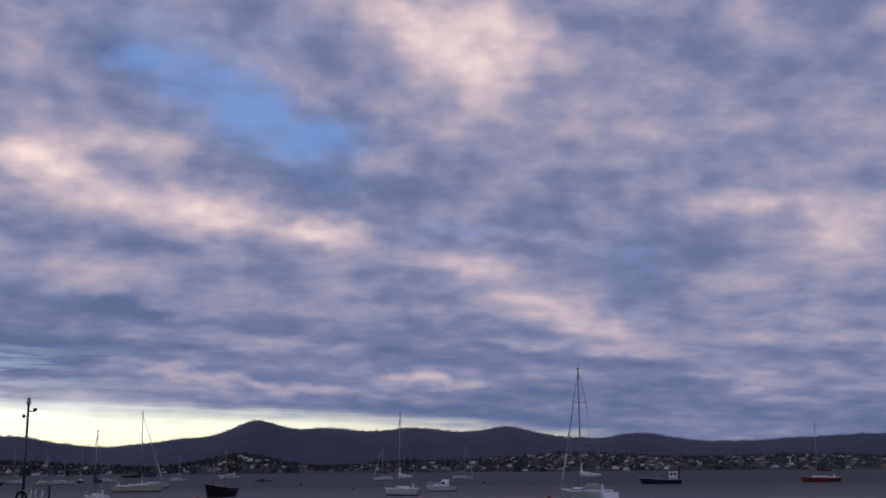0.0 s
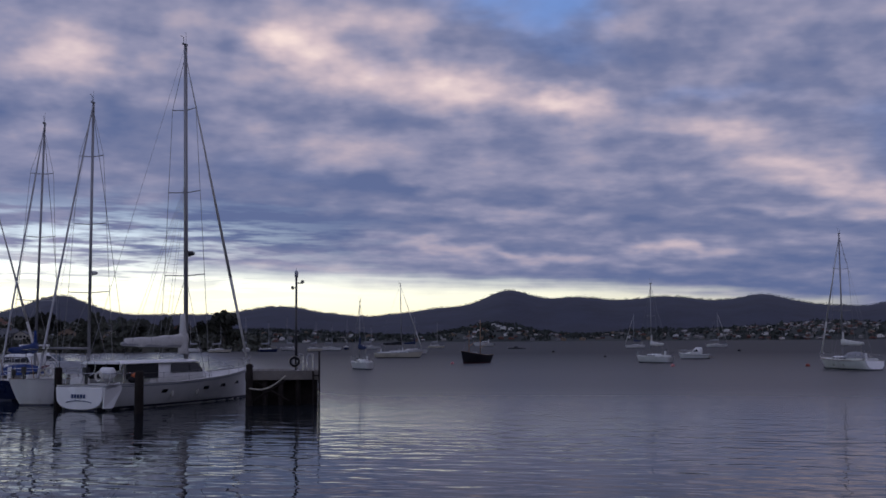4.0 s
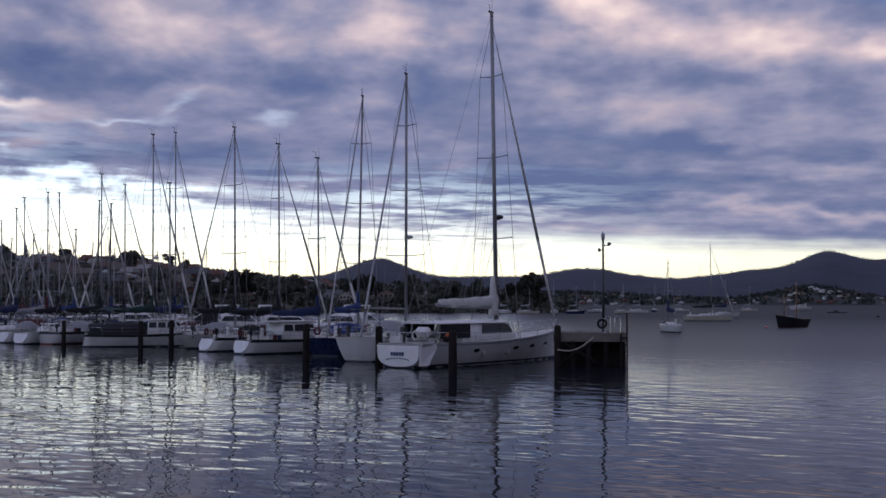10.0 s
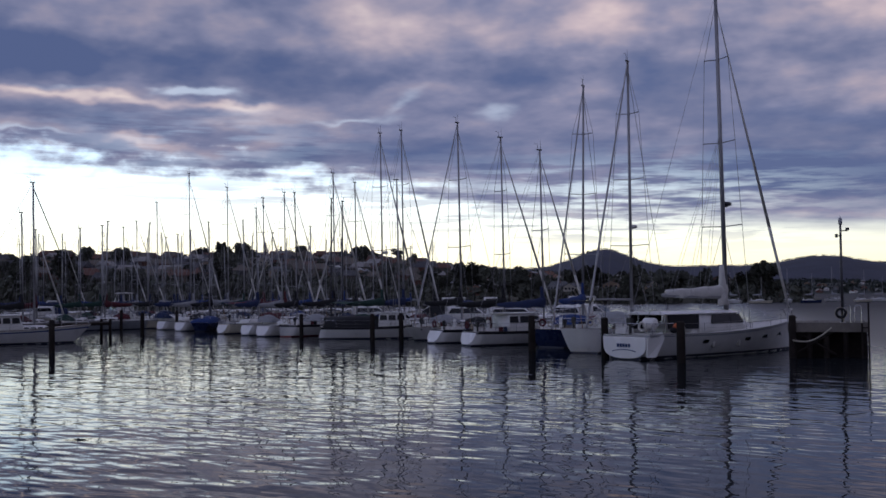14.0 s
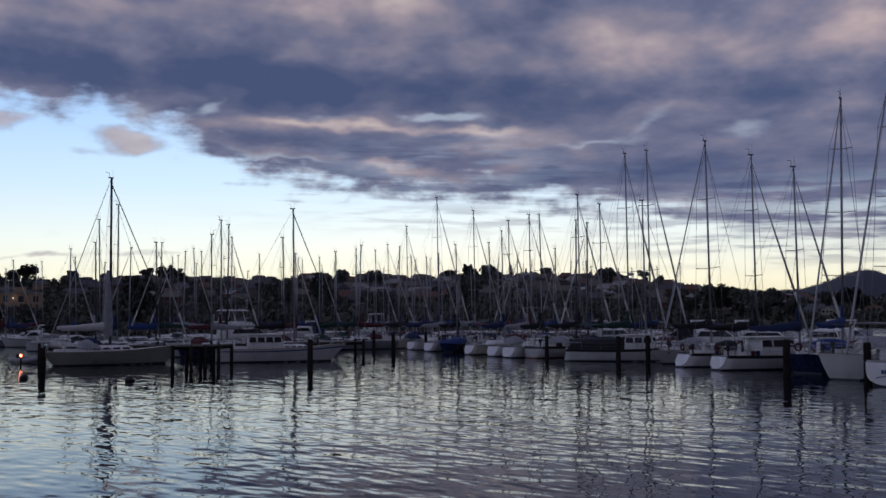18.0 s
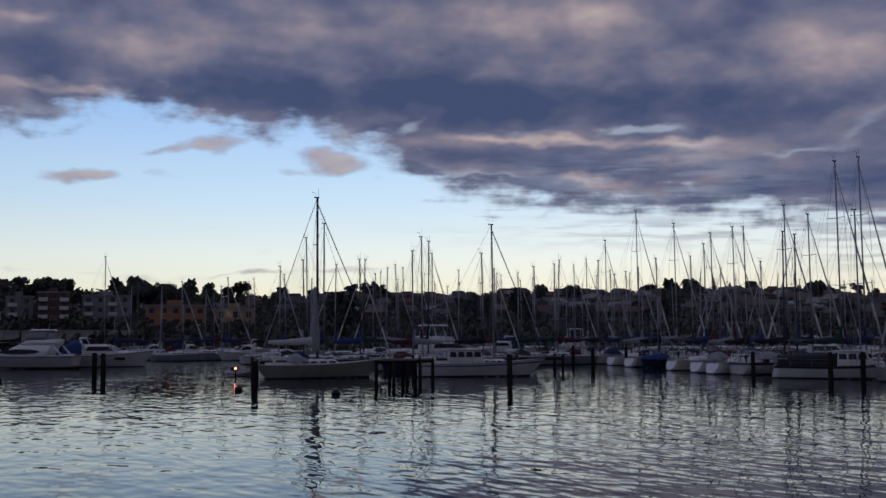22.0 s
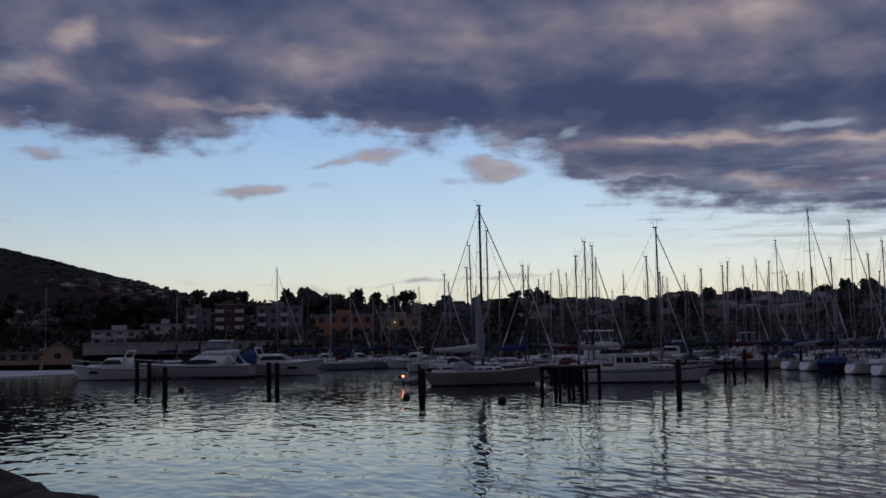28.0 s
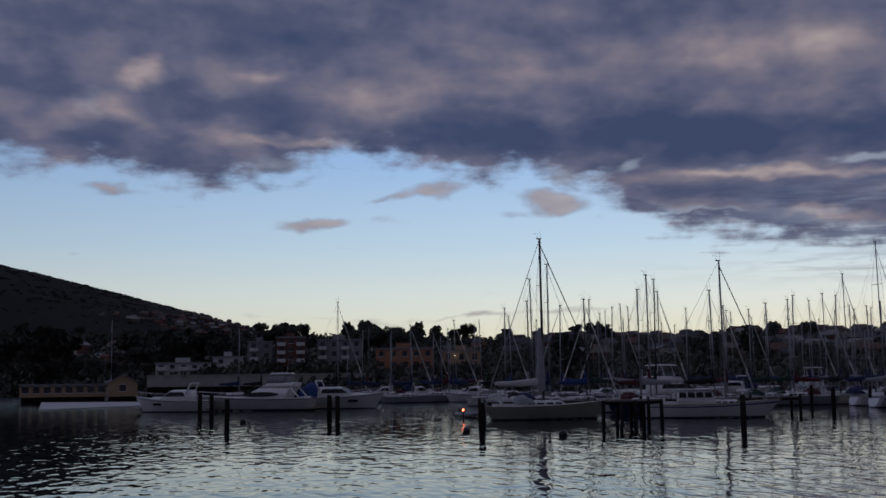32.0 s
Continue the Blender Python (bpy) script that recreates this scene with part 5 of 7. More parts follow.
# small white sterns crowding the pens between the larger boats
for k, (az, r) in enumerate([(49.3, 107), (50.1, 111), (51.3, 117), (53.4, 129), (54.3, 136), (55.2, 143), (56.1, 150), (56.9, 158), (57.6, 165), (58.4, 172)]):
    cv = (M_BLACKCLOTH, M_GREYCLOTH, M_NAVYCLOTH)[k % 3]
    yacht(stern_at(az, r, PEN + gear_rng.uniform(-4, 6), 8.2), 8.2, 2.7, 0.98, EYE[2] + r * math.tan(radians(2.1)), 0.56, (M_GEL, M_GEL, M_CREAM)[k % 3], cover=cv, spreaders=1, fine=False, hood=(None, cv)[k % 2], label=f"small {('white', 'white', 'cream')[k % 3]} yacht with bright scooped stern and {PEN_LABELS[cv]} sail cover", group="yachts in the pens", tr=0.66, trake=-0.07, scoop=True, furled=False, r=0.06, ports=2, lite=True)

# boats farther in: bearing and height of the masthead as angles, fitted by range
INNER = [(45.29, 4.9), (45.88, 5.05), (47.57, 5.34), (50.24, 3.93), (51.93, 3.83), (52.9, 3.4), (54.24, 3.27), (54.97, 3.77), (57.04, 3.83), (57.21, 3.63), (58.18, 3.49), (59.05, 3.2), (60.2, 3.4), (60.82, 4.21), (62.09, 3.34), (63.47, 4.2), (63.68, 4.84), (63.96, 5.06), (64.45, 4.34), (64.89, 3.47), (65.24, 3.62), (65.86, 3.47)]
INNER_WEST = [(66.36, 3.18), (66.99, 3.89), (67.15, 3.91), (68.47, 3.62), (69.04, 5.74), (69.72, 2.89), (69.83, 4.99), (70.03, 3.86), (70.94, 3.12), (71.29, 3.53), (72.48, 2.88), (72.85, 2.74), (73.77, 2.93), (74.2, 2.5), (74.97, 2.35), (76.06, 2.72), (77.19, 2.48), (78.27, 2.7), (79.84, 3.92), (83.67, 2.36), (84.79, 2.63), (46.9, 3.6), (48.9, 3.3), (49.9, 3.1), (53.5, 3.2)]
for i, (az, el) in enumerate(INNER + INNER_WEST):
    want = 13.2 + rnd.uniform(-1.5, 2.2)
    floor_r = 135 if 46 < az < 58 else (112 if az < 68 else 122)
    r = min(235.0, max(floor_r + rnd.uniform(0, 12), (want - EYE[2]) / math.tan(radians(el))))
    if az > 75.5:
        r = 205.0 if az > 82 else rnd.uniform(182, 200)
    mh = EYE[2] + r * math.tan(radians(el))
    L = min(13.5, max(8.0, mh * 0.72))
    cv = rnd.choice((M_NAVYCLOTH, M_BLACKCLOTH, M_GREYCLOTH, M_GREENCLOTH, M_BLUECLOTH, M_REDCLOTH))
    hm = rnd.choice((M_GEL, M_GEL, M_GEL, M_CREAM, M_NAVY, M_GREYHULL))
    hue = {M_GEL: "white", M_CREAM: "cream", M_NAVY: "navy", M_GREYHULL: "grey"}[hm]
    hd = PEN + rnd.choice((0, 0, 180)) + rnd.uniform(-5, 5)
    yacht(mast_at(az, r, hd, L, 0.56), L, L * 0.3, 1.02, mh, 0.56, hm, cover=cv, spreaders=rnd.choice((1, 2, 2)), fine=False, hood=rnd.choice((None, cv)), label=f"{hue} yacht with {PEN_LABELS[cv]} sail cover among the crowded berths", group="yachts in the inner berths", tr=rnd.uniform(0.6, 0.8), furled=rnd.random() < 0.3, mast_mat=rnd.choice((M_ALU, M_ALU, M_DARKMAST)), rake_mast=rnd.uniform(-0.012, 0.03), r=0.10, ports=3, lite=r > 150)

# the forest of masts deep in the marina
for i in range(34):
    az = 40.5 + 26.5 * (i + rnd.uniform(0.1, 0.9)) / 34
    r = rnd.uniform(172, 228)
    el = rnd.uniform(2.3, 3.3)
    mh = EYE[2] + r * math.tan(radians(el))
    cv = rnd.choice((M_NAVYCLOTH, M_BLACKCLOTH, M_GREYCLOTH, M_BLUECLOTH))
    hm = rnd.choice((M_GEL, M_GEL, M_CREAM, M_NAVY))
    hue = {M_GEL: "white", M_CREAM: "cream", M_NAVY: "navy"}[hm]
    L = max(8.0, mh * 0.72)
    yacht(mast_at(az, r, PEN + rnd.choice((0, 180)) + rnd.uniform(-6, 6), L, 0.56), L, L * 0.3, 1.0, mh, 0.56, hm, cover=cv, spreaders=1, fine=False, label=f"{hue} yacht with {PEN_LABELS[cv]} sail cover deep in the marina", group="yachts in the inner berths", furled=rnd.random() < 0.2, rake_mast=rnd.uniform(-0.012, 0.03), r=0.085, ports=2, lite=True)

# the two yachts lying along the outer jetty
sloop = yacht(berth(-92.2, 35.1, heading(0.14, 0.99)), 11.4, 3.5, 1.10, 15.9, 0.47, M_SAGE, M_BOOT, cover=M_SAIL, spreaders=2, label="dull sage-grey sloop with pale sail cover, moored along the outer jetty", group="yachts on the outer jetty", tr=0.45, trake=0.10, hood=M_GREYCLOTH, r=0.13, sheer=0.46, rake=0.16, cabin=(0.30, 0.66, 0.45), rake_mast=0.004, furled=False, aft_r=0.045, fore_r=0.045, mast_mat=M_DARKMAST)
yacht(berth(-87.9, 48.8, heading(0.41, 0.91)), 11.6, 3.5, 1.12, 13.7, 0.60, M_GEL, M_BOOT, cover=None, boom=False, spreaders=1, label="white motor-sailer with four-windowed wheelhouse, moored along the outer jetty", group="yachts on the outer jetty", tr=0.6, trake=-0.02, wheelhouse=(0.24, 0.52, 1.20, M_GEL), cabin=(0.50, 0.74, 0.35), stripe=M_STRIPE, r=0.1, rake=0.16, sheer=0.4, furled=False, aft_r=0.02, fore_r=0.045)
part("hoisted_sail_cover", loft([[Vector((-0.55 + q * 1.15 * math.cos(a), q * math.sin(a) + 0.05 * math.sin(zz), zz)) for a in (2 * math.pi * j / 9 for j in range(9))] for q, zz in ((0.16, 2.3), (0.34, 2.7), (0.36, 3.8), (0.28, 5.2), (0.22, 6.6), (0.12, 8.0))]), M_GREYCLOTH, sloop, "grey cloth cover bundled up the mast", True)


# ---- motor boats ----
def cruiser(m, L, B, fb, label, group="", fly=True, hull=None, arch=True, tent=None, name="motor_cruiser", fine=True):
    boat = thing(name, label, "motor boat", group, m)
    h = Hull(L, B, fb, 0.9, 0.14, 0.0, 0.42, 0.5)
    part("hull", hull_mesh(h), hull or M_GEL, boat, "", True)
    part("boot_stripe", band_mesh(h, lambda s: -0.12, lambda s: 0.10), M_BOOT, boat)
    part("rubbing_strake", band_mesh(h, lambda s: h.top(s) - 0.14, lambda s: h.top(s) - 0.05, 0.025), M_GREYHULL, boat)
    part("deck", deck_mesh(h, 0.10), M_DECK, boat)
    z = h.top(0.45) - 0.03
    x0, x1 = h.x(0.24), h.x(0.68)
    w = B / 2 * 0.80
    part("foredeck_trunk", house_mesh(h.x(0.5), h.x(0.86), w * 0.9, w * 0.4, z, z + 0.42, 0.0, 1.0, 0.08), M_GEL, boat, "", True)
    cab = part("saloon", house_mesh(x0, x1, w, w * 0.8, z, z + 1.25, 0.0, 1.9, 0.08, 0.18), M_GEL, boat, "", True)
    for side in (1, -1):
        part("saloon_window", pane_on(x0 + 0.5, x1 - 0.9, w - 0.06, w * 0.86 - 0.03, z + 0.55, z + 1.05, side, 0.10, 0.75), M_GLASS, cab)
        if fine:
            part("hull_window", pane_on(h.x(0.60), h.x(0.72), h.half(0.66) * 0.86, h.half(0.66) * 0.80, fb * 0.62, fb * 0.82, side, -0.05, 0.1), M_GLASS, boat)
    for k in (-1, 1):
        bm = box(0, 0.04, k * w * 0.36 - w * 0.33, k * w * 0.36 + w * 0.33, z + 0.5, z + 1.12)
        for v in bm.verts:
            v.co.x += x1 + 0.05 - 1.9 * (v.co.z - z) / 1.33
        part("windscreen", bm, M_GLASS, cab)
    zt = z + 1.33
    if fly:
        fb_ = part("flybridge", house_mesh(x0 - 0.6, x1 - 1.9, w * 0.95, w * 0.75, zt - 0.02, zt + 0.62, 0.0, 0.8, 0.02, 0.12), M_GEL, boat, "", True)
        part("flybridge_screen", house_mesh(x1 - 3.3, x1 - 2.35, w * 0.78, w * 0.70, zt + 0.6, zt + 1.0, 0.1, 0.45, 0.01, 0.1), M_GLASS, fb_)
        top = part("hard_top", house_mesh(x0 - 0.2, x1 - 2.9, w * 0.85, w * 0.7, zt + 1.85, zt + 1.97, 0.0, 0.3, 0.05, 0.08), M_GEL, fb_, "", True)
        for side in (1, -1):
            for x, dx_ in ((x0, 0.3), (x1 - 3.4, -0.4)):
                part("hard_top_post", tube((x, side * w * 0.8, zt + 0.5), (x + dx_, side * w * 0.75, zt + 1.88), 0.05, 0.04, 6), M_GEL, fb_)
        part("aerial", tube((x0 + 0.2, 0.3, zt + 1.95), (x0 - 0.2, 0.3, zt + 4.2), 0.02, 0.01, 4), M_GEL, fb_)
    elif arch:
        part("radar_arch", wire([(x0 + 0.4, w, z + 0.8), (x0 - 0.2, w * 0.92, zt + 0.75), (x0 - 0.2, -w * 0.92, zt + 0.75), (x0 + 0.4, -w, z + 0.8)], 0.10, 6), M_GEL, boat, "", True)
    if tent:
        part("cockpit_tent", loft([[Vector((x, w * math.cos(a), z + 0.1 + hz * max(0, math.sin(a)) ** 0.5)) for a in (math.pi * j / 8 for j in range(9))] for x, hz in ((h.x(0.03), 1.0), (h.x(0.12), 1.75), (x0 + 0.1, 1.75))], None, False, False), tent, boat, "", True)
    t = lambda s, up: h.point(s, h.top(s) + up, 1)
    mir = lambda p: Vector((p.x, -p.y, p.z))
    ss = (0.55, 0.68, 0.8, 0.9, 0.97)
    bm = wire([t(s, 0.65) * 1.0 for s in ss] + [mir(t(s, 0.65)) for s in ss[::-1]], 0.022, 5)
    for s in ss:
        wire([t(s, 0), t(s, 0.65)], 0.018, 4, bm)
        wire([mir(t(s, 0)), mir(t(s, 0.65))], 0.018, 4, bm)
    part("bow_rail", bm, M_STEEL, boat)
    part("swim_platform", box(-L / 2 - 0.8, -L / 2 + 0.05, -B * 0.42, B * 0.42, 0.28, 0.38, None, 0.03), M_TEAK, boat)
    return boat


def sleek_cruiser(m, L, B, fb, label, group):
    """A long-nosed sport cruiser: swept deckhouse with one dark side window, closed-in flybridge."""
    boat = thing("sport_cruiser", label, "motor boat", group, m)
    h = Hull(L, B, fb, 0.9, 0.15, 0.0, 0.30, 0.5)
    part("hull", hull_mesh(h), M_GEL, boat, "", True)
    part("boot_stripe", band_mesh(h, lambda s: -0.12, lambda s: 0.20), M_BOOT, boat, "dark waterline stripe")
    part("rubbing_strake", band_mesh(h, lambda s: h.top(s) - 0.16, lambda s: h.top(s) - 0.05, 0.03), M_GREYHULL, boat)
    part("deck", deck_mesh(h, 0.12), M_DECK, boat)
    z, w = h.top(0.4) - 0.04, B / 2 * 0.82
    x0, x1 = h.x(0.20), h.x(0.60)
    part("foredeck_trunk", house_mesh(h.x(0.5), h.x(0.80), w * 0.8, w * 0.3, z, z + 0.22, 0.0, 1.2, 0.06), M_GEL, boat, "", True)
    cab = part("deckhouse", house_mesh(x0, x1, w, w * 0.72, z, z + 1.35, -0.9, 3.0, 0.10, 0.25), M_GEL, boat, "swept white deckhouse", True)
    for side in (1, -1):
        xc, zc, a, b = (x0 + x1) / 2 + 0.1, z + 0.52, (x1 - x0) * 0.40, 0.30
        inner, outer = [], []
        bm = bmesh.new()
        for j in range(20):
            t = 2 * math.pi * j / 20
            x, zz = xc + a * math.cos(t) - 0.5 * math.sin(t) * b, zc + b * math.sin(t)
            k = (x - x0) / (x1 - x0)
            y = w + (w * 0.72 - w) * k - 0.10 * (zz - z)
            inner.append(bm.verts.new((x, side * (y - 0.12), zz)))
            outer.append(bm.verts.new((x, side * (y + 0.03), zz)))
        bm.faces.new(outer)
        for j in range(20):
            bm.faces.new((inner[j], inner[(j + 1) % 20], outer[(j + 1) % 20], outer[j]))
        bmesh.ops.recalc_face_normals(bm, faces=bm.faces)
        part("side_window", bm, M_GLASS, cab, "long dark oval window")
        part("cockpit_strut", tube((x0 - 0.7, side * w * 0.95, z + 1.35), (x0 - 1.9, side * w * 0.98, z + 0.02), 0.09, 0.12, 6), M_GEL, boat, "", True)
    zt = z + 1.38
    fly = part("flybridge", house_mesh(x0 - 1.0, x1 - 2.9, w * 0.92, w * 0.7, zt - 0.02, zt + 0.55, -0.2, 0.9, 0.02, 0.12), M_GEL, boat, "", True)
    part("flybridge_curtain", house_mesh(x0 + 0.1, x1 - 3.5, w * 0.80, w * 0.66, zt + 0.5, zt + 1.55, -0.1, 0.55, 0.02, 0.10), M_GREYCLOTH, fly, "pale grey clear-curtain enclosure", True)
    part("hard_top", house_mesh(x0 - 0.3, x1 - 3.9, w * 0.86, w * 0.7, zt + 1.56, zt + 1.68, 0.0, 0.3, 0.05, 0.08), M_GEL, fly, "", True)
    part("aerial", tube((x0 + 0.2, 0.3, zt + 1.6), (x0 - 0.1, 0.3, zt + 3.4), 0.02, 0.01, 4), M_GEL, fly)
    part("cockpit_seat", box(h.x(0.04), h.x(0.08), -w * 0.8, w * 0.8, z - 0.3, z + 0.25, None, 0.05), M_GEL, boat)
    t = lambda s, up: h.point(s, h.top(s) + up, 1)
    mir = lambda p: Vector((p.x, -p.y, p.z))
    ss = (0.62, 0.72, 0.82, 0.91, 0.975)
    part("bow_rail", wire([t(s, 0.5) for s in ss] + [mir(t(s, 0.5)) for s in ss[::-1]], 0.022, 5), M_STEEL, boat)
    for s in ss:
        for f in (t(s, 0), mir(t(s, 0))):
            part("stanchion", tube(f, f + Vector((0, 0, 0.5)), 0.018, 0.018, 4), M_STEEL, boat)
    part("swim_platform", box(-L / 2 - 0.9, -L / 2 + 0.05, -B * 0.42, B * 0.42, 0.28, 0.38, None, 0.03), M_TEAK, boat)
    return boat


SOUTH = heading(-0.42, -0.91)
sleek_cruiser(berth(-137.5, 14.2, SOUTH), 15.0, 4.6, 1.45, "sleek white flybridge cruiser with a long foredeck, moored beside dark piles", "cruisers by the western quay")
cruiser(berth(-138.5, 4.8, SOUTH), 9.5, 3.3, 1.3, "white sports cruiser with radar arch beside dark piles", "cruisers by the western quay", fly=False)
cruiser(berth(-139.5, 25.5, SOUTH + 180), 11.0, 3.8, 1.4, "white cruiser with blue cockpit canopy at the western quay", "cruisers by the western quay", fly=False, tent=M_BLUECLOTH)
cruiser(moored(62.6, 134, PEN), 13.0, 4.2, 1.6, "tall white flybridge cruiser seen over the nearer yachts", "cruisers by the western quay", fine=False)
cruiser(moored(56.4, 190, PEN + 80), 11.0, 3.8, 1.4, "white cruiser moored deep among the masts", "cruisers by the western quay", fine=False)
cruiser(moored(60.3, 178, PEN + 180), 10.0, 3.5, 1.4, "white cruiser moored deep among the masts", "cruisers by the western quay", fly=False, tent=M_NAVYCLOTH, fine=False)

# broadside launches and cruisers filling the berths behind the stern-to row
for az, r, L, hd, words, kw in [
    (36.0, 103, 12.0, 14, "white cruiser with long windowed cabin behind the stern-to yachts", dict(fly=False)),
    (34.0, 110, 10.5, 190, "white launch with radar arch behind the stern-to yachts", dict(fly=False)),
    (38.4, 112, 11.5, 12, "white cruiser with black cockpit tent behind the stern-to yachts", dict(fly=False, tent=M_BLACKCLOTH)),
    (40.6, 118, 11.0, 195, "white cruiser with navy cockpit tent behind the stern-to yachts", dict(fly=False, tent=M_NAVYCLOTH)),
    (32.2, 118, 10.0, 10, "small white cruiser lying behind the navy-blue yacht", dict(fly=False)),
    (43.4, 126, 11.0, 15, "white launch with low cabin behind the stern-to yachts", dict(fly=False)),
]:
    cruiser(moored(az, r, hd), L, L * 0.31, 1.35, words, "boats behind the pens", fine=False, **kw)


# ---- piles, wharf head, jetties ----
pile_bm = loft([[Vector((0.19 * k * math.cos(a), 0.19 * k * math.sin(a), z)) for a in (2 * math.pi * j / 10 for j in range(10))] for k, z in ((1.05, -1.5), (1.0, 0.3), (0.97, 1.2), (0.94, 2.22), (0.7, 2.3))])
pile_mesh = finish("mooring_post", pile_bm, M_TIMBER, True)
red_pile_mesh = pile_mesh.copy()
red_pile_mesh.materials[0] = M_REDPILE


def pile(az, r, top=2.3, fat=1.0, red=False):
    ob = new("mooring_post", red_pile_mesh if red else pile_mesh)
    p = at(az, r)
    ob.matrix_basis = pose(p.x, p.y, 0, 0, 0, az * 37) @ Matrix.Diagonal((fat, fat, top / 2.3, 1))
    tagged(ob, "red-brown timber mooring post standing in the water" if red else "dark tarred timber mooring post standing in the water", "post", "mooring posts")


for az, r, top, fat in [(31.88, 65, 2.35, 1.15), (28.09, 60.5, 2.2, 1.25), (22.72, 65.5, 2.4, 1.1), (35.59, 73, 2.35, 1.3), (43.78, 92, 2.3, 1.1), (42.3, 94, 2.3, 1.1), (56.27, 137, 2.4, 1.0), (55.27, 116, 2.3, 1.1), (59.51, 82, 2.3, 1.15), (72.5, 81, 1.9, 1.3), (85.38, 91, 2.2, 1.1), (86.72, 120, 2.3, 1.2), (86.15, 119, 2.3, 1.2), (80.27, 107, 2.2, 1.3), (79.86, 103, 2.2, 1.2), (53.6, 131, 2.3, 1.0), (47.4, 101, 2.2, 1.0)]:
    pile(az, r, top, fat)
pile(37.78, 83.5, 2.1, 1.15, True)


def wharf_head():
    """The timber wharf head with its light pole, ladder rails and lifebuoy."""
    a, b = at(22.8, 65.8), at(22.8, 65.8) + Vector((0.93, 0.36, 0)) * 4.0
    u = (b - a).normalized()
    hd = math.degrees(math.atan2(u.y, u.x))
    w = thing("timber_wharf", "dark timber wharf head on piles with a concrete edge beam", "wharf", "", pose(a.x, a.y, 0, 0, 0, hd))
    n, deep, top = 4.0, 6.0, 1.95
    plank = part("plank", box(-0.1, 0.19, 0, deep, top - 0.09, top, None, 0.008), M_PLANK, w)
    for i in range(1, 13):
        share(plank, "plank", w, pose(i * 0.325, 0, 0.006 * math.sin(i * 5.1)))
    part("edge_beam", box(-0.15, n + 0.1, -0.22, 0.0, top - 0.50, top + 0.03, None, 0.02), M_EDGE, w, "grey weathered concrete edge beam")
    part("side_beam", box(n - 0.02, n + 0.16, 0.0, deep, top - 0.50, top + 0.03, None, 0.02), M_EDGE, w)
    # dark box put in for the shadow under the deck
    part("abutment", box(0.15, n - 0.1, 1.1, 1.7, -1.0, top - 0.1, None, 0.03), M_TIMBER, w, "dark box for the shaded void under the deck")
    pl = None
    for x in (0.1, 1.0, 1.9, 2.9, 3.9):
        if pl is None:
            pl = part("post", tube((0, 0.05, -1.2), (0, 0.05, top - 0.1), 0.16, 0.15, 9), M_TIMBER, w, "", True)
            pl.matrix_basis = pose(x, 0, 0)
        else:
            share(pl, "post", w, pose(x, 0, 0))
    part("cross_brace", tube((0.2, -0.05, 0.2), (2.4, -0.05, top - 0.4), 0.07, 0.07, 6, tube((2.4, -0.05, 0.2), (0.2, -0.05, top - 0.4), 0.07, 0.07, 6)), M_TIMBER, w)
    # ladder and its two hoop rails at the outer corner
    for x in (2.85, 3.42):
        part("hoop_rail", wire([(x, 0.1, top), (x, 0.1, top + 0.85), (x + 0.08, 0.1, top + 0.96), (x + 0.27, 0.1, top + 0.96), (x + 0.35, 0.1, top + 0.85), (x + 0.35, 0.1, top)], 0.035, 6), M_STEEL, w, "grey steel hoop rail")
    part("ladder", wire([(4.12, -0.3, -0.6), (4.12, -0.3, top + 1.15)], 0.05, 6, wire([(3.77, -0.3, -0.6), (3.77, -0.3, top)], 0.05, 6)), M_TIMBER, w)
    for k in range(5):
        part("rung", tube((3.77, -0.3, 0.1 + 0.4 * k), (4.12, -0.3, 0.1 + 0.4 * k), 0.03, 0.03, 5), M_TIMBER, w)
    # the light pole
    lp = thing("light_pole", "dark wharf light pole with lamps and aerials at its head", "lamp post", "", pose(*at(20.38, 66.0, top), 0, 0, hd))
    part("pole", tube((0, 0, 0), (0, 0, 5.55), 0.085, 0.06, 8), M_DARKMAST, lp, "", True)
    part("base_plate", box(-0.2, 0.2, -0.2, 0.2, 0, 0.05), M_STEEL, lp)
    part("lantern", loft([[Vector((0.11 * k * math.cos(a_), 0.11 * k * math.sin(a_), z)) for a_ in (2 * math.pi * j / 8 for j in range(8))] for k, z in ((0.7, 5.5), (1, 5.56), (1, 5.80), (0.5, 5.9))]), M_GREYHULL, lp, "", True)
    part("bracket", box(0, 0.38, -0.03, 0.03, 5.12, 5.18, box(-0.22, 0, -0.03, 0.03, 4.85, 4.9)), M_DARKMAST, lp)
    part("floodlight", box(0.26, 0.46, -0.12, 0.12, 5.16, 5.32, None, 0.02), M_DARKMAST, lp)
    part("sensor", box(-0.30, -0.14, -0.08, 0.08, 4.78, 4.98, None, 0.02), M_DARKMAST, lp)
    part("finial", tube((0, 0, 5.85), (0, 0, 6.05), 0.02, 0.01, 5), M_DARKMAST, lp)
    lb = thing("lifebuoy", "dark lifebuoy ring hung on the wharf light pole", "lifebuoy", "", pose(*at(20.45, 65.8, top + 0.55), 0, 0, hd))
    part("ring", ring((0, 0, 0), 0.24, 0.07, 22, 8), M_BLACKCLOTH, lb, "", True)
    part("grab_line", ring((0, 0.0, 0), 0.33, 0.012, 18, 4), M_ROPE, lb)
    # a slack warp from the pile to the wharf edge
    pts = []
    p, q = at(22.72, 65.3, 1.0), at(20.9, 65.0, 1.72)
    for i in range(13):
        k = i / 12
        v = p.lerp(q, k)
        v.z -= 0.35 * math.sin(math.pi * k)
        pts.append(v)
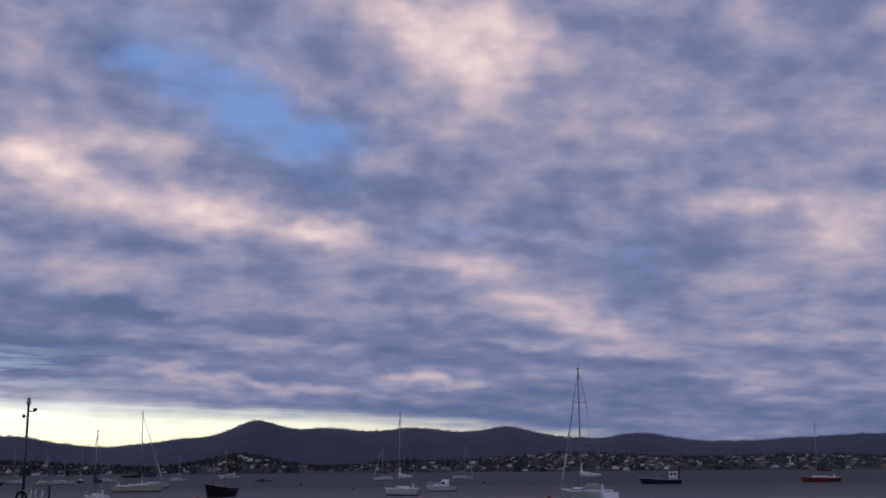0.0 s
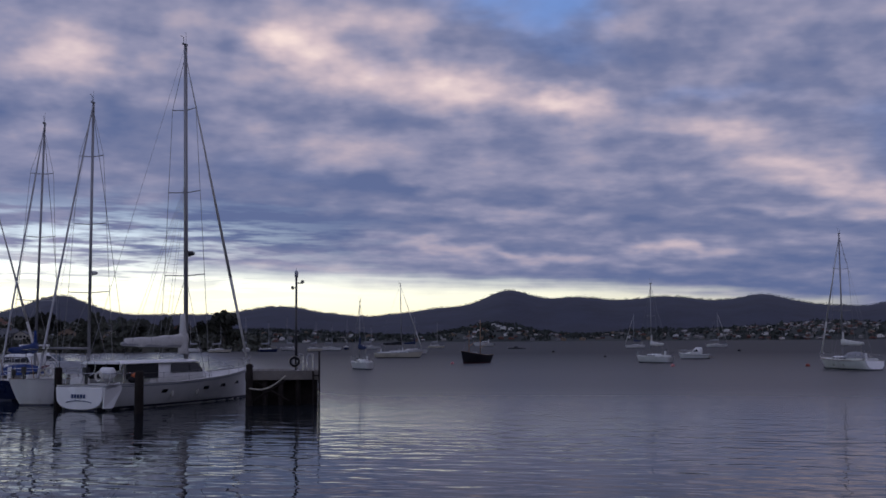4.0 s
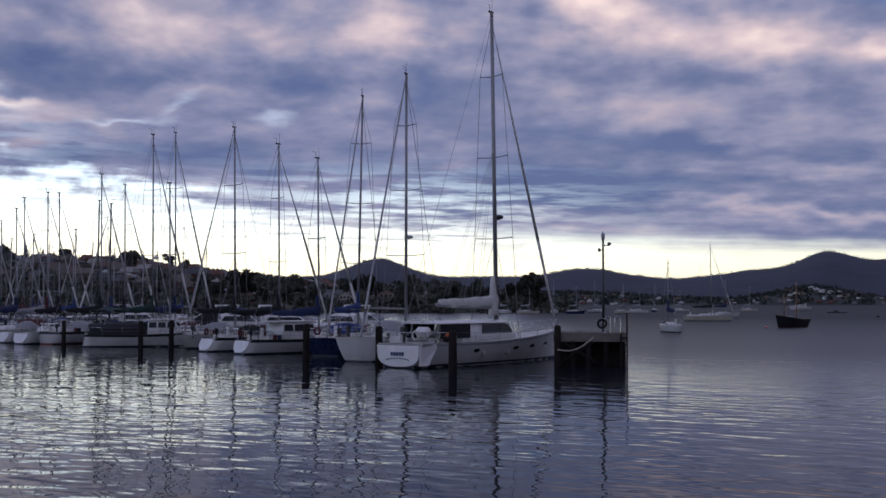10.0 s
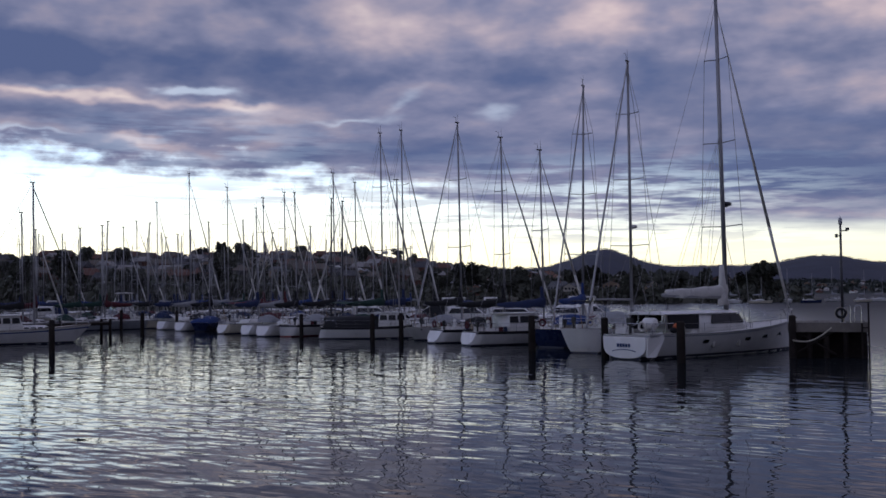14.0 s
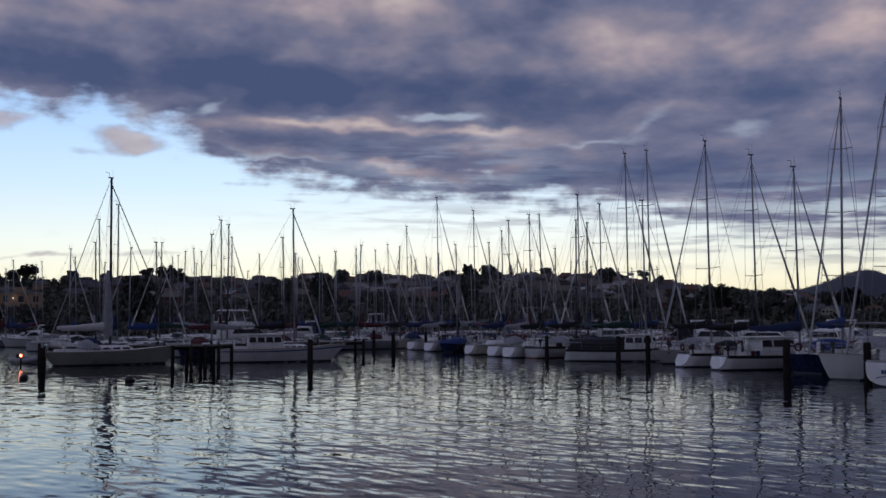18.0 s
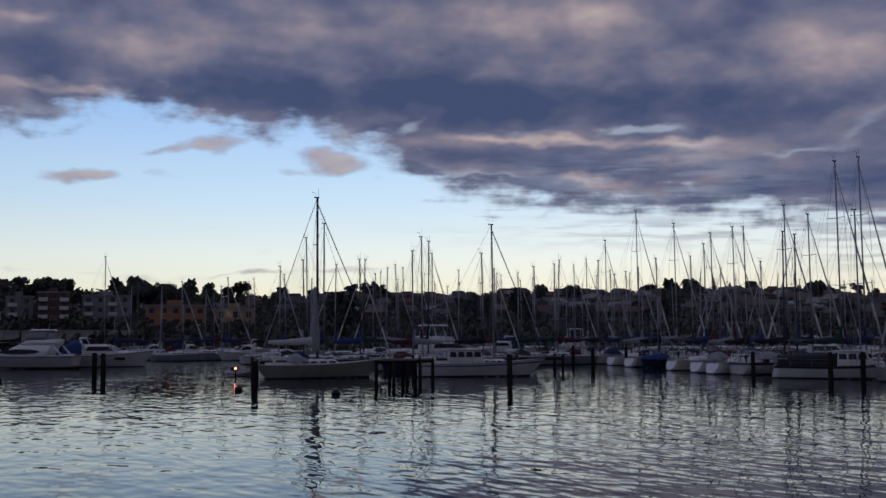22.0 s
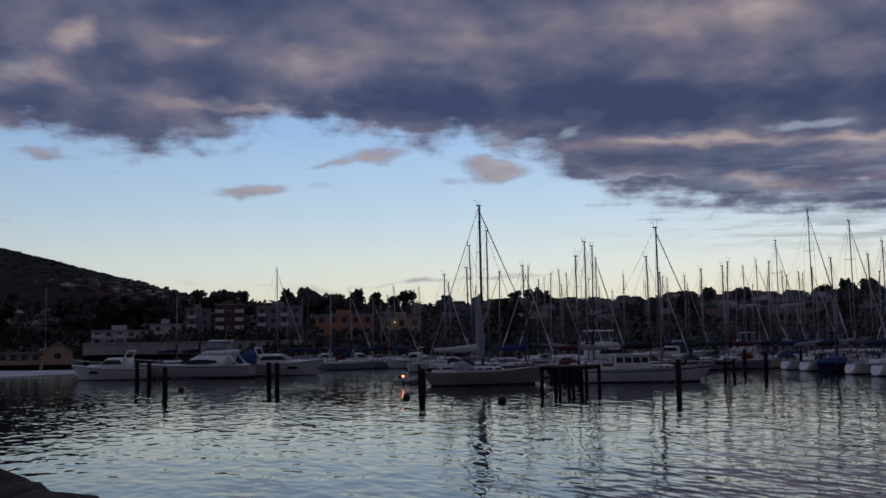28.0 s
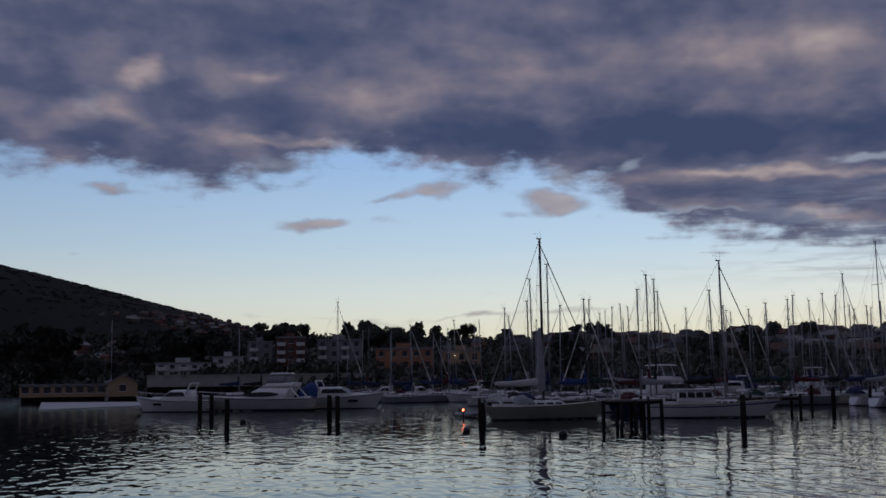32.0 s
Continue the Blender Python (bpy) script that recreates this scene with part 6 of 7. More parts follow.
    solo("mooring_rope", wire(pts, 0.045, 6), M_ROPE, "pale slack mooring rope from pile to wharf", "rope", smooth=True)


wharf_head()


def jetty(p, q, width, top, label, gap=3.2, planks=40):
    """A plank jetty on paired piles from p to q."""
    p, q = Vector((*p, 0)), Vector((*q, 0))
    L = (q - p).length
    hd = math.degrees(math.atan2(q.y - p.y, q.x - p.x))
    j = thing("jetty", label, "jetty", "pen jetties", pose(p.x, p.y, 0, 0, 0, hd))
    n = min(planks, int(L / 0.25))
    wd = L / n
    first = part("plank", box(0.01, wd - 0.012, -width / 2, width / 2, top - 0.07, top), M_PLANK, j)
    for i in range(1, n):
        share(first, "plank", j, pose(i * wd, 0, 0.008 * math.sin(i * 7.3)))
    for side in (1, -1):
        part("stringer", box(0, L, side * width * 0.42 - 0.08, side * width * 0.42 + 0.08, top - 0.32, top - 0.07), M_TIMBER, j)
    m = max(2, int(L / gap))
    pl = None
    for i in range(m + 1):
        for side in (1, -1):
            if pl is None:
                pl = part("post", tube((0, 0, -1.2), (0, 0, top + (0.02 if gap < 2 else 0.30)), 0.15, 0.14, 8), M_TIMBER, j, "", True)
                pl.matrix_basis = pose(i * L / m, side * width * 0.5, 0)
            else:
                share(pl, "post", j, pose(i * L / m, side * width * 0.5, 0))


o1, o2 = at(65.9, 88.5), at(63.9, 92.5)
jetty((o1.x, o1.y), (o2.x, o2.y), 1.8, 1.75, "short dark jetty head on clustered posts between two yachts", 1.4, 14)
back = Vector((math.cos(radians(PEN)), math.sin(radians(PEN))))
jetty((-40.0, 80.5), (-150.0, 116.0), 2.2, 1.5, "long walkway jetty behind the stern-to row", 6.0, 60)
o1 = at(72.5, 101)
jetty((o1.x, o1.y), (-95.5, 62.0), 1.6, 1.5, "plank walkway behind the outer yachts", 5.0, 60)


# ---- craft swinging on moorings in the open bay ----
def on_mooring(az, dist, hd, L, mh, hull, label, **kw):
    p = at(az, dist)
    return yacht(berth(p.x, p.y, hd), L, L * 0.31, 0.58 + 0.04 * L, mh, 0.56, hull, label=label, group="boats on moorings", **kw)


on_mooring(-7.0, 140.0, 114.0, 11.5, 16.1, M_GEL, "white yacht with black waterline stripe swinging on its mooring", cover=M_SAIL, hood=M_GREYCLOTH, stripe=None, bimini=None, scoop=True, r=0.11, trake=-0.05, spreaders=2, rake_mast=0.0)
on_mooring(17.1, 146.0, 132.0, 5.6, 8.8, M_GEL, "small white trailer yacht with black outboard on its mooring", cover=M_NAVYCLOTH, fine=False, spreaders=1, r=0.06, furled=False)
on_mooring(15.15, 238.0, 12.0, 10.5, 15.8, M_CREAM, "cream ketch-like yacht with dark covers on its mooring", cover=M_BLACKCLOTH, fine=False, spreaders=2)
on_mooring(2.2, 176.0, 135.0, 7.6, 12.3, M_GEL, "white sloop with pale boom cover on its mooring", cover=M_SAIL, fine=False, spreaders=1, furled=False, r=0.075)
on_mooring(-0.95, 490.0, 20.0, 9.5, 15.0, M_GEL, "distant white yacht at anchor on the bay", cover=M_GREYCLOTH, fine=False)
on_mooring(3.1, 465.0, 200.0, 8.5, 14.0, M_GEL, "distant white yacht at anchor on the bay", cover=M_NAVYCLOTH, fine=False, mast_mat=M_GREYHULL)
on_mooring(-18.3, 312.0, 188.0, 11.0, 14.8, M_REDHULL, "red-hulled sloop lying broadside on its mooring", cover=M_REDCLOTH, fine=False, spreaders=1, furled=False, boot=M_BLACKHULL)
on_mooring(14.4, 300.0, 40.0, 9.0, 10.0, M_GEL, "white cruising boat behind the cream yacht", cover=M_NAVYCLOTH, fine=False, furled=False)
for i, (az, r, hd, L) in enumerate([(18.6, 430, 10, 8), (19.4, 400, 60, 7), (20.8, 440, 160, 8), (21.8, 390, 20, 7), (22.9, 400, 120, 9), (24.2, 380, 30, 8), (25.6, 395, 170, 8), (17.8, 470, 100, 8), (16.6, 500, 10, 9), (13.2, 520, 30, 8)]):
    on_mooring(az, r, hd, L, 9.0 + (i * 37 % 5), (M_GEL, M_CREAM, M_GEL, M_NAVY)[i % 4], ("white", "cream", "white", "navy")[i % 4] + " yacht far off by the point on its mooring", cover=M_GREYCLOTH, fine=False, furled=False, r=0.07)


def workboat(m, L, B, fb, hull, label, house_s, masts, wheel_h=1.8):
    boat = thing("work_boat", label, "boat", "boats on moorings", m)
    h = Hull(L, B, fb, 0.8, 0.08, 0.02, 0.55, 0.34)
    part("hull", hull_mesh(h), hull, boat, "", True)
    part("rubbing_strake", band_mesh(h, lambda s: h.top(s) - 0.14, lambda s: h.top(s) - 0.03, 0.03), M_GEL if hull is M_NAVY else M_BLACKHULL, boat)
    part("boot_stripe", band_mesh(h, lambda s: -0.12, lambda s: 0.08), M_REDBOOT, boat)
    part("deck", deck_mesh(h), M_TEAK, boat)
    part("bulwark_rail", rail_mesh(h, 0.05), M_TEAK, boat)
    if house_s:
        z = h.top(house_s) - 0.1
        x0 = h.x(house_s)
        wh = part("wheelhouse", house_mesh(x0, x0 + L * 0.2, B * 0.3, B * 0.27, z, z + wheel_h, 0.0, 0.15, 0.06, 0.08), M_GEL, boat, "white wheelhouse", True)
        part("wheelhouse_roof", box(x0 - 0.15, x0 + L * 0.2 + 0.1, -B * 0.31, B * 0.31, z + wheel_h + 0.04, z + wheel_h + 0.12, None, 0.02), M_GEL, wh)
        for side in (1, -1):
            for k in (0.15, 0.55):
                part("window", pane_on(x0 + L * 0.2 * k, x0 + L * 0.2 * (k + 0.3), B * 0.295 - 0.02, B * 0.285 - 0.02, z + wheel_h * 0.55, z + wheel_h * 0.85, side, 0.03), M_GLASS, wh)
        part("funnel", tube((x0 - 0.5, 0, z), (x0 - 0.6, 0, z + wheel_h + 0.3), 0.16, 0.14, 8), M_BLACKHULL, boat)
    for s, mh in masts:
        z = h.top(s) - 0.05
        ms_ = part("mast", tube((h.x(s), 0, z), (h.x(s) - 0.1, 0, mh), 0.075, 0.05, 7), M_SPAR, boat, "", True)
        part("stay", tube((h.L / 2 - 0.3, 0, h.top(1)), (h.x(s) - 0.1, 0, mh), 0.015, 0.015, 4), M_WIRE, boat)
        part("derrick", tube((h.x(s) - 0.1, 0, z + 1.2), (h.x(s) - L * 0.25, 0, z + 1.9), 0.05, 0.04, 6), M_SPAR, ms_)
    part("deck_locker", box(h.x(0.5), h.x(0.5) + 1.0, -0.5, 0.5, h.top(0.5) - 0.1, h.top(0.5) + 0.4, None, 0.04), M_GREYHULL, boat)
    return boat


p = at(11.25, 180)
workboat(berth(p.x, p.y, 252), 8.5, 2.9, 1.25, M_BLACKHULL, "black double-ended timber boat with two bare masts on its mooring", None, [(0.28, 7.0), (0.72, 5.2)])
p = at(-10.75, 288)
workboat(berth(p.x, p.y, 172), 10.5, 3.4, 1.1, M_NAVY, "navy-blue tug with white wheelhouse on its mooring", 0.10, [(0.60, 6.5)], 1.9)
p = at(10.8, 640)
cruiser(berth(p.x, p.y, 200), 12.0, 3.8, 1.6, "distant white launch near the far shore", "boats on moorings", fly=False, fine=False)
p = at(0.2, 209)
cruiser(berth(p.x, p.y, 170), 5.6, 2.1, 0.75, "small white runabout with windscreen on its mooring", "boats on moorings", fly=False, arch=False, fine=False, name="runabout")


def buoy(az, r, rad, mat, label):
    p = at(az, r)
    b = thing("mooring_buoy", label, "buoy", "mooring buoys", pose(p.x, p.y, 0))
    part("float", ball((0, 0, rad * 0.35), rad, 2, None, (1, 1, 0.85)), mat, b, "", True)
    part("eye", ring((0, 0, rad * 1.2), rad * 0.22, rad * 0.05, 10, 5), M_STEEL, b)


for az, r, rad, mat, lab in [(7.23, 320, 0.5, M_BLACKHULL, "dark mooring buoy floating on the bay"), (-5.22, 152, 0.33, M_REDHULL, "dull red mooring buoy floating on the bay"), (1.25, 152, 0.3, M_PINK, "pink mooring buoy floating beside the sloop"), (4.6, 230, 0.35, M_BLACKHULL, "dark mooring buoy floating on the bay"), (-2.0, 330, 0.5, M_BLACKHULL, "dark mooring buoy floating on the bay"), (-18.2, 235, 0.32, M_ORANGE, "orange mooring buoy floating on the bay"), (12.4, 172, 0.3, M_PINK, "pink mooring buoy floating beside the black boat"), (68.4, 71, 0.30, M_BLACKHULL, "black mooring buoy in the fairway"), (73.3, 77, 0.28, M_BLACKHULL, "black mooring buoy in the fairway"), (84.6, 100, 0.28, M_BLACKHULL, "black mooring buoy in the fairway")]:
    buoy(az, r, rad, mat, lab)
p = at(9.1, 447)
dg = solo("work_raft", box(-3.5, 3.5, -1.2, 1.2, -0.2, 0.45, box(-1.2, 0.4, -0.5, 0.5, 0.45, 1.0), 0.05), M_BLACKHULL, "low dark work raft anchored on the bay", "raft", m=berth(p.x, p.y, 15))


# ---- houses, flats, quays and trees on the land ----
M_WALLS = [material("cream_render", (0.40, 0.37, 0.31), 0.9, var=0.15, scale=0.4, fine=5), material("white_weatherboard", (0.48, 0.48, 0.47), 0.8, var=0.12, scale=0.4, fine=6), material("red_brick_wall", (0.17, 0.085, 0.062), 0.9, var=0.25, scale=0.5, fine=8), material("grey_render", (0.24, 0.24, 0.25), 0.9, var=0.15, scale=0.4, fine=5), material("tan_brick_wall", (0.27, 0.20, 0.14), 0.9, var=0.2, scale=0.5, fine=8)]
# red and tan brick brightened: warm western light put into the wall colours
M_WARMLITBRICK = material("warm_lit_brick_wall", (0.40, 0.185, 0.10), 0.9, var=0.2, scale=0.5, fine=8)
M_TANBRICK = material("lit_tan_brick_wall", (0.42, 0.29, 0.18), 0.9, var=0.2, scale=0.5, fine=8)
WALL_WORDS = ["cream rendered", "white weatherboard", "red-brick", "grey rendered", "tan brick"]
M_ROOFS = [material("terracotta_roof", (0.16, 0.075, 0.05), 0.85, var=0.3, scale=0.6, fine=6), material("grey_iron_roof", (0.24, 0.25, 0.27), 0.6, var=0.2, scale=0.6, fine=6), material("dark_slate_roof", (0.075, 0.08, 0.09), 0.7, var=0.3, scale=0.6, fine=6)]
ROOF_WORDS = ["terracotta roof", "grey iron roof", "dark slate roof"]
M_FARWALL = material("white_painted_wall", (0.74, 0.73, 0.70), 0.8, var=0.1, scale=0.4, fine=6)
M_WIN = material("unlit_window", (0.015, 0.018, 0.024), 0.1, var=0.1, bump=0.0, spec=0.6)
M_FRAME = material("white_window_frame", (0.6, 0.6, 0.58), 0.6, var=0.1)


def house(m, w, d, hgt, wall, roof, label, group, near=True):
    """A gabled house, front along -y."""
    o = thing("house", label, "house", group, m)
    rise = w * 0.22
    bm = box(-w / 2, w / 2, -d / 2, d / 2, -1.5, hgt)
    for sy in (-1, 1):
        y = sy * (d / 2)
        vs = [bm.verts.new((-w / 2, y, hgt)), bm.verts.new((w / 2, y, hgt)), bm.verts.new((0, y, hgt + rise))]
        bm.faces.new(vs)
    part("wall", bm, wall, o)
    ov, t = 0.45, 0.16
    bm = bmesh.new()
    prof = [(-w / 2 - ov, hgt - ov * 0.44), (0, hgt + rise + 0.02), (w / 2 + ov, hgt - ov * 0.44), (w / 2 + ov, hgt - ov * 0.44 + t), (0, hgt + rise + t + 0.04), (-w / 2 - ov, hgt - ov * 0.44 + t)]
    loft([[Vector((x, y, z)) for x, z in prof] for y in (-d / 2 - ov, d / 2 + ov)], bm)
    rf = part("roof", bm, roof, o)
    if near:
        part("chimney", box(w * 0.18, w * 0.18 + 0.6, -0.3, 0.3, hgt + rise * 0.3, hgt + rise + 0.9), M_WALLS[2], rf)
    floors = max(1, int(hgt / 2.8))
    for f in range(floors):
        for x in ((-0.30, 0.0, 0.30) if near else (-0.25, 0.25)):
            z = f * 2.8 + 0.9
            wn = part("window", box(x * w - 0.75, x * w + 0.75, -d / 2 - 0.04, -d / 2 + 0.02, z, z + 1.3), M_WIN, o)
    if near:
        part("veranda_roof", box(-w / 2, w / 2, -d / 2 - 1.8, -d / 2 - 0.02, 2.45, 2.55), roof, o)
    return o


rnd = random.Random(5)
NEAR_HOUSES, FAR_HOUSES = [], []
for i in range(10):
    a, b = i % 5, (i * 2 + i // 5) % 3
    w, d, hh = 9 + (i * 3 % 5), 8 + i % 3, (3.0, 5.7, 5.7)[i % 3]
    NEAR_HOUSES.append((house(pose(0, 0, -500), w, d, hh, M_WALLS[a], M_ROOFS[b], f"{WALL_WORDS[a]} hillside house with {ROOF_WORDS[b]}", "houses on the ridge"), w))
for i in range(6):
    a, b = (1, 0, 2, 3, 1, 4)[i], i % 3
    FAR_HOUSES.append((house(pose(0, 0, -500), 11 + i % 3 * 2, 9, (3.2, 6.0)[i % 2], M_FARWALL if a < 2 else M_WALLS[a], M_ROOFS[b], f"distant {WALL_WORDS[a]} house with {ROOF_WORDS[b]} across the bay", "houses on the far shore", False), 11))


def face_camera(p):
    return math.degrees(math.atan2(p.y, p.x)) - 90


# the ridge and the point
used = set()
for i in range(120):
    az = rnd.uniform(23.2, 41.0) if i < 50 else (rnd.uniform(40.0, 72.0) if i < 100 else rnd.uniform(72.0, 95.0))
    s = shore_r(az)
    k = rnd.uniform(0.10, 0.80) if az < 40 else rnd.uniform(0.34, 0.72)
    r = s + (620 - s) * k
    p = at(az, r)
    z = ridge_z(az, r)
    j = i % len(NEAR_HOUSES)
    src = NEAR_HOUSES[j][0]
    m = pose(p.x, p.y, z + 0.4, 0, 0, face_camera(p) + rnd.uniform(-60, 60)) @ Matrix.Diagonal((*((0.62, 0.62, 0.62) if az < 41 else (0.8, 0.8, 0.8)), 1))
    if j not in used:
        src.matrix_basis = m
        used.add(j)
    else:
        copy_thing(src, m)
# the far suburb, thickest low on the slope
used = set()
count = 0
while count < 165:
    az = rnd.choice((rnd.gauss(-6, 4.5), rnd.gauss(-15, 5), rnd.gauss(10, 2.5), rnd.uniform(-22, 24), rnd.gauss(21, 3)))
    if not -24 < az < 27:
        continue
    u = min(0.8, abs(rnd.gauss(0, 0.30)) + 0.02)
    r = 2150 + 620 * u
    p = at(az, r)
    z = spur_z(az, r, u)
    if z < 1:
        continue
    j = count % len(FAR_HOUSES)
    src = FAR_HOUSES[j][0]
    m = pose(p.x, p.y, z + 0.5, 0, 0, face_camera(p) + rnd.uniform(-40, 40)) @ Matrix.Diagonal((0.85, 0.85, 0.8, 1))
    if j not in used:
        src.matrix_basis = m
        used.add(j)
    else:
        copy_thing(src, m)
    count += 1


def flats(az0, az1, r, top_el, storeys, wall, label, base=None, balcony=False, deep=12.0):
    """A flat-roofed block between two bearings, facing the water."""
    p0, p1 = at(az0, r), at(az1, r)
    c = (p0 + p1) / 2
    w = (p1 - p0).length
    top = EYE[2] + r * math.tan(radians(top_el))
    z0 = base if base is not None else ridge_z((az0 + az1) / 2, r) - 0.5
    o = thing("apartment_building", label, "building", "waterfront flats", pose(c.x, c.y, 0, 0, 0, face_camera(c)))
    body = part("wall", box(-w / 2, w / 2, 0, deep, z0 - 2, top), wall, o)
    rf = part("roof", box(-w / 2 - 0.3, w / 2 + 0.3, -0.3, deep + 0.3, top, top + 0.35), M_ROOFS[1], o)
    part("plant_room", box(-w * 0.15, w * 0.12, deep * 0.3, deep * 0.6, top + 0.35, top + 1.6), wall, rf)
    sh = (top - z0) / storeys
    n = max(2, int(w / 2.7))
    for f in range(storeys):
        for i in range(n):
            x = -w / 2 + w * (i + 0.5) / n
            z = z0 + f * sh + sh * 0.32
            wn = part("window", box(x - 0.62, x + 0.62, -0.03, 0.05, z, z + sh * 0.48), M_WIN, o)
            part("sill", box(x - 0.72, x + 0.72, -0.14, -0.02, z - 0.12, z - 0.01), M_FRAME, wn)
        if balcony and f:
            for i in range(0, n, 2):
                x = -w / 2 + w * (i + 0.5) / n
                b = part("balcony", box(x - 1.2, x + 1.2, -1.5, -0.02, z0 + f * sh - 0.1, z0 + f * sh + 0.08), M_CONC, o)
                part("balustrade", box(x - 1.2, x + 1.2, -1.5, -1.44, z0 + f * sh + 0.08, z0 + f * sh + 1.0), M_FRAME, b)
    return o


flats(77.9, 74.95, 285, 1.50, 3, M_WARMLITBRICK, "brick flats three storeys high behind the quay, warm light painted in", 3.0)
flats(74.5, 72.5, 300, 1.36, 2, M_TANBRICK, "tan brick building with one lit wall lamp", 4.0)
flats(82.95, 81.5, 325, 2.12, 5, M_WALLS[2], "tall brick apartment tower with pale balconies", 4.0, True)
flats(80.9, 78.6, 330, 1.98, 4, M_WALLS[3], "grey apartment block with balconies above the quay", 4.0, True)
flats(84.4, 83.15, 330, 1.9, 4, M_WALLS[3], "grey apartment block beside the brick tower", 4.0, True)
flats(88.9, 86.2, 300, 0.86, 2, M_WALLS[1], "long white two-storey waterfront building", 4.5, True)
flats(86.1, 84.6, 305, 1.15, 2, M_WALLS[1], "white two-storey waterfront building with dark windows", 4.5, True)

# wall lamp on the tan building
M_LAMP = bpy.data.materials.new("lit_lamp_glass")
M_LAMP.use_nodes = True
lamp_bsdf = M_LAMP.node_tree.nodes["Principled BSDF"]
lamp_bsdf.inputs["Emission Color"].default_value = (1.0, 0.86, 0.62, 1)
lamp_bsdf.inputs["Emission Strength"].default_value = 6.0
M_REDLAMP = bpy.data.materials.new("lit_red_lamp_glass")
M_REDLAMP.use_nodes = True
lamp_bsdf = M_REDLAMP.node_tree.nodes["Principled BSDF"]
lamp_bsdf.inputs["Emission Color"].default_value = (1.0, 0.16, 0.07, 1)
lamp_bsdf.inputs["Emission Strength"].default_value = 14.0
p = at(73.83, 299.2, EYE[2] + 299 * math.tan(radians(1.12)))
wl = thing("wall_lamp", "small round wall lamp glowing warm white", "lamp", "", pose(*p, 0, 0, face_camera(p)))
part("bulb", ball((0, 0, 0), 0.2, 2), M_LAMP, wl, "glowing globe", True)
part("bracket", box(-0.06, 0.06, 0.2, 0.95, -0.06, 0.06), M_DARKMAST, wl)
p = at(73.45, 100.0)
bl = thing("channel_marker", "short dark marker post with a small red light near the water", "marker", "", pose(p.x, p.y, 0))
part("post", tube((0, 0, -1), (0, 0, 0.75), 0.07, 0.06, 8), M_TIMBER, bl, "", True)
part("red_lamp", ball((0, -0.02, 0.83), 0.11, 2), M_REDLAMP, bl, "lit red lamp", True)

# the long pale quay with its dark undercut
q0, q1 = at(89.3, 250), at(78.0, 250)
c = (q0 + q1) / 2
w = (q1 - q0).length
quay = thing("quay", "long pale concrete quay wall with dark undercut", "quay", "", pose(c.x, c.y, 0, 0, 0, face_camera(c)))
tagged(quay, kind="structure")
n = 14
pan = part("wall_panel", box(-w / n / 2 + 0.02, w / n / 2 - 0.02, 0, 0.5, 2.4, EYE[2] + 250 * math.tan(radians(0.26)), None, 0.02), M_CONC, quay)
pan.matrix_basis = pose(-w / 2 + w / n / 2, 0, 0)
for i in range(1, n):
    share(pan, "wall_panel", quay, pose(-w / 2 + w * (i + 0.5) / n, 0, 0))
part("coping", box(-w / 2 - 0.1, w / 2 + 0.1, -0.15, 6.0, EYE[2] + 250 * math.tan(radians(0.26)), EYE[2] + 250 * math.tan(radians(0.26)) + 0.18), M_CONC, quay)
part("footing", box(-w / 2, w / 2, 0.8, 8.0, -1.0, 2.45), M_TIMBER, quay)
for i in range(20):
    x = -w / 2 + w * (i + 0.5) / 20
    part("fender_post", tube((x, 0.3, -1), (x, 0.3, 2.6), 0.18, 0.17, 7), M_TIMBER, quay)


def boathouse(az0, az1, r, top_el, bot, n, wall, label, gable=0.0):
    p0, p1 = at(az0, r), at(az1, r)
    c = (p0 + p1) / 2
    w = (p1 - p0).length
    top = EYE[2] + r * math.tan(radians(top_el))
    o = thing("boathouse", label, "building", "waterfront sheds", pose(c.x, c.y, 0, 0, 0, face_camera(c)))
    part("wall", box(-w / 2, w / 2, 0, 7, bot, top), wall, o)
    if gable:
        loft_bm = loft([[Vector((x, y, z)) for x, z in ((-w / 2 - 0.3, top), (0, top + gable), (w / 2 + 0.3, top), (0, top + gable + 0.01 - 0.2))] for y in (-0.3, 7.3)])
        part("roof", loft_bm, M_ROOFS[1], o)
        g = bmesh.new()
        g.faces.new([g.verts.new(v) for v in ((-w / 2, -0.004, top), (w / 2, -0.004, top), (0, -0.004, top + gable - 0.2))])
        part("gable_board", g, wall, o)
    else:
        part("roof", box(-w / 2 - 0.3, w / 2 + 0.3, -0.4, 7.3, top, top + 0.18), M_ROOFS[1], o)
    for i in range(n):
        x = -w / 2 + w * (i + 0.5) / n
        s = min(0.55, w / n * 0.32)
        z = bot + (top - bot) * 0.62
        wn = part("window", box(x - s, x + s, -0.04, 0.02, z - s, z + s), M_WIN, o)
        part("sill", box(x - s - 0.1, x + s + 0.1, -0.07, -0.045, z - s - 0.1, z - s), M_FRAME, wn)
        part("head_frame", box(x - s - 0.1, x + s + 0.1, -0.07, -0.045, z + s, z + s + 0.1), M_FRAME, wn)
    part("underfloor", box(-w / 2 + 0.3, w / 2 - 0.3, 0.5, 6.8, -1.0, bot), M_TIMBER, o)
    for i in range(9):
        x = -w / 2 + w * (i + 0.5) / 9
        part("stump", box(x - 0.15, x + 0.15, 0.1, 0.4, -1.0, bot), M_TIMBER, o)
    return o


boathouse(95.2, 91.2, 205, -0.14, 1.15, 8, M_TANBRICK, "long low tan boathouse with a row of square windows")
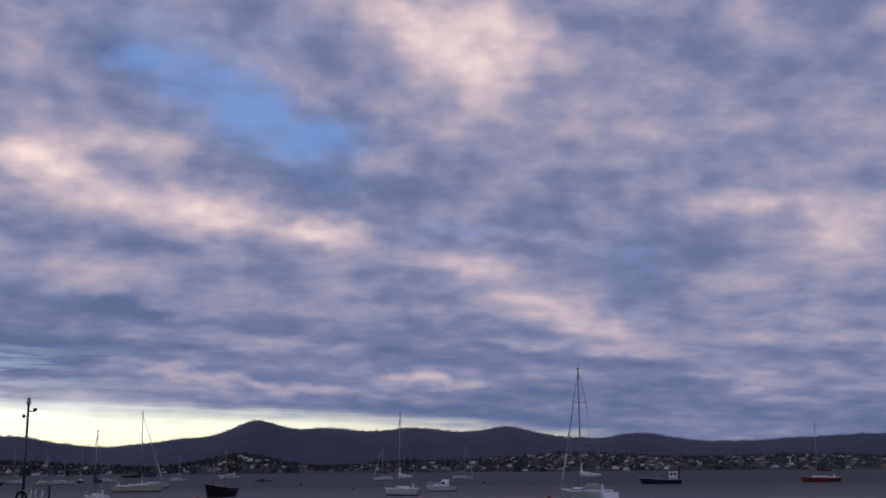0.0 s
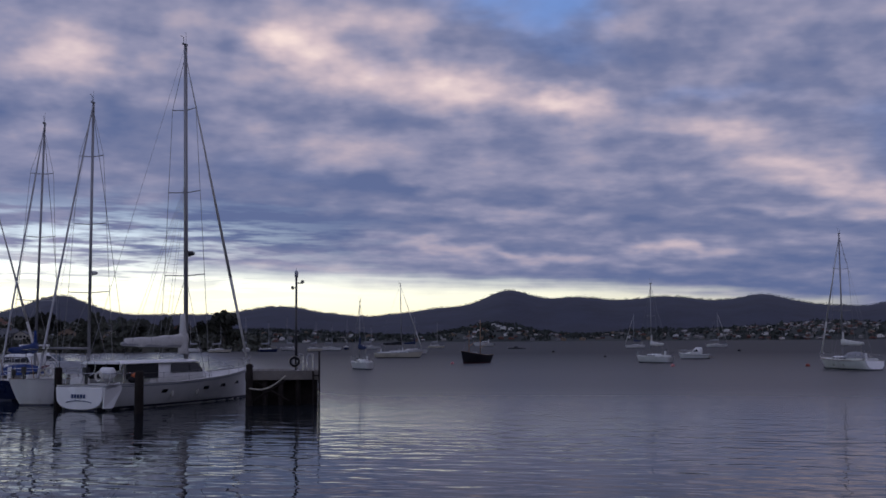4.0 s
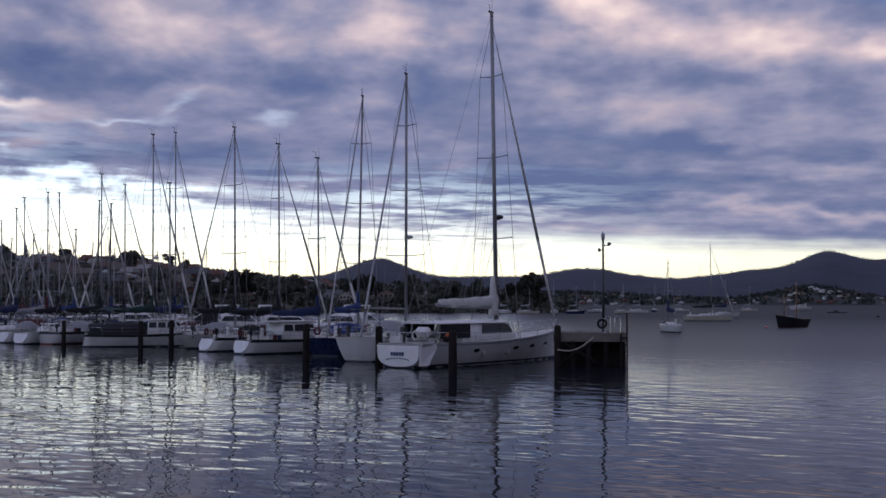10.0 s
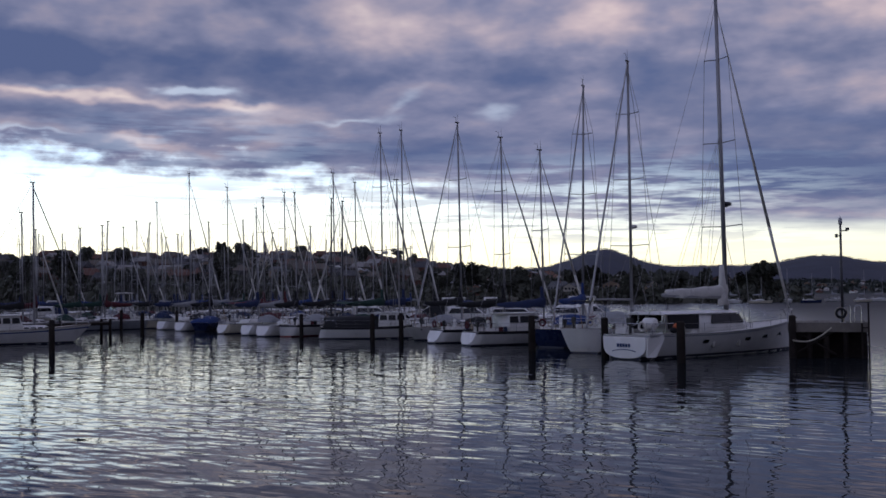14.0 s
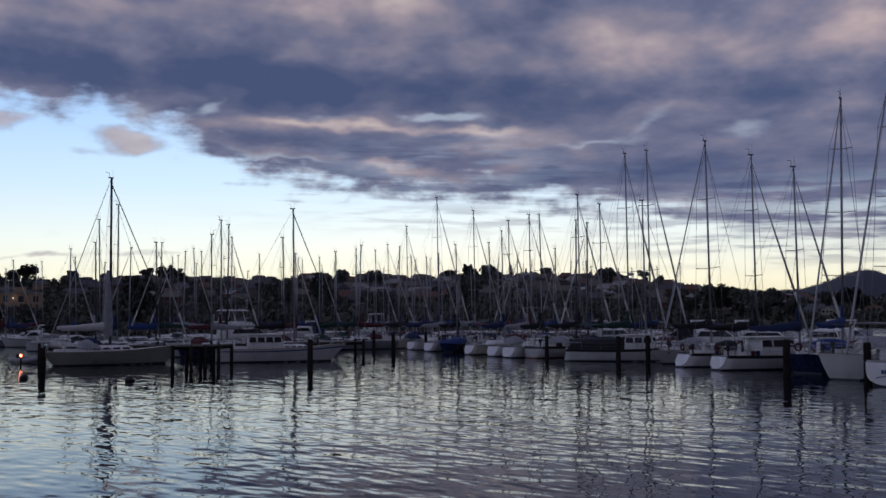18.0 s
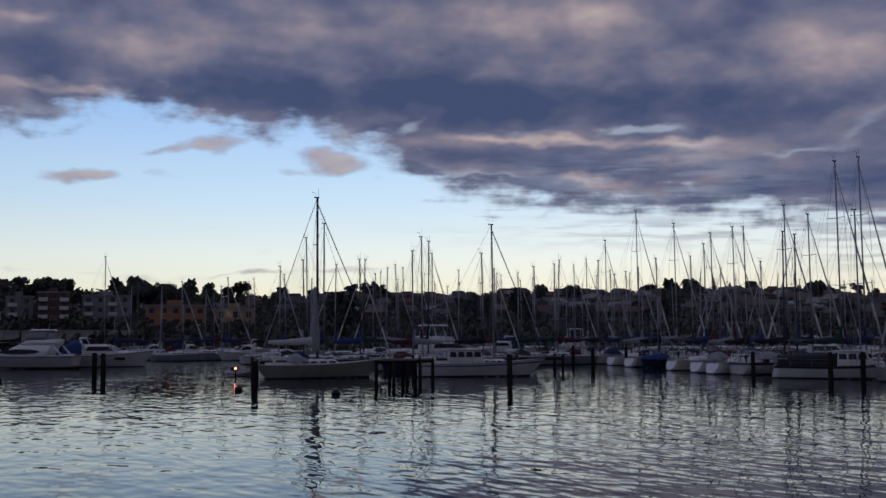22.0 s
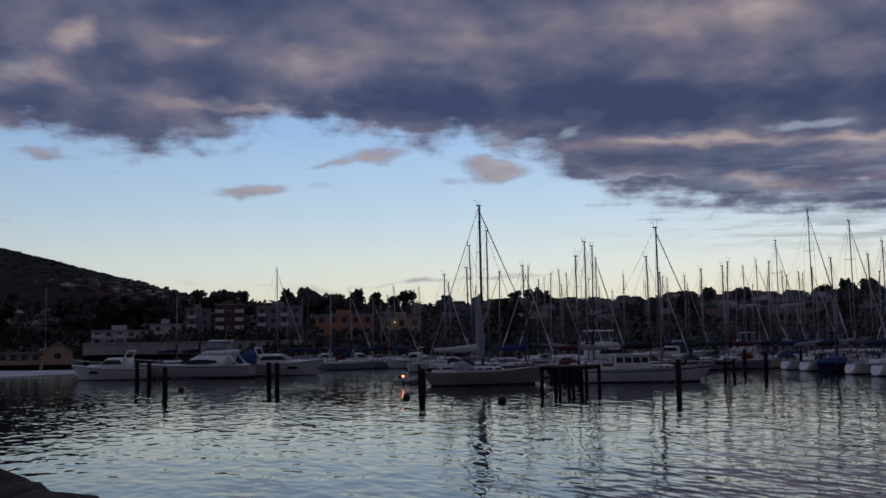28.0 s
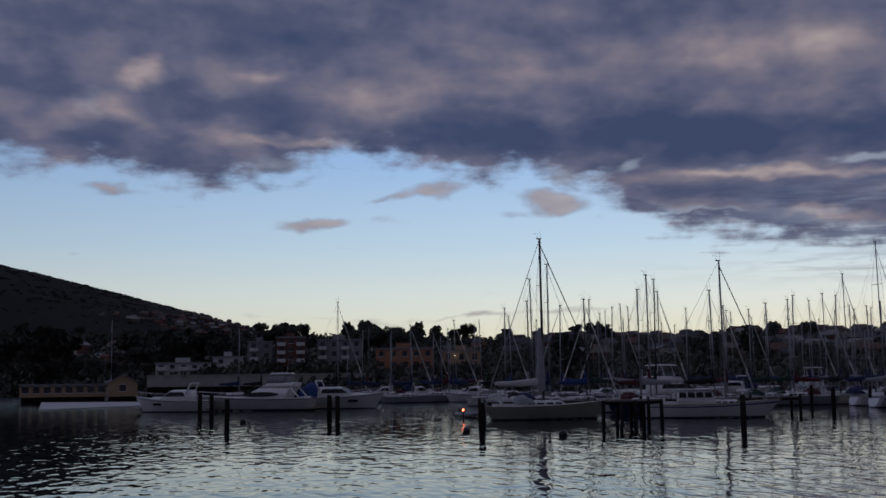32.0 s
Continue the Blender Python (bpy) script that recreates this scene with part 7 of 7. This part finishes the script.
boathouse(91.15, 89.75, 204, -0.05, 1.1, 1, M_TANBRICK, "tan gabled boat shed with one window", 1.5)
# pale slab in front of the sheds, painted for the sheen on calm water
a0, a1, b0, b1 = at(94.3, 158), at(87.4, 182), at(94.2, 196), at(87.3, 188)
bm = bmesh.new()
lo = [bm.verts.new((v.x, v.y, -0.8)) for v in (a0, a1, b1, b0)]
hi = [bm.verts.new((v.x, v.y, z)) for v, z in ((a0, 0.15), (a1, 0.15), (b1, 0.35), (b0, 0.45))]
bm.faces.new(hi)
for i in range(4):
    bm.faces.new((lo[i], lo[(i + 1) % 4], hi[(i + 1) % 4], hi[i]))
bmesh.ops.recalc_face_normals(bm, faces=bm.faces)
solo("water_sheen_slab", bm, material("white_sheen", (0.55, 0.55, 0.53), 0.7, var=0.1, scale=0.3, fine=4), "pale slab for the bright sheen on calm water", "apron", kind="structure")

# lumber of small craft along the inner quay
rq = random.Random(21)
for i in range(9):
    az = 73.2 + i * 0.75
    p = at(az, 176 + rq.uniform(-8, 14))
    if i % 3 == 0:
        cruiser(berth(p.x, p.y, PEN + rq.choice((0, 180)) + rq.uniform(-10, 10)), 7.5 + i % 3, 2.7, 1.05, "small white launch tied up near the inner quay", "craft at the inner quay", fly=False, tent=(None, M_NAVYCLOTH)[i % 2], fine=False)
    else:
        on_mooring(az, 176 + rq.uniform(-8, 20), PEN + rq.choice((0, 180)), 7.5 + i % 3, 8.5 + i % 4, (M_GEL, M_GREYHULL, M_GEL)[i % 3], ("white", "grey", "white")[i % 3] + " small yacht tied up near the inner quay", cover=M_NAVYCLOTH, fine=False, furled=False, r=0.07)


# an inflatable tender by the marker
p = at(73.1, 106)
td = thing("inflatable_dinghy", "grey inflatable dinghy with small outboard on the water", "dinghy", "", berth(p.x, p.y, 20))
part("tube", wire([(-1.5, -0.62, 0.22), (0.7, -0.62, 0.24), (1.35, -0.35, 0.34), (1.55, 0, 0.38), (1.35, 0.35, 0.34), (0.7, 0.62, 0.24), (-1.5, 0.62, 0.22)], 0.21, 8), M_GREYCLOTH, td, "", True)
part("floor", box(-1.45, 0.9, -0.5, 0.5, 0.06, 0.12), M_TIMBER, td)
part("transom", box(-1.42, -1.36, -0.5, 0.5, 0.08, 0.45), M_TIMBER, td)
part("outboard_motor", box(-1.72, -1.44, -0.13, 0.13, 0.35, 0.75, None, 0.04), M_BLACKHULL, td)


# trees
def foliage(rng, blobs, leaf, n):
    """Leaves as loose small quads over a set of clumps (centre, radii)."""
    verts, faces = [], []
    for (c, rad) in blobs:
        for _ in range(n):
            d = Vector((rng.gauss(0, 1), rng.gauss(0, 1), rng.gauss(0, 1))).normalized()
            q = rng.uniform(0.55, 1.05)
            p = Vector(c) + Vector((d.x * rad[0], d.y * rad[1], d.z * rad[2])) * q
            a = Vector((rng.gauss(0, 1), rng.gauss(0, 1), rng.gauss(0, 1))).normalized()
            b = a.orthogonal().normalized()
            s = leaf * rng.uniform(0.6, 1.4)
            k = len(verts)
            verts += [p - a * s - b * s * 0.6, p + a * s - b * s * 0.6, p + a * s + b * s * 0.6, p - a * s + b * s * 0.6]
            faces.append((k, k + 1, k + 2, k + 3))
    return verts, faces


def tree(kind, seed):
    rng = random.Random(seed)
    o = thing("tree", {"gum": "spreading dark gum tree against the dusk sky", "pine": "tall dark conical pine tree", "shrub": "rounded dark garden tree on the slope"}[kind], "tree", "trees on the ridge", pose(0, 0, -500))
    if kind == "gum":
        hgt = 9.0
        blobs = [((rng.uniform(-3, 3), rng.uniform(-2.5, 2.5), hgt * rng.uniform(0.55, 0.98)), (rng.uniform(1.2, 2.2), rng.uniform(1.2, 2.0), rng.uniform(0.7, 1.2))) for _ in range(9)]
    elif kind == "pine":
        hgt = 13.0
        blobs = [((rng.uniform(-0.3, 0.3), rng.uniform(-0.3, 0.3), hgt * (0.15 + 0.85 * i / 8)), (2.2 * (1 - i / 9) + 0.35, 2.2 * (1 - i / 9) + 0.35, 1.1)) for i in range(9)]
    else:
        hgt = 6.5
        blobs = [((rng.uniform(-1.8, 1.8), rng.uniform(-1.8, 1.8), hgt * rng.uniform(0.35, 0.85)), (rng.uniform(1.2, 2.0), rng.uniform(1.2, 2.0), rng.uniform(1.0, 1.6))) for _ in range(7)]
    bm = tube((0, 0, -1.0), (0.1, 0, hgt * 0.55), 0.30, 0.16, 7)
    for c, rad in blobs[:5]:
        tube((0.1, 0, hgt * 0.35), c, 0.10, 0.04, 5, bm)
    part("trunk", bm, M_BARK, o)
    v, f = foliage(rng, blobs, 0.34, 130)
    me = bpy.data.meshes.new("crown")
    me.from_pydata(v, [], f)
    me.materials.append(M_PINE if kind == "pine" else M_LEAF)
    cr = new("crown", me)
    cr.parent = o
    return o


SEEDS = [tree("gum", 1), tree("gum", 2), tree("gum", 3), tree("pine", 4), tree("shrub", 5), tree("shrub", 6), tree("shrub", 7)]
used = set()


def plant(j, az, r, size, dz=0.0):
    p = at(az, r)
    m = pose(p.x, p.y, ridge_z(az, r) - 0.2 + dz, 0, 0, az * 53) @ Matrix.Diagonal((size, size, size, 1))
    if j not in used:
        SEEDS[j].matrix_basis = m
        used.add(j)
    else:
        copy_thing(SEEDS[j], m)


# those that stand out on the skyline, by the height that their crowns reach
FULL = (9.6, 9.6, 9.6, 13.9, 6.6, 6.6, 6.6)
for j, az, r, el in [(3, 50.18, 600, 2.79), (3, 49.19, 600, 3.22), (3, 48.42, 600, 2.95), (4, 48.0, 600, 2.45), (0, 47.39, 600, 2.72), (1, 42.41, 600, 2.46), (2, 46.0, 600, 2.3), (0, 71.18, 600, 2.62), (1, 67.68, 600, 2.62), (4, 78.75, 400, 2.72), (5, 77.5, 400, 2.62), (6, 76.9, 400, 2.66), (4, 76.3, 400, 2.6), (0, 83.3, 420, 3.2), (1, 82.6, 420, 2.85), (2, 84.1, 430, 2.8), (2, 82.0, 425, 2.5), (5, 73.2, 590, 2.3), (3, 22.3, 432, 1.0), (4, 23.4, 440, 0.72), (5, 24.0, 440, 0.78), (1, 29.4, 600, 1.12), (0, 27.5, 600, 0.98), (4, 31.0, 600, 1.25)]:
    plant(j, az, r, (EYE[2] + r * math.tan(radians(el)) - ridge_z(az, r) + 0.2) / FULL[j])
# the dark gardens behind the sheds and on the point
for i in range(30):
    az = rnd.uniform(89.2, 96.5) if i < 20 else rnd.uniform(85.0, 89.2)
    r = rnd.uniform(shore_r(az) + 8, shore_r(az) + 70) if i < 20 else rnd.uniform(335, 400)
    plant(rnd.choice((0, 1, 2, 4, 5)), az, r, rnd.uniform(0.9, 1.5))
for i in range(26):
    az = rnd.uniform(23.5, 41)
    plant(rnd.choice((0, 1, 2, 4, 5, 6)), az, shore_r(az) + rnd.uniform(6, 120), rnd.uniform(0.5, 0.9))
for i in range(150):
    az = rnd.uniform(22.5, 100)
    s = shore_r(az)
    r = s + (620 - s) * (rnd.uniform(0.30, 1.0) if 71.5 < az < 89 else rnd.uniform(0.02, 0.6 if az < 41 else 1.0))
    plant(rnd.choice((0, 1, 2, 4, 5, 6, 4, 5, 6)), az, r, rnd.uniform(0.6, 1.0))

# scrub and far woods that nobody could count
rs = random.Random(9)
blobs = []
for i in range(3600):
    az = rs.uniform(22, 104)
    s = shore_r(az)
    k = rs.random() ** (0.7 if i % 5 < 3 else 2.6)
    r = s + (640 - s) * k
    p = at(az, r)
    q = rs.uniform(1.2, 2.6)
    blobs.append(((p.x, p.y, ridge_z(az, r) + q * 0.7), (q * 1.5, q * 1.5, q)))
v, f = foliage(rs, blobs, 0.6, 30)
me = bpy.data.meshes.new("scrub")
me.from_pydata(v, [], f)
me.materials.append(M_LEAF)
tagged(new("scrub", me), "dark scrub and garden bushes over the hillside", "bushes", kind="stuff")
blobs = []
for i in range(1150):
    az = rs.uniform(-24, 28)
    u = rs.random()
    r = 2150 + 620 * u
    z = spur_z(az, r, u)
    if z < 0.5:
        continue
    p = at(az, r)
    q = rs.uniform(4, 8)
    blobs.append(((p.x, p.y, z + q * 0.3), (q * 2.0, q * 2.0, q)))
v, f = foliage(rs, blobs, 2.6, 14)
me = bpy.data.meshes.new("far_woods")
me.from_pydata(v, [], f)
me.materials.append(M_PINE)
tagged(new("far_woods", me), "dark woods among the houses across the bay", "trees", kind="stuff")
# the far town's uncounted houses: gabled blocks with bright and dull fronts
def fronts(name, stops):
    """House fronts and roofs of mixed colours, one to each island."""
    m = material(name, (0.5, 0.49, 0.46), 0.85, var=0.2, scale=0.3, fine=4, bump=0.0)
    nt = m.node_tree
    isle = nt.nodes.new("ShaderNodeNewGeometry")
    pick = nt.nodes.new("ShaderNodeValToRGB")
    pick.color_ramp.interpolation = "CONSTANT"
    el = pick.color_ramp.elements
    while len(el) < len(stops):
        el.new(0.5)
    for e, (pos, col) in zip(el, stops):
        e.position, e.color = pos, (*col, 1)
    nt.links.new(isle.outputs["Random Per Island"], pick.inputs[0])
    nt.links.new(pick.outputs[0], nt.nodes["Principled BSDF"].inputs["Base Color"])
    return m


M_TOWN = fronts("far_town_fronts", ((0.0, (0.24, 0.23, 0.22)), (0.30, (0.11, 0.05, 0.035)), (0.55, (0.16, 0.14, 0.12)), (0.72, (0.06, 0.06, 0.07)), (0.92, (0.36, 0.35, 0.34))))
# far-town palette darkened for ridge and slope: dimness put into the house colours
M_DIMTOWN = fronts("dimmed_hillside_fronts", ((0.0, (0.13, 0.11, 0.09)), (0.28, (0.12, 0.055, 0.04)), (0.52, (0.10, 0.085, 0.07)), (0.70, (0.06, 0.06, 0.07)), (0.90, (0.27, 0.26, 0.25))))


def town(name, label, spots, mat, small=1.0):
    """Gabled blocks at (place, ground height), each wall and roof an island of its own colour."""
    v, f = [], []
    for p, z in spots:
        a0 = radians(face_camera(p) + rs.uniform(-40, 40))
        hw, hh = rs.uniform(2.2, 4.5) * small, rs.uniform(1.5, 3.4) * small
        e, d = 0.5 * small, 4 * small
        for roof in (0, 1):
            pts = [(-hw, -d, -2), (hw, -d, -2), (hw, d, -2), (-hw, d, -2), (-hw, -d, hh), (hw, -d, hh), (hw, d, hh), (-hw, d, hh)] if not roof else [(-hw - e, -d - e, hh), (hw + e, -d - e, hh), (hw + e, d + e, hh), (-hw - e, d + e, hh), (-hw, 0, hh + 2.4 * small), (hw, 0, hh + 2.4 * small)]
            n0 = len(v)
            v += [(p.x + a * math.cos(a0) - b * math.sin(a0), p.y + a * math.sin(a0) + b * math.cos(a0), z + c) for a, b, c in pts]
            f += [tuple(n0 + k for k in q) for q in (((0, 1, 5, 4), (1, 2, 6, 5), (2, 3, 7, 6), (3, 0, 4, 7), (4, 5, 6, 7)) if not roof else ((0, 1, 5, 4), (2, 3, 4, 5), (1, 2, 5), (3, 0, 4)))]
    me = bpy.data.meshes.new(name)
    me.from_pydata(v, [], f)
    me.materials.append(mat)
    tagged(new(name, me), label, "houses", kind="stuff")


spots = []
for i in range(520):
    az = rs.choice((rs.gauss(-6, 4.0), rs.gauss(-13, 5), rs.gauss(-10, 7), rs.gauss(-8, 6), rs.uniform(-22, 22)))
    u = rs.uniform(0.02, 0.9) if az < 0 else min(0.85, abs(rs.gauss(0.12, 0.28)) + 0.02)
    r = 2150 + 620 * u
    if -24 < az < 26 and spur_z(az, r, u) >= 1:
        spots.append((at(az, r), spur_z(az, r, u)))
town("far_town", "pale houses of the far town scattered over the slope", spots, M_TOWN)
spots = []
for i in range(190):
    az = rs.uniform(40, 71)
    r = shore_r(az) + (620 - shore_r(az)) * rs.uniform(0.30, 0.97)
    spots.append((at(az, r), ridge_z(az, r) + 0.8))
town("ridge_town", "crowded hillside houses among gardens behind the marina", spots, M_DIMTOWN, 0.85)
spots = []
for i in range(900):
    az = rs.uniform(80, 104)
    u = rs.uniform(0.30, 0.74)
    r = 700 + 1320 * u
    z = west_z(az, r, u)
    if EYE[2] + r * math.tan(radians(1.2)) < z < min(EYE[2] + r * math.tan(radians(3.3)), 0.84 * west_z(az, 1900, 0.91)):
        spots.append((at(az, r), z + 1.0))
town("slope_town", "small dim houses dotted over the lower mountain slope", spots, M_DIMTOWN, 0.75)
# bristle of trees along the far crests and the western slope
blobs = []
for i in range(1500):
    az = rs.uniform(-24, 40)
    p = at(az, 4180 + rs.uniform(-40, 60))
    q = rs.uniform(5, 9)
    blobs.append(((p.x, p.y, EYE[2] + 4200 * math.tan(radians(far_el(az))) + q * 0.1), (q * 1.6, q * 1.6, q * 0.8)))
for i in range(3600):
    az = rs.uniform(80, 104)
    u = rs.uniform(0.25, 0.98) if i % 2 == 0 else 0.91
    r = 700 + 1320 * u
    p = at(az, r)
    q = rs.uniform(0.7, 1.6)
    blobs.append(((p.x, p.y, west_z(az, r, u) - 0.6), (q * 2.4, q * 2.4, q * 0.6)))
v, f = foliage(rs, blobs, 1.1, 16)
me = bpy.data.meshes.new("hilltop_bush")
me.from_pydata(v, [], f)
me.materials.append(M_PINE)
tagged(new("hilltop_bush", me), "gum forest bristling along the hill crests", "trees", kind="stuff")

# a yacht lying behind the boathouses, its mast clear of their roofs
yacht(mast_at(91.0, 226, PEN + 75, 11.0, 0.55), 11.0, 3.4, 1.3, EYE[2] + 226 * math.tan(radians(3.04)), 0.55, M_GEL, cover=M_GREYCLOTH, spreaders=1, fine=False, hood=M_GREYCLOTH, label="pale yacht lying behind the long low boathouse", group="craft at the inner quay", cabin=(0.2, 0.75, 0.8), furled=False)

# ---- the shore under the camera: seawall ground and boulders ----
bm = bmesh.new()
rim = [(-30, -10), (-14, -3.2), (-7, -1.6), (-2.5, 1.0), (6, 2.2), (40, -4), (120, -60), (60, -200), (-120, -160), (-60, -40)]
top = [bm.verts.new((x, y, 1.9)) for x, y in rim]
low = [bm.verts.new((x * 1.02, y + 0.6, -1.0)) for x, y in rim]
bm.faces.new(top)
for i in range(len(rim)):
    j = (i + 1) % len(rim)
    bm.faces.new((low[i], low[j], top[j], top[i]))
bmesh.ops.recalc_face_normals(bm, faces=bm.faces)
solo("shore_ground", bm, M_LAND, "grassy foreshore bank under the viewer", "ground", kind="structure")
rb = random.Random(3)
for i in range(34):
    if i < 14:
        az, r = 87.4 + i * 1.15 + rb.uniform(-0.3, 0.3), 14.3 + (i % 3) * 0.5
        size, z = rb.uniform(0.45, 0.6), 1.36 + 0.075 * min(i, 5)
    else:
        az, r = rb.uniform(92, 118), rb.uniform(13, 19)
        size, z = rb.uniform(0.6, 1.1), rb.uniform(0.0, 1.0)
    p = at(az, r)
    bm = ball((0, 0, 0), size, 2, None, (rb.uniform(0.9, 1.4), rb.uniform(0.8, 1.2), rb.uniform(0.6, 0.85)))
    off = Vector((rb.uniform(0, 50), rb.uniform(0, 50), 0))
    for v in bm.verts:
        v.co *= 1 + 0.32 * noise.noise(v.co * 1.6 + off) + 0.10 * noise.noise(v.co * 4.5 + off)
    solo("boulder", bm, M_ROCK, "dark weathered boulder of the shore embankment", "rock", "shore boulders", m=pose(p.x, p.y, z, rb.uniform(-20, 20), rb.uniform(-20, 20), rb.uniform(0, 360)))
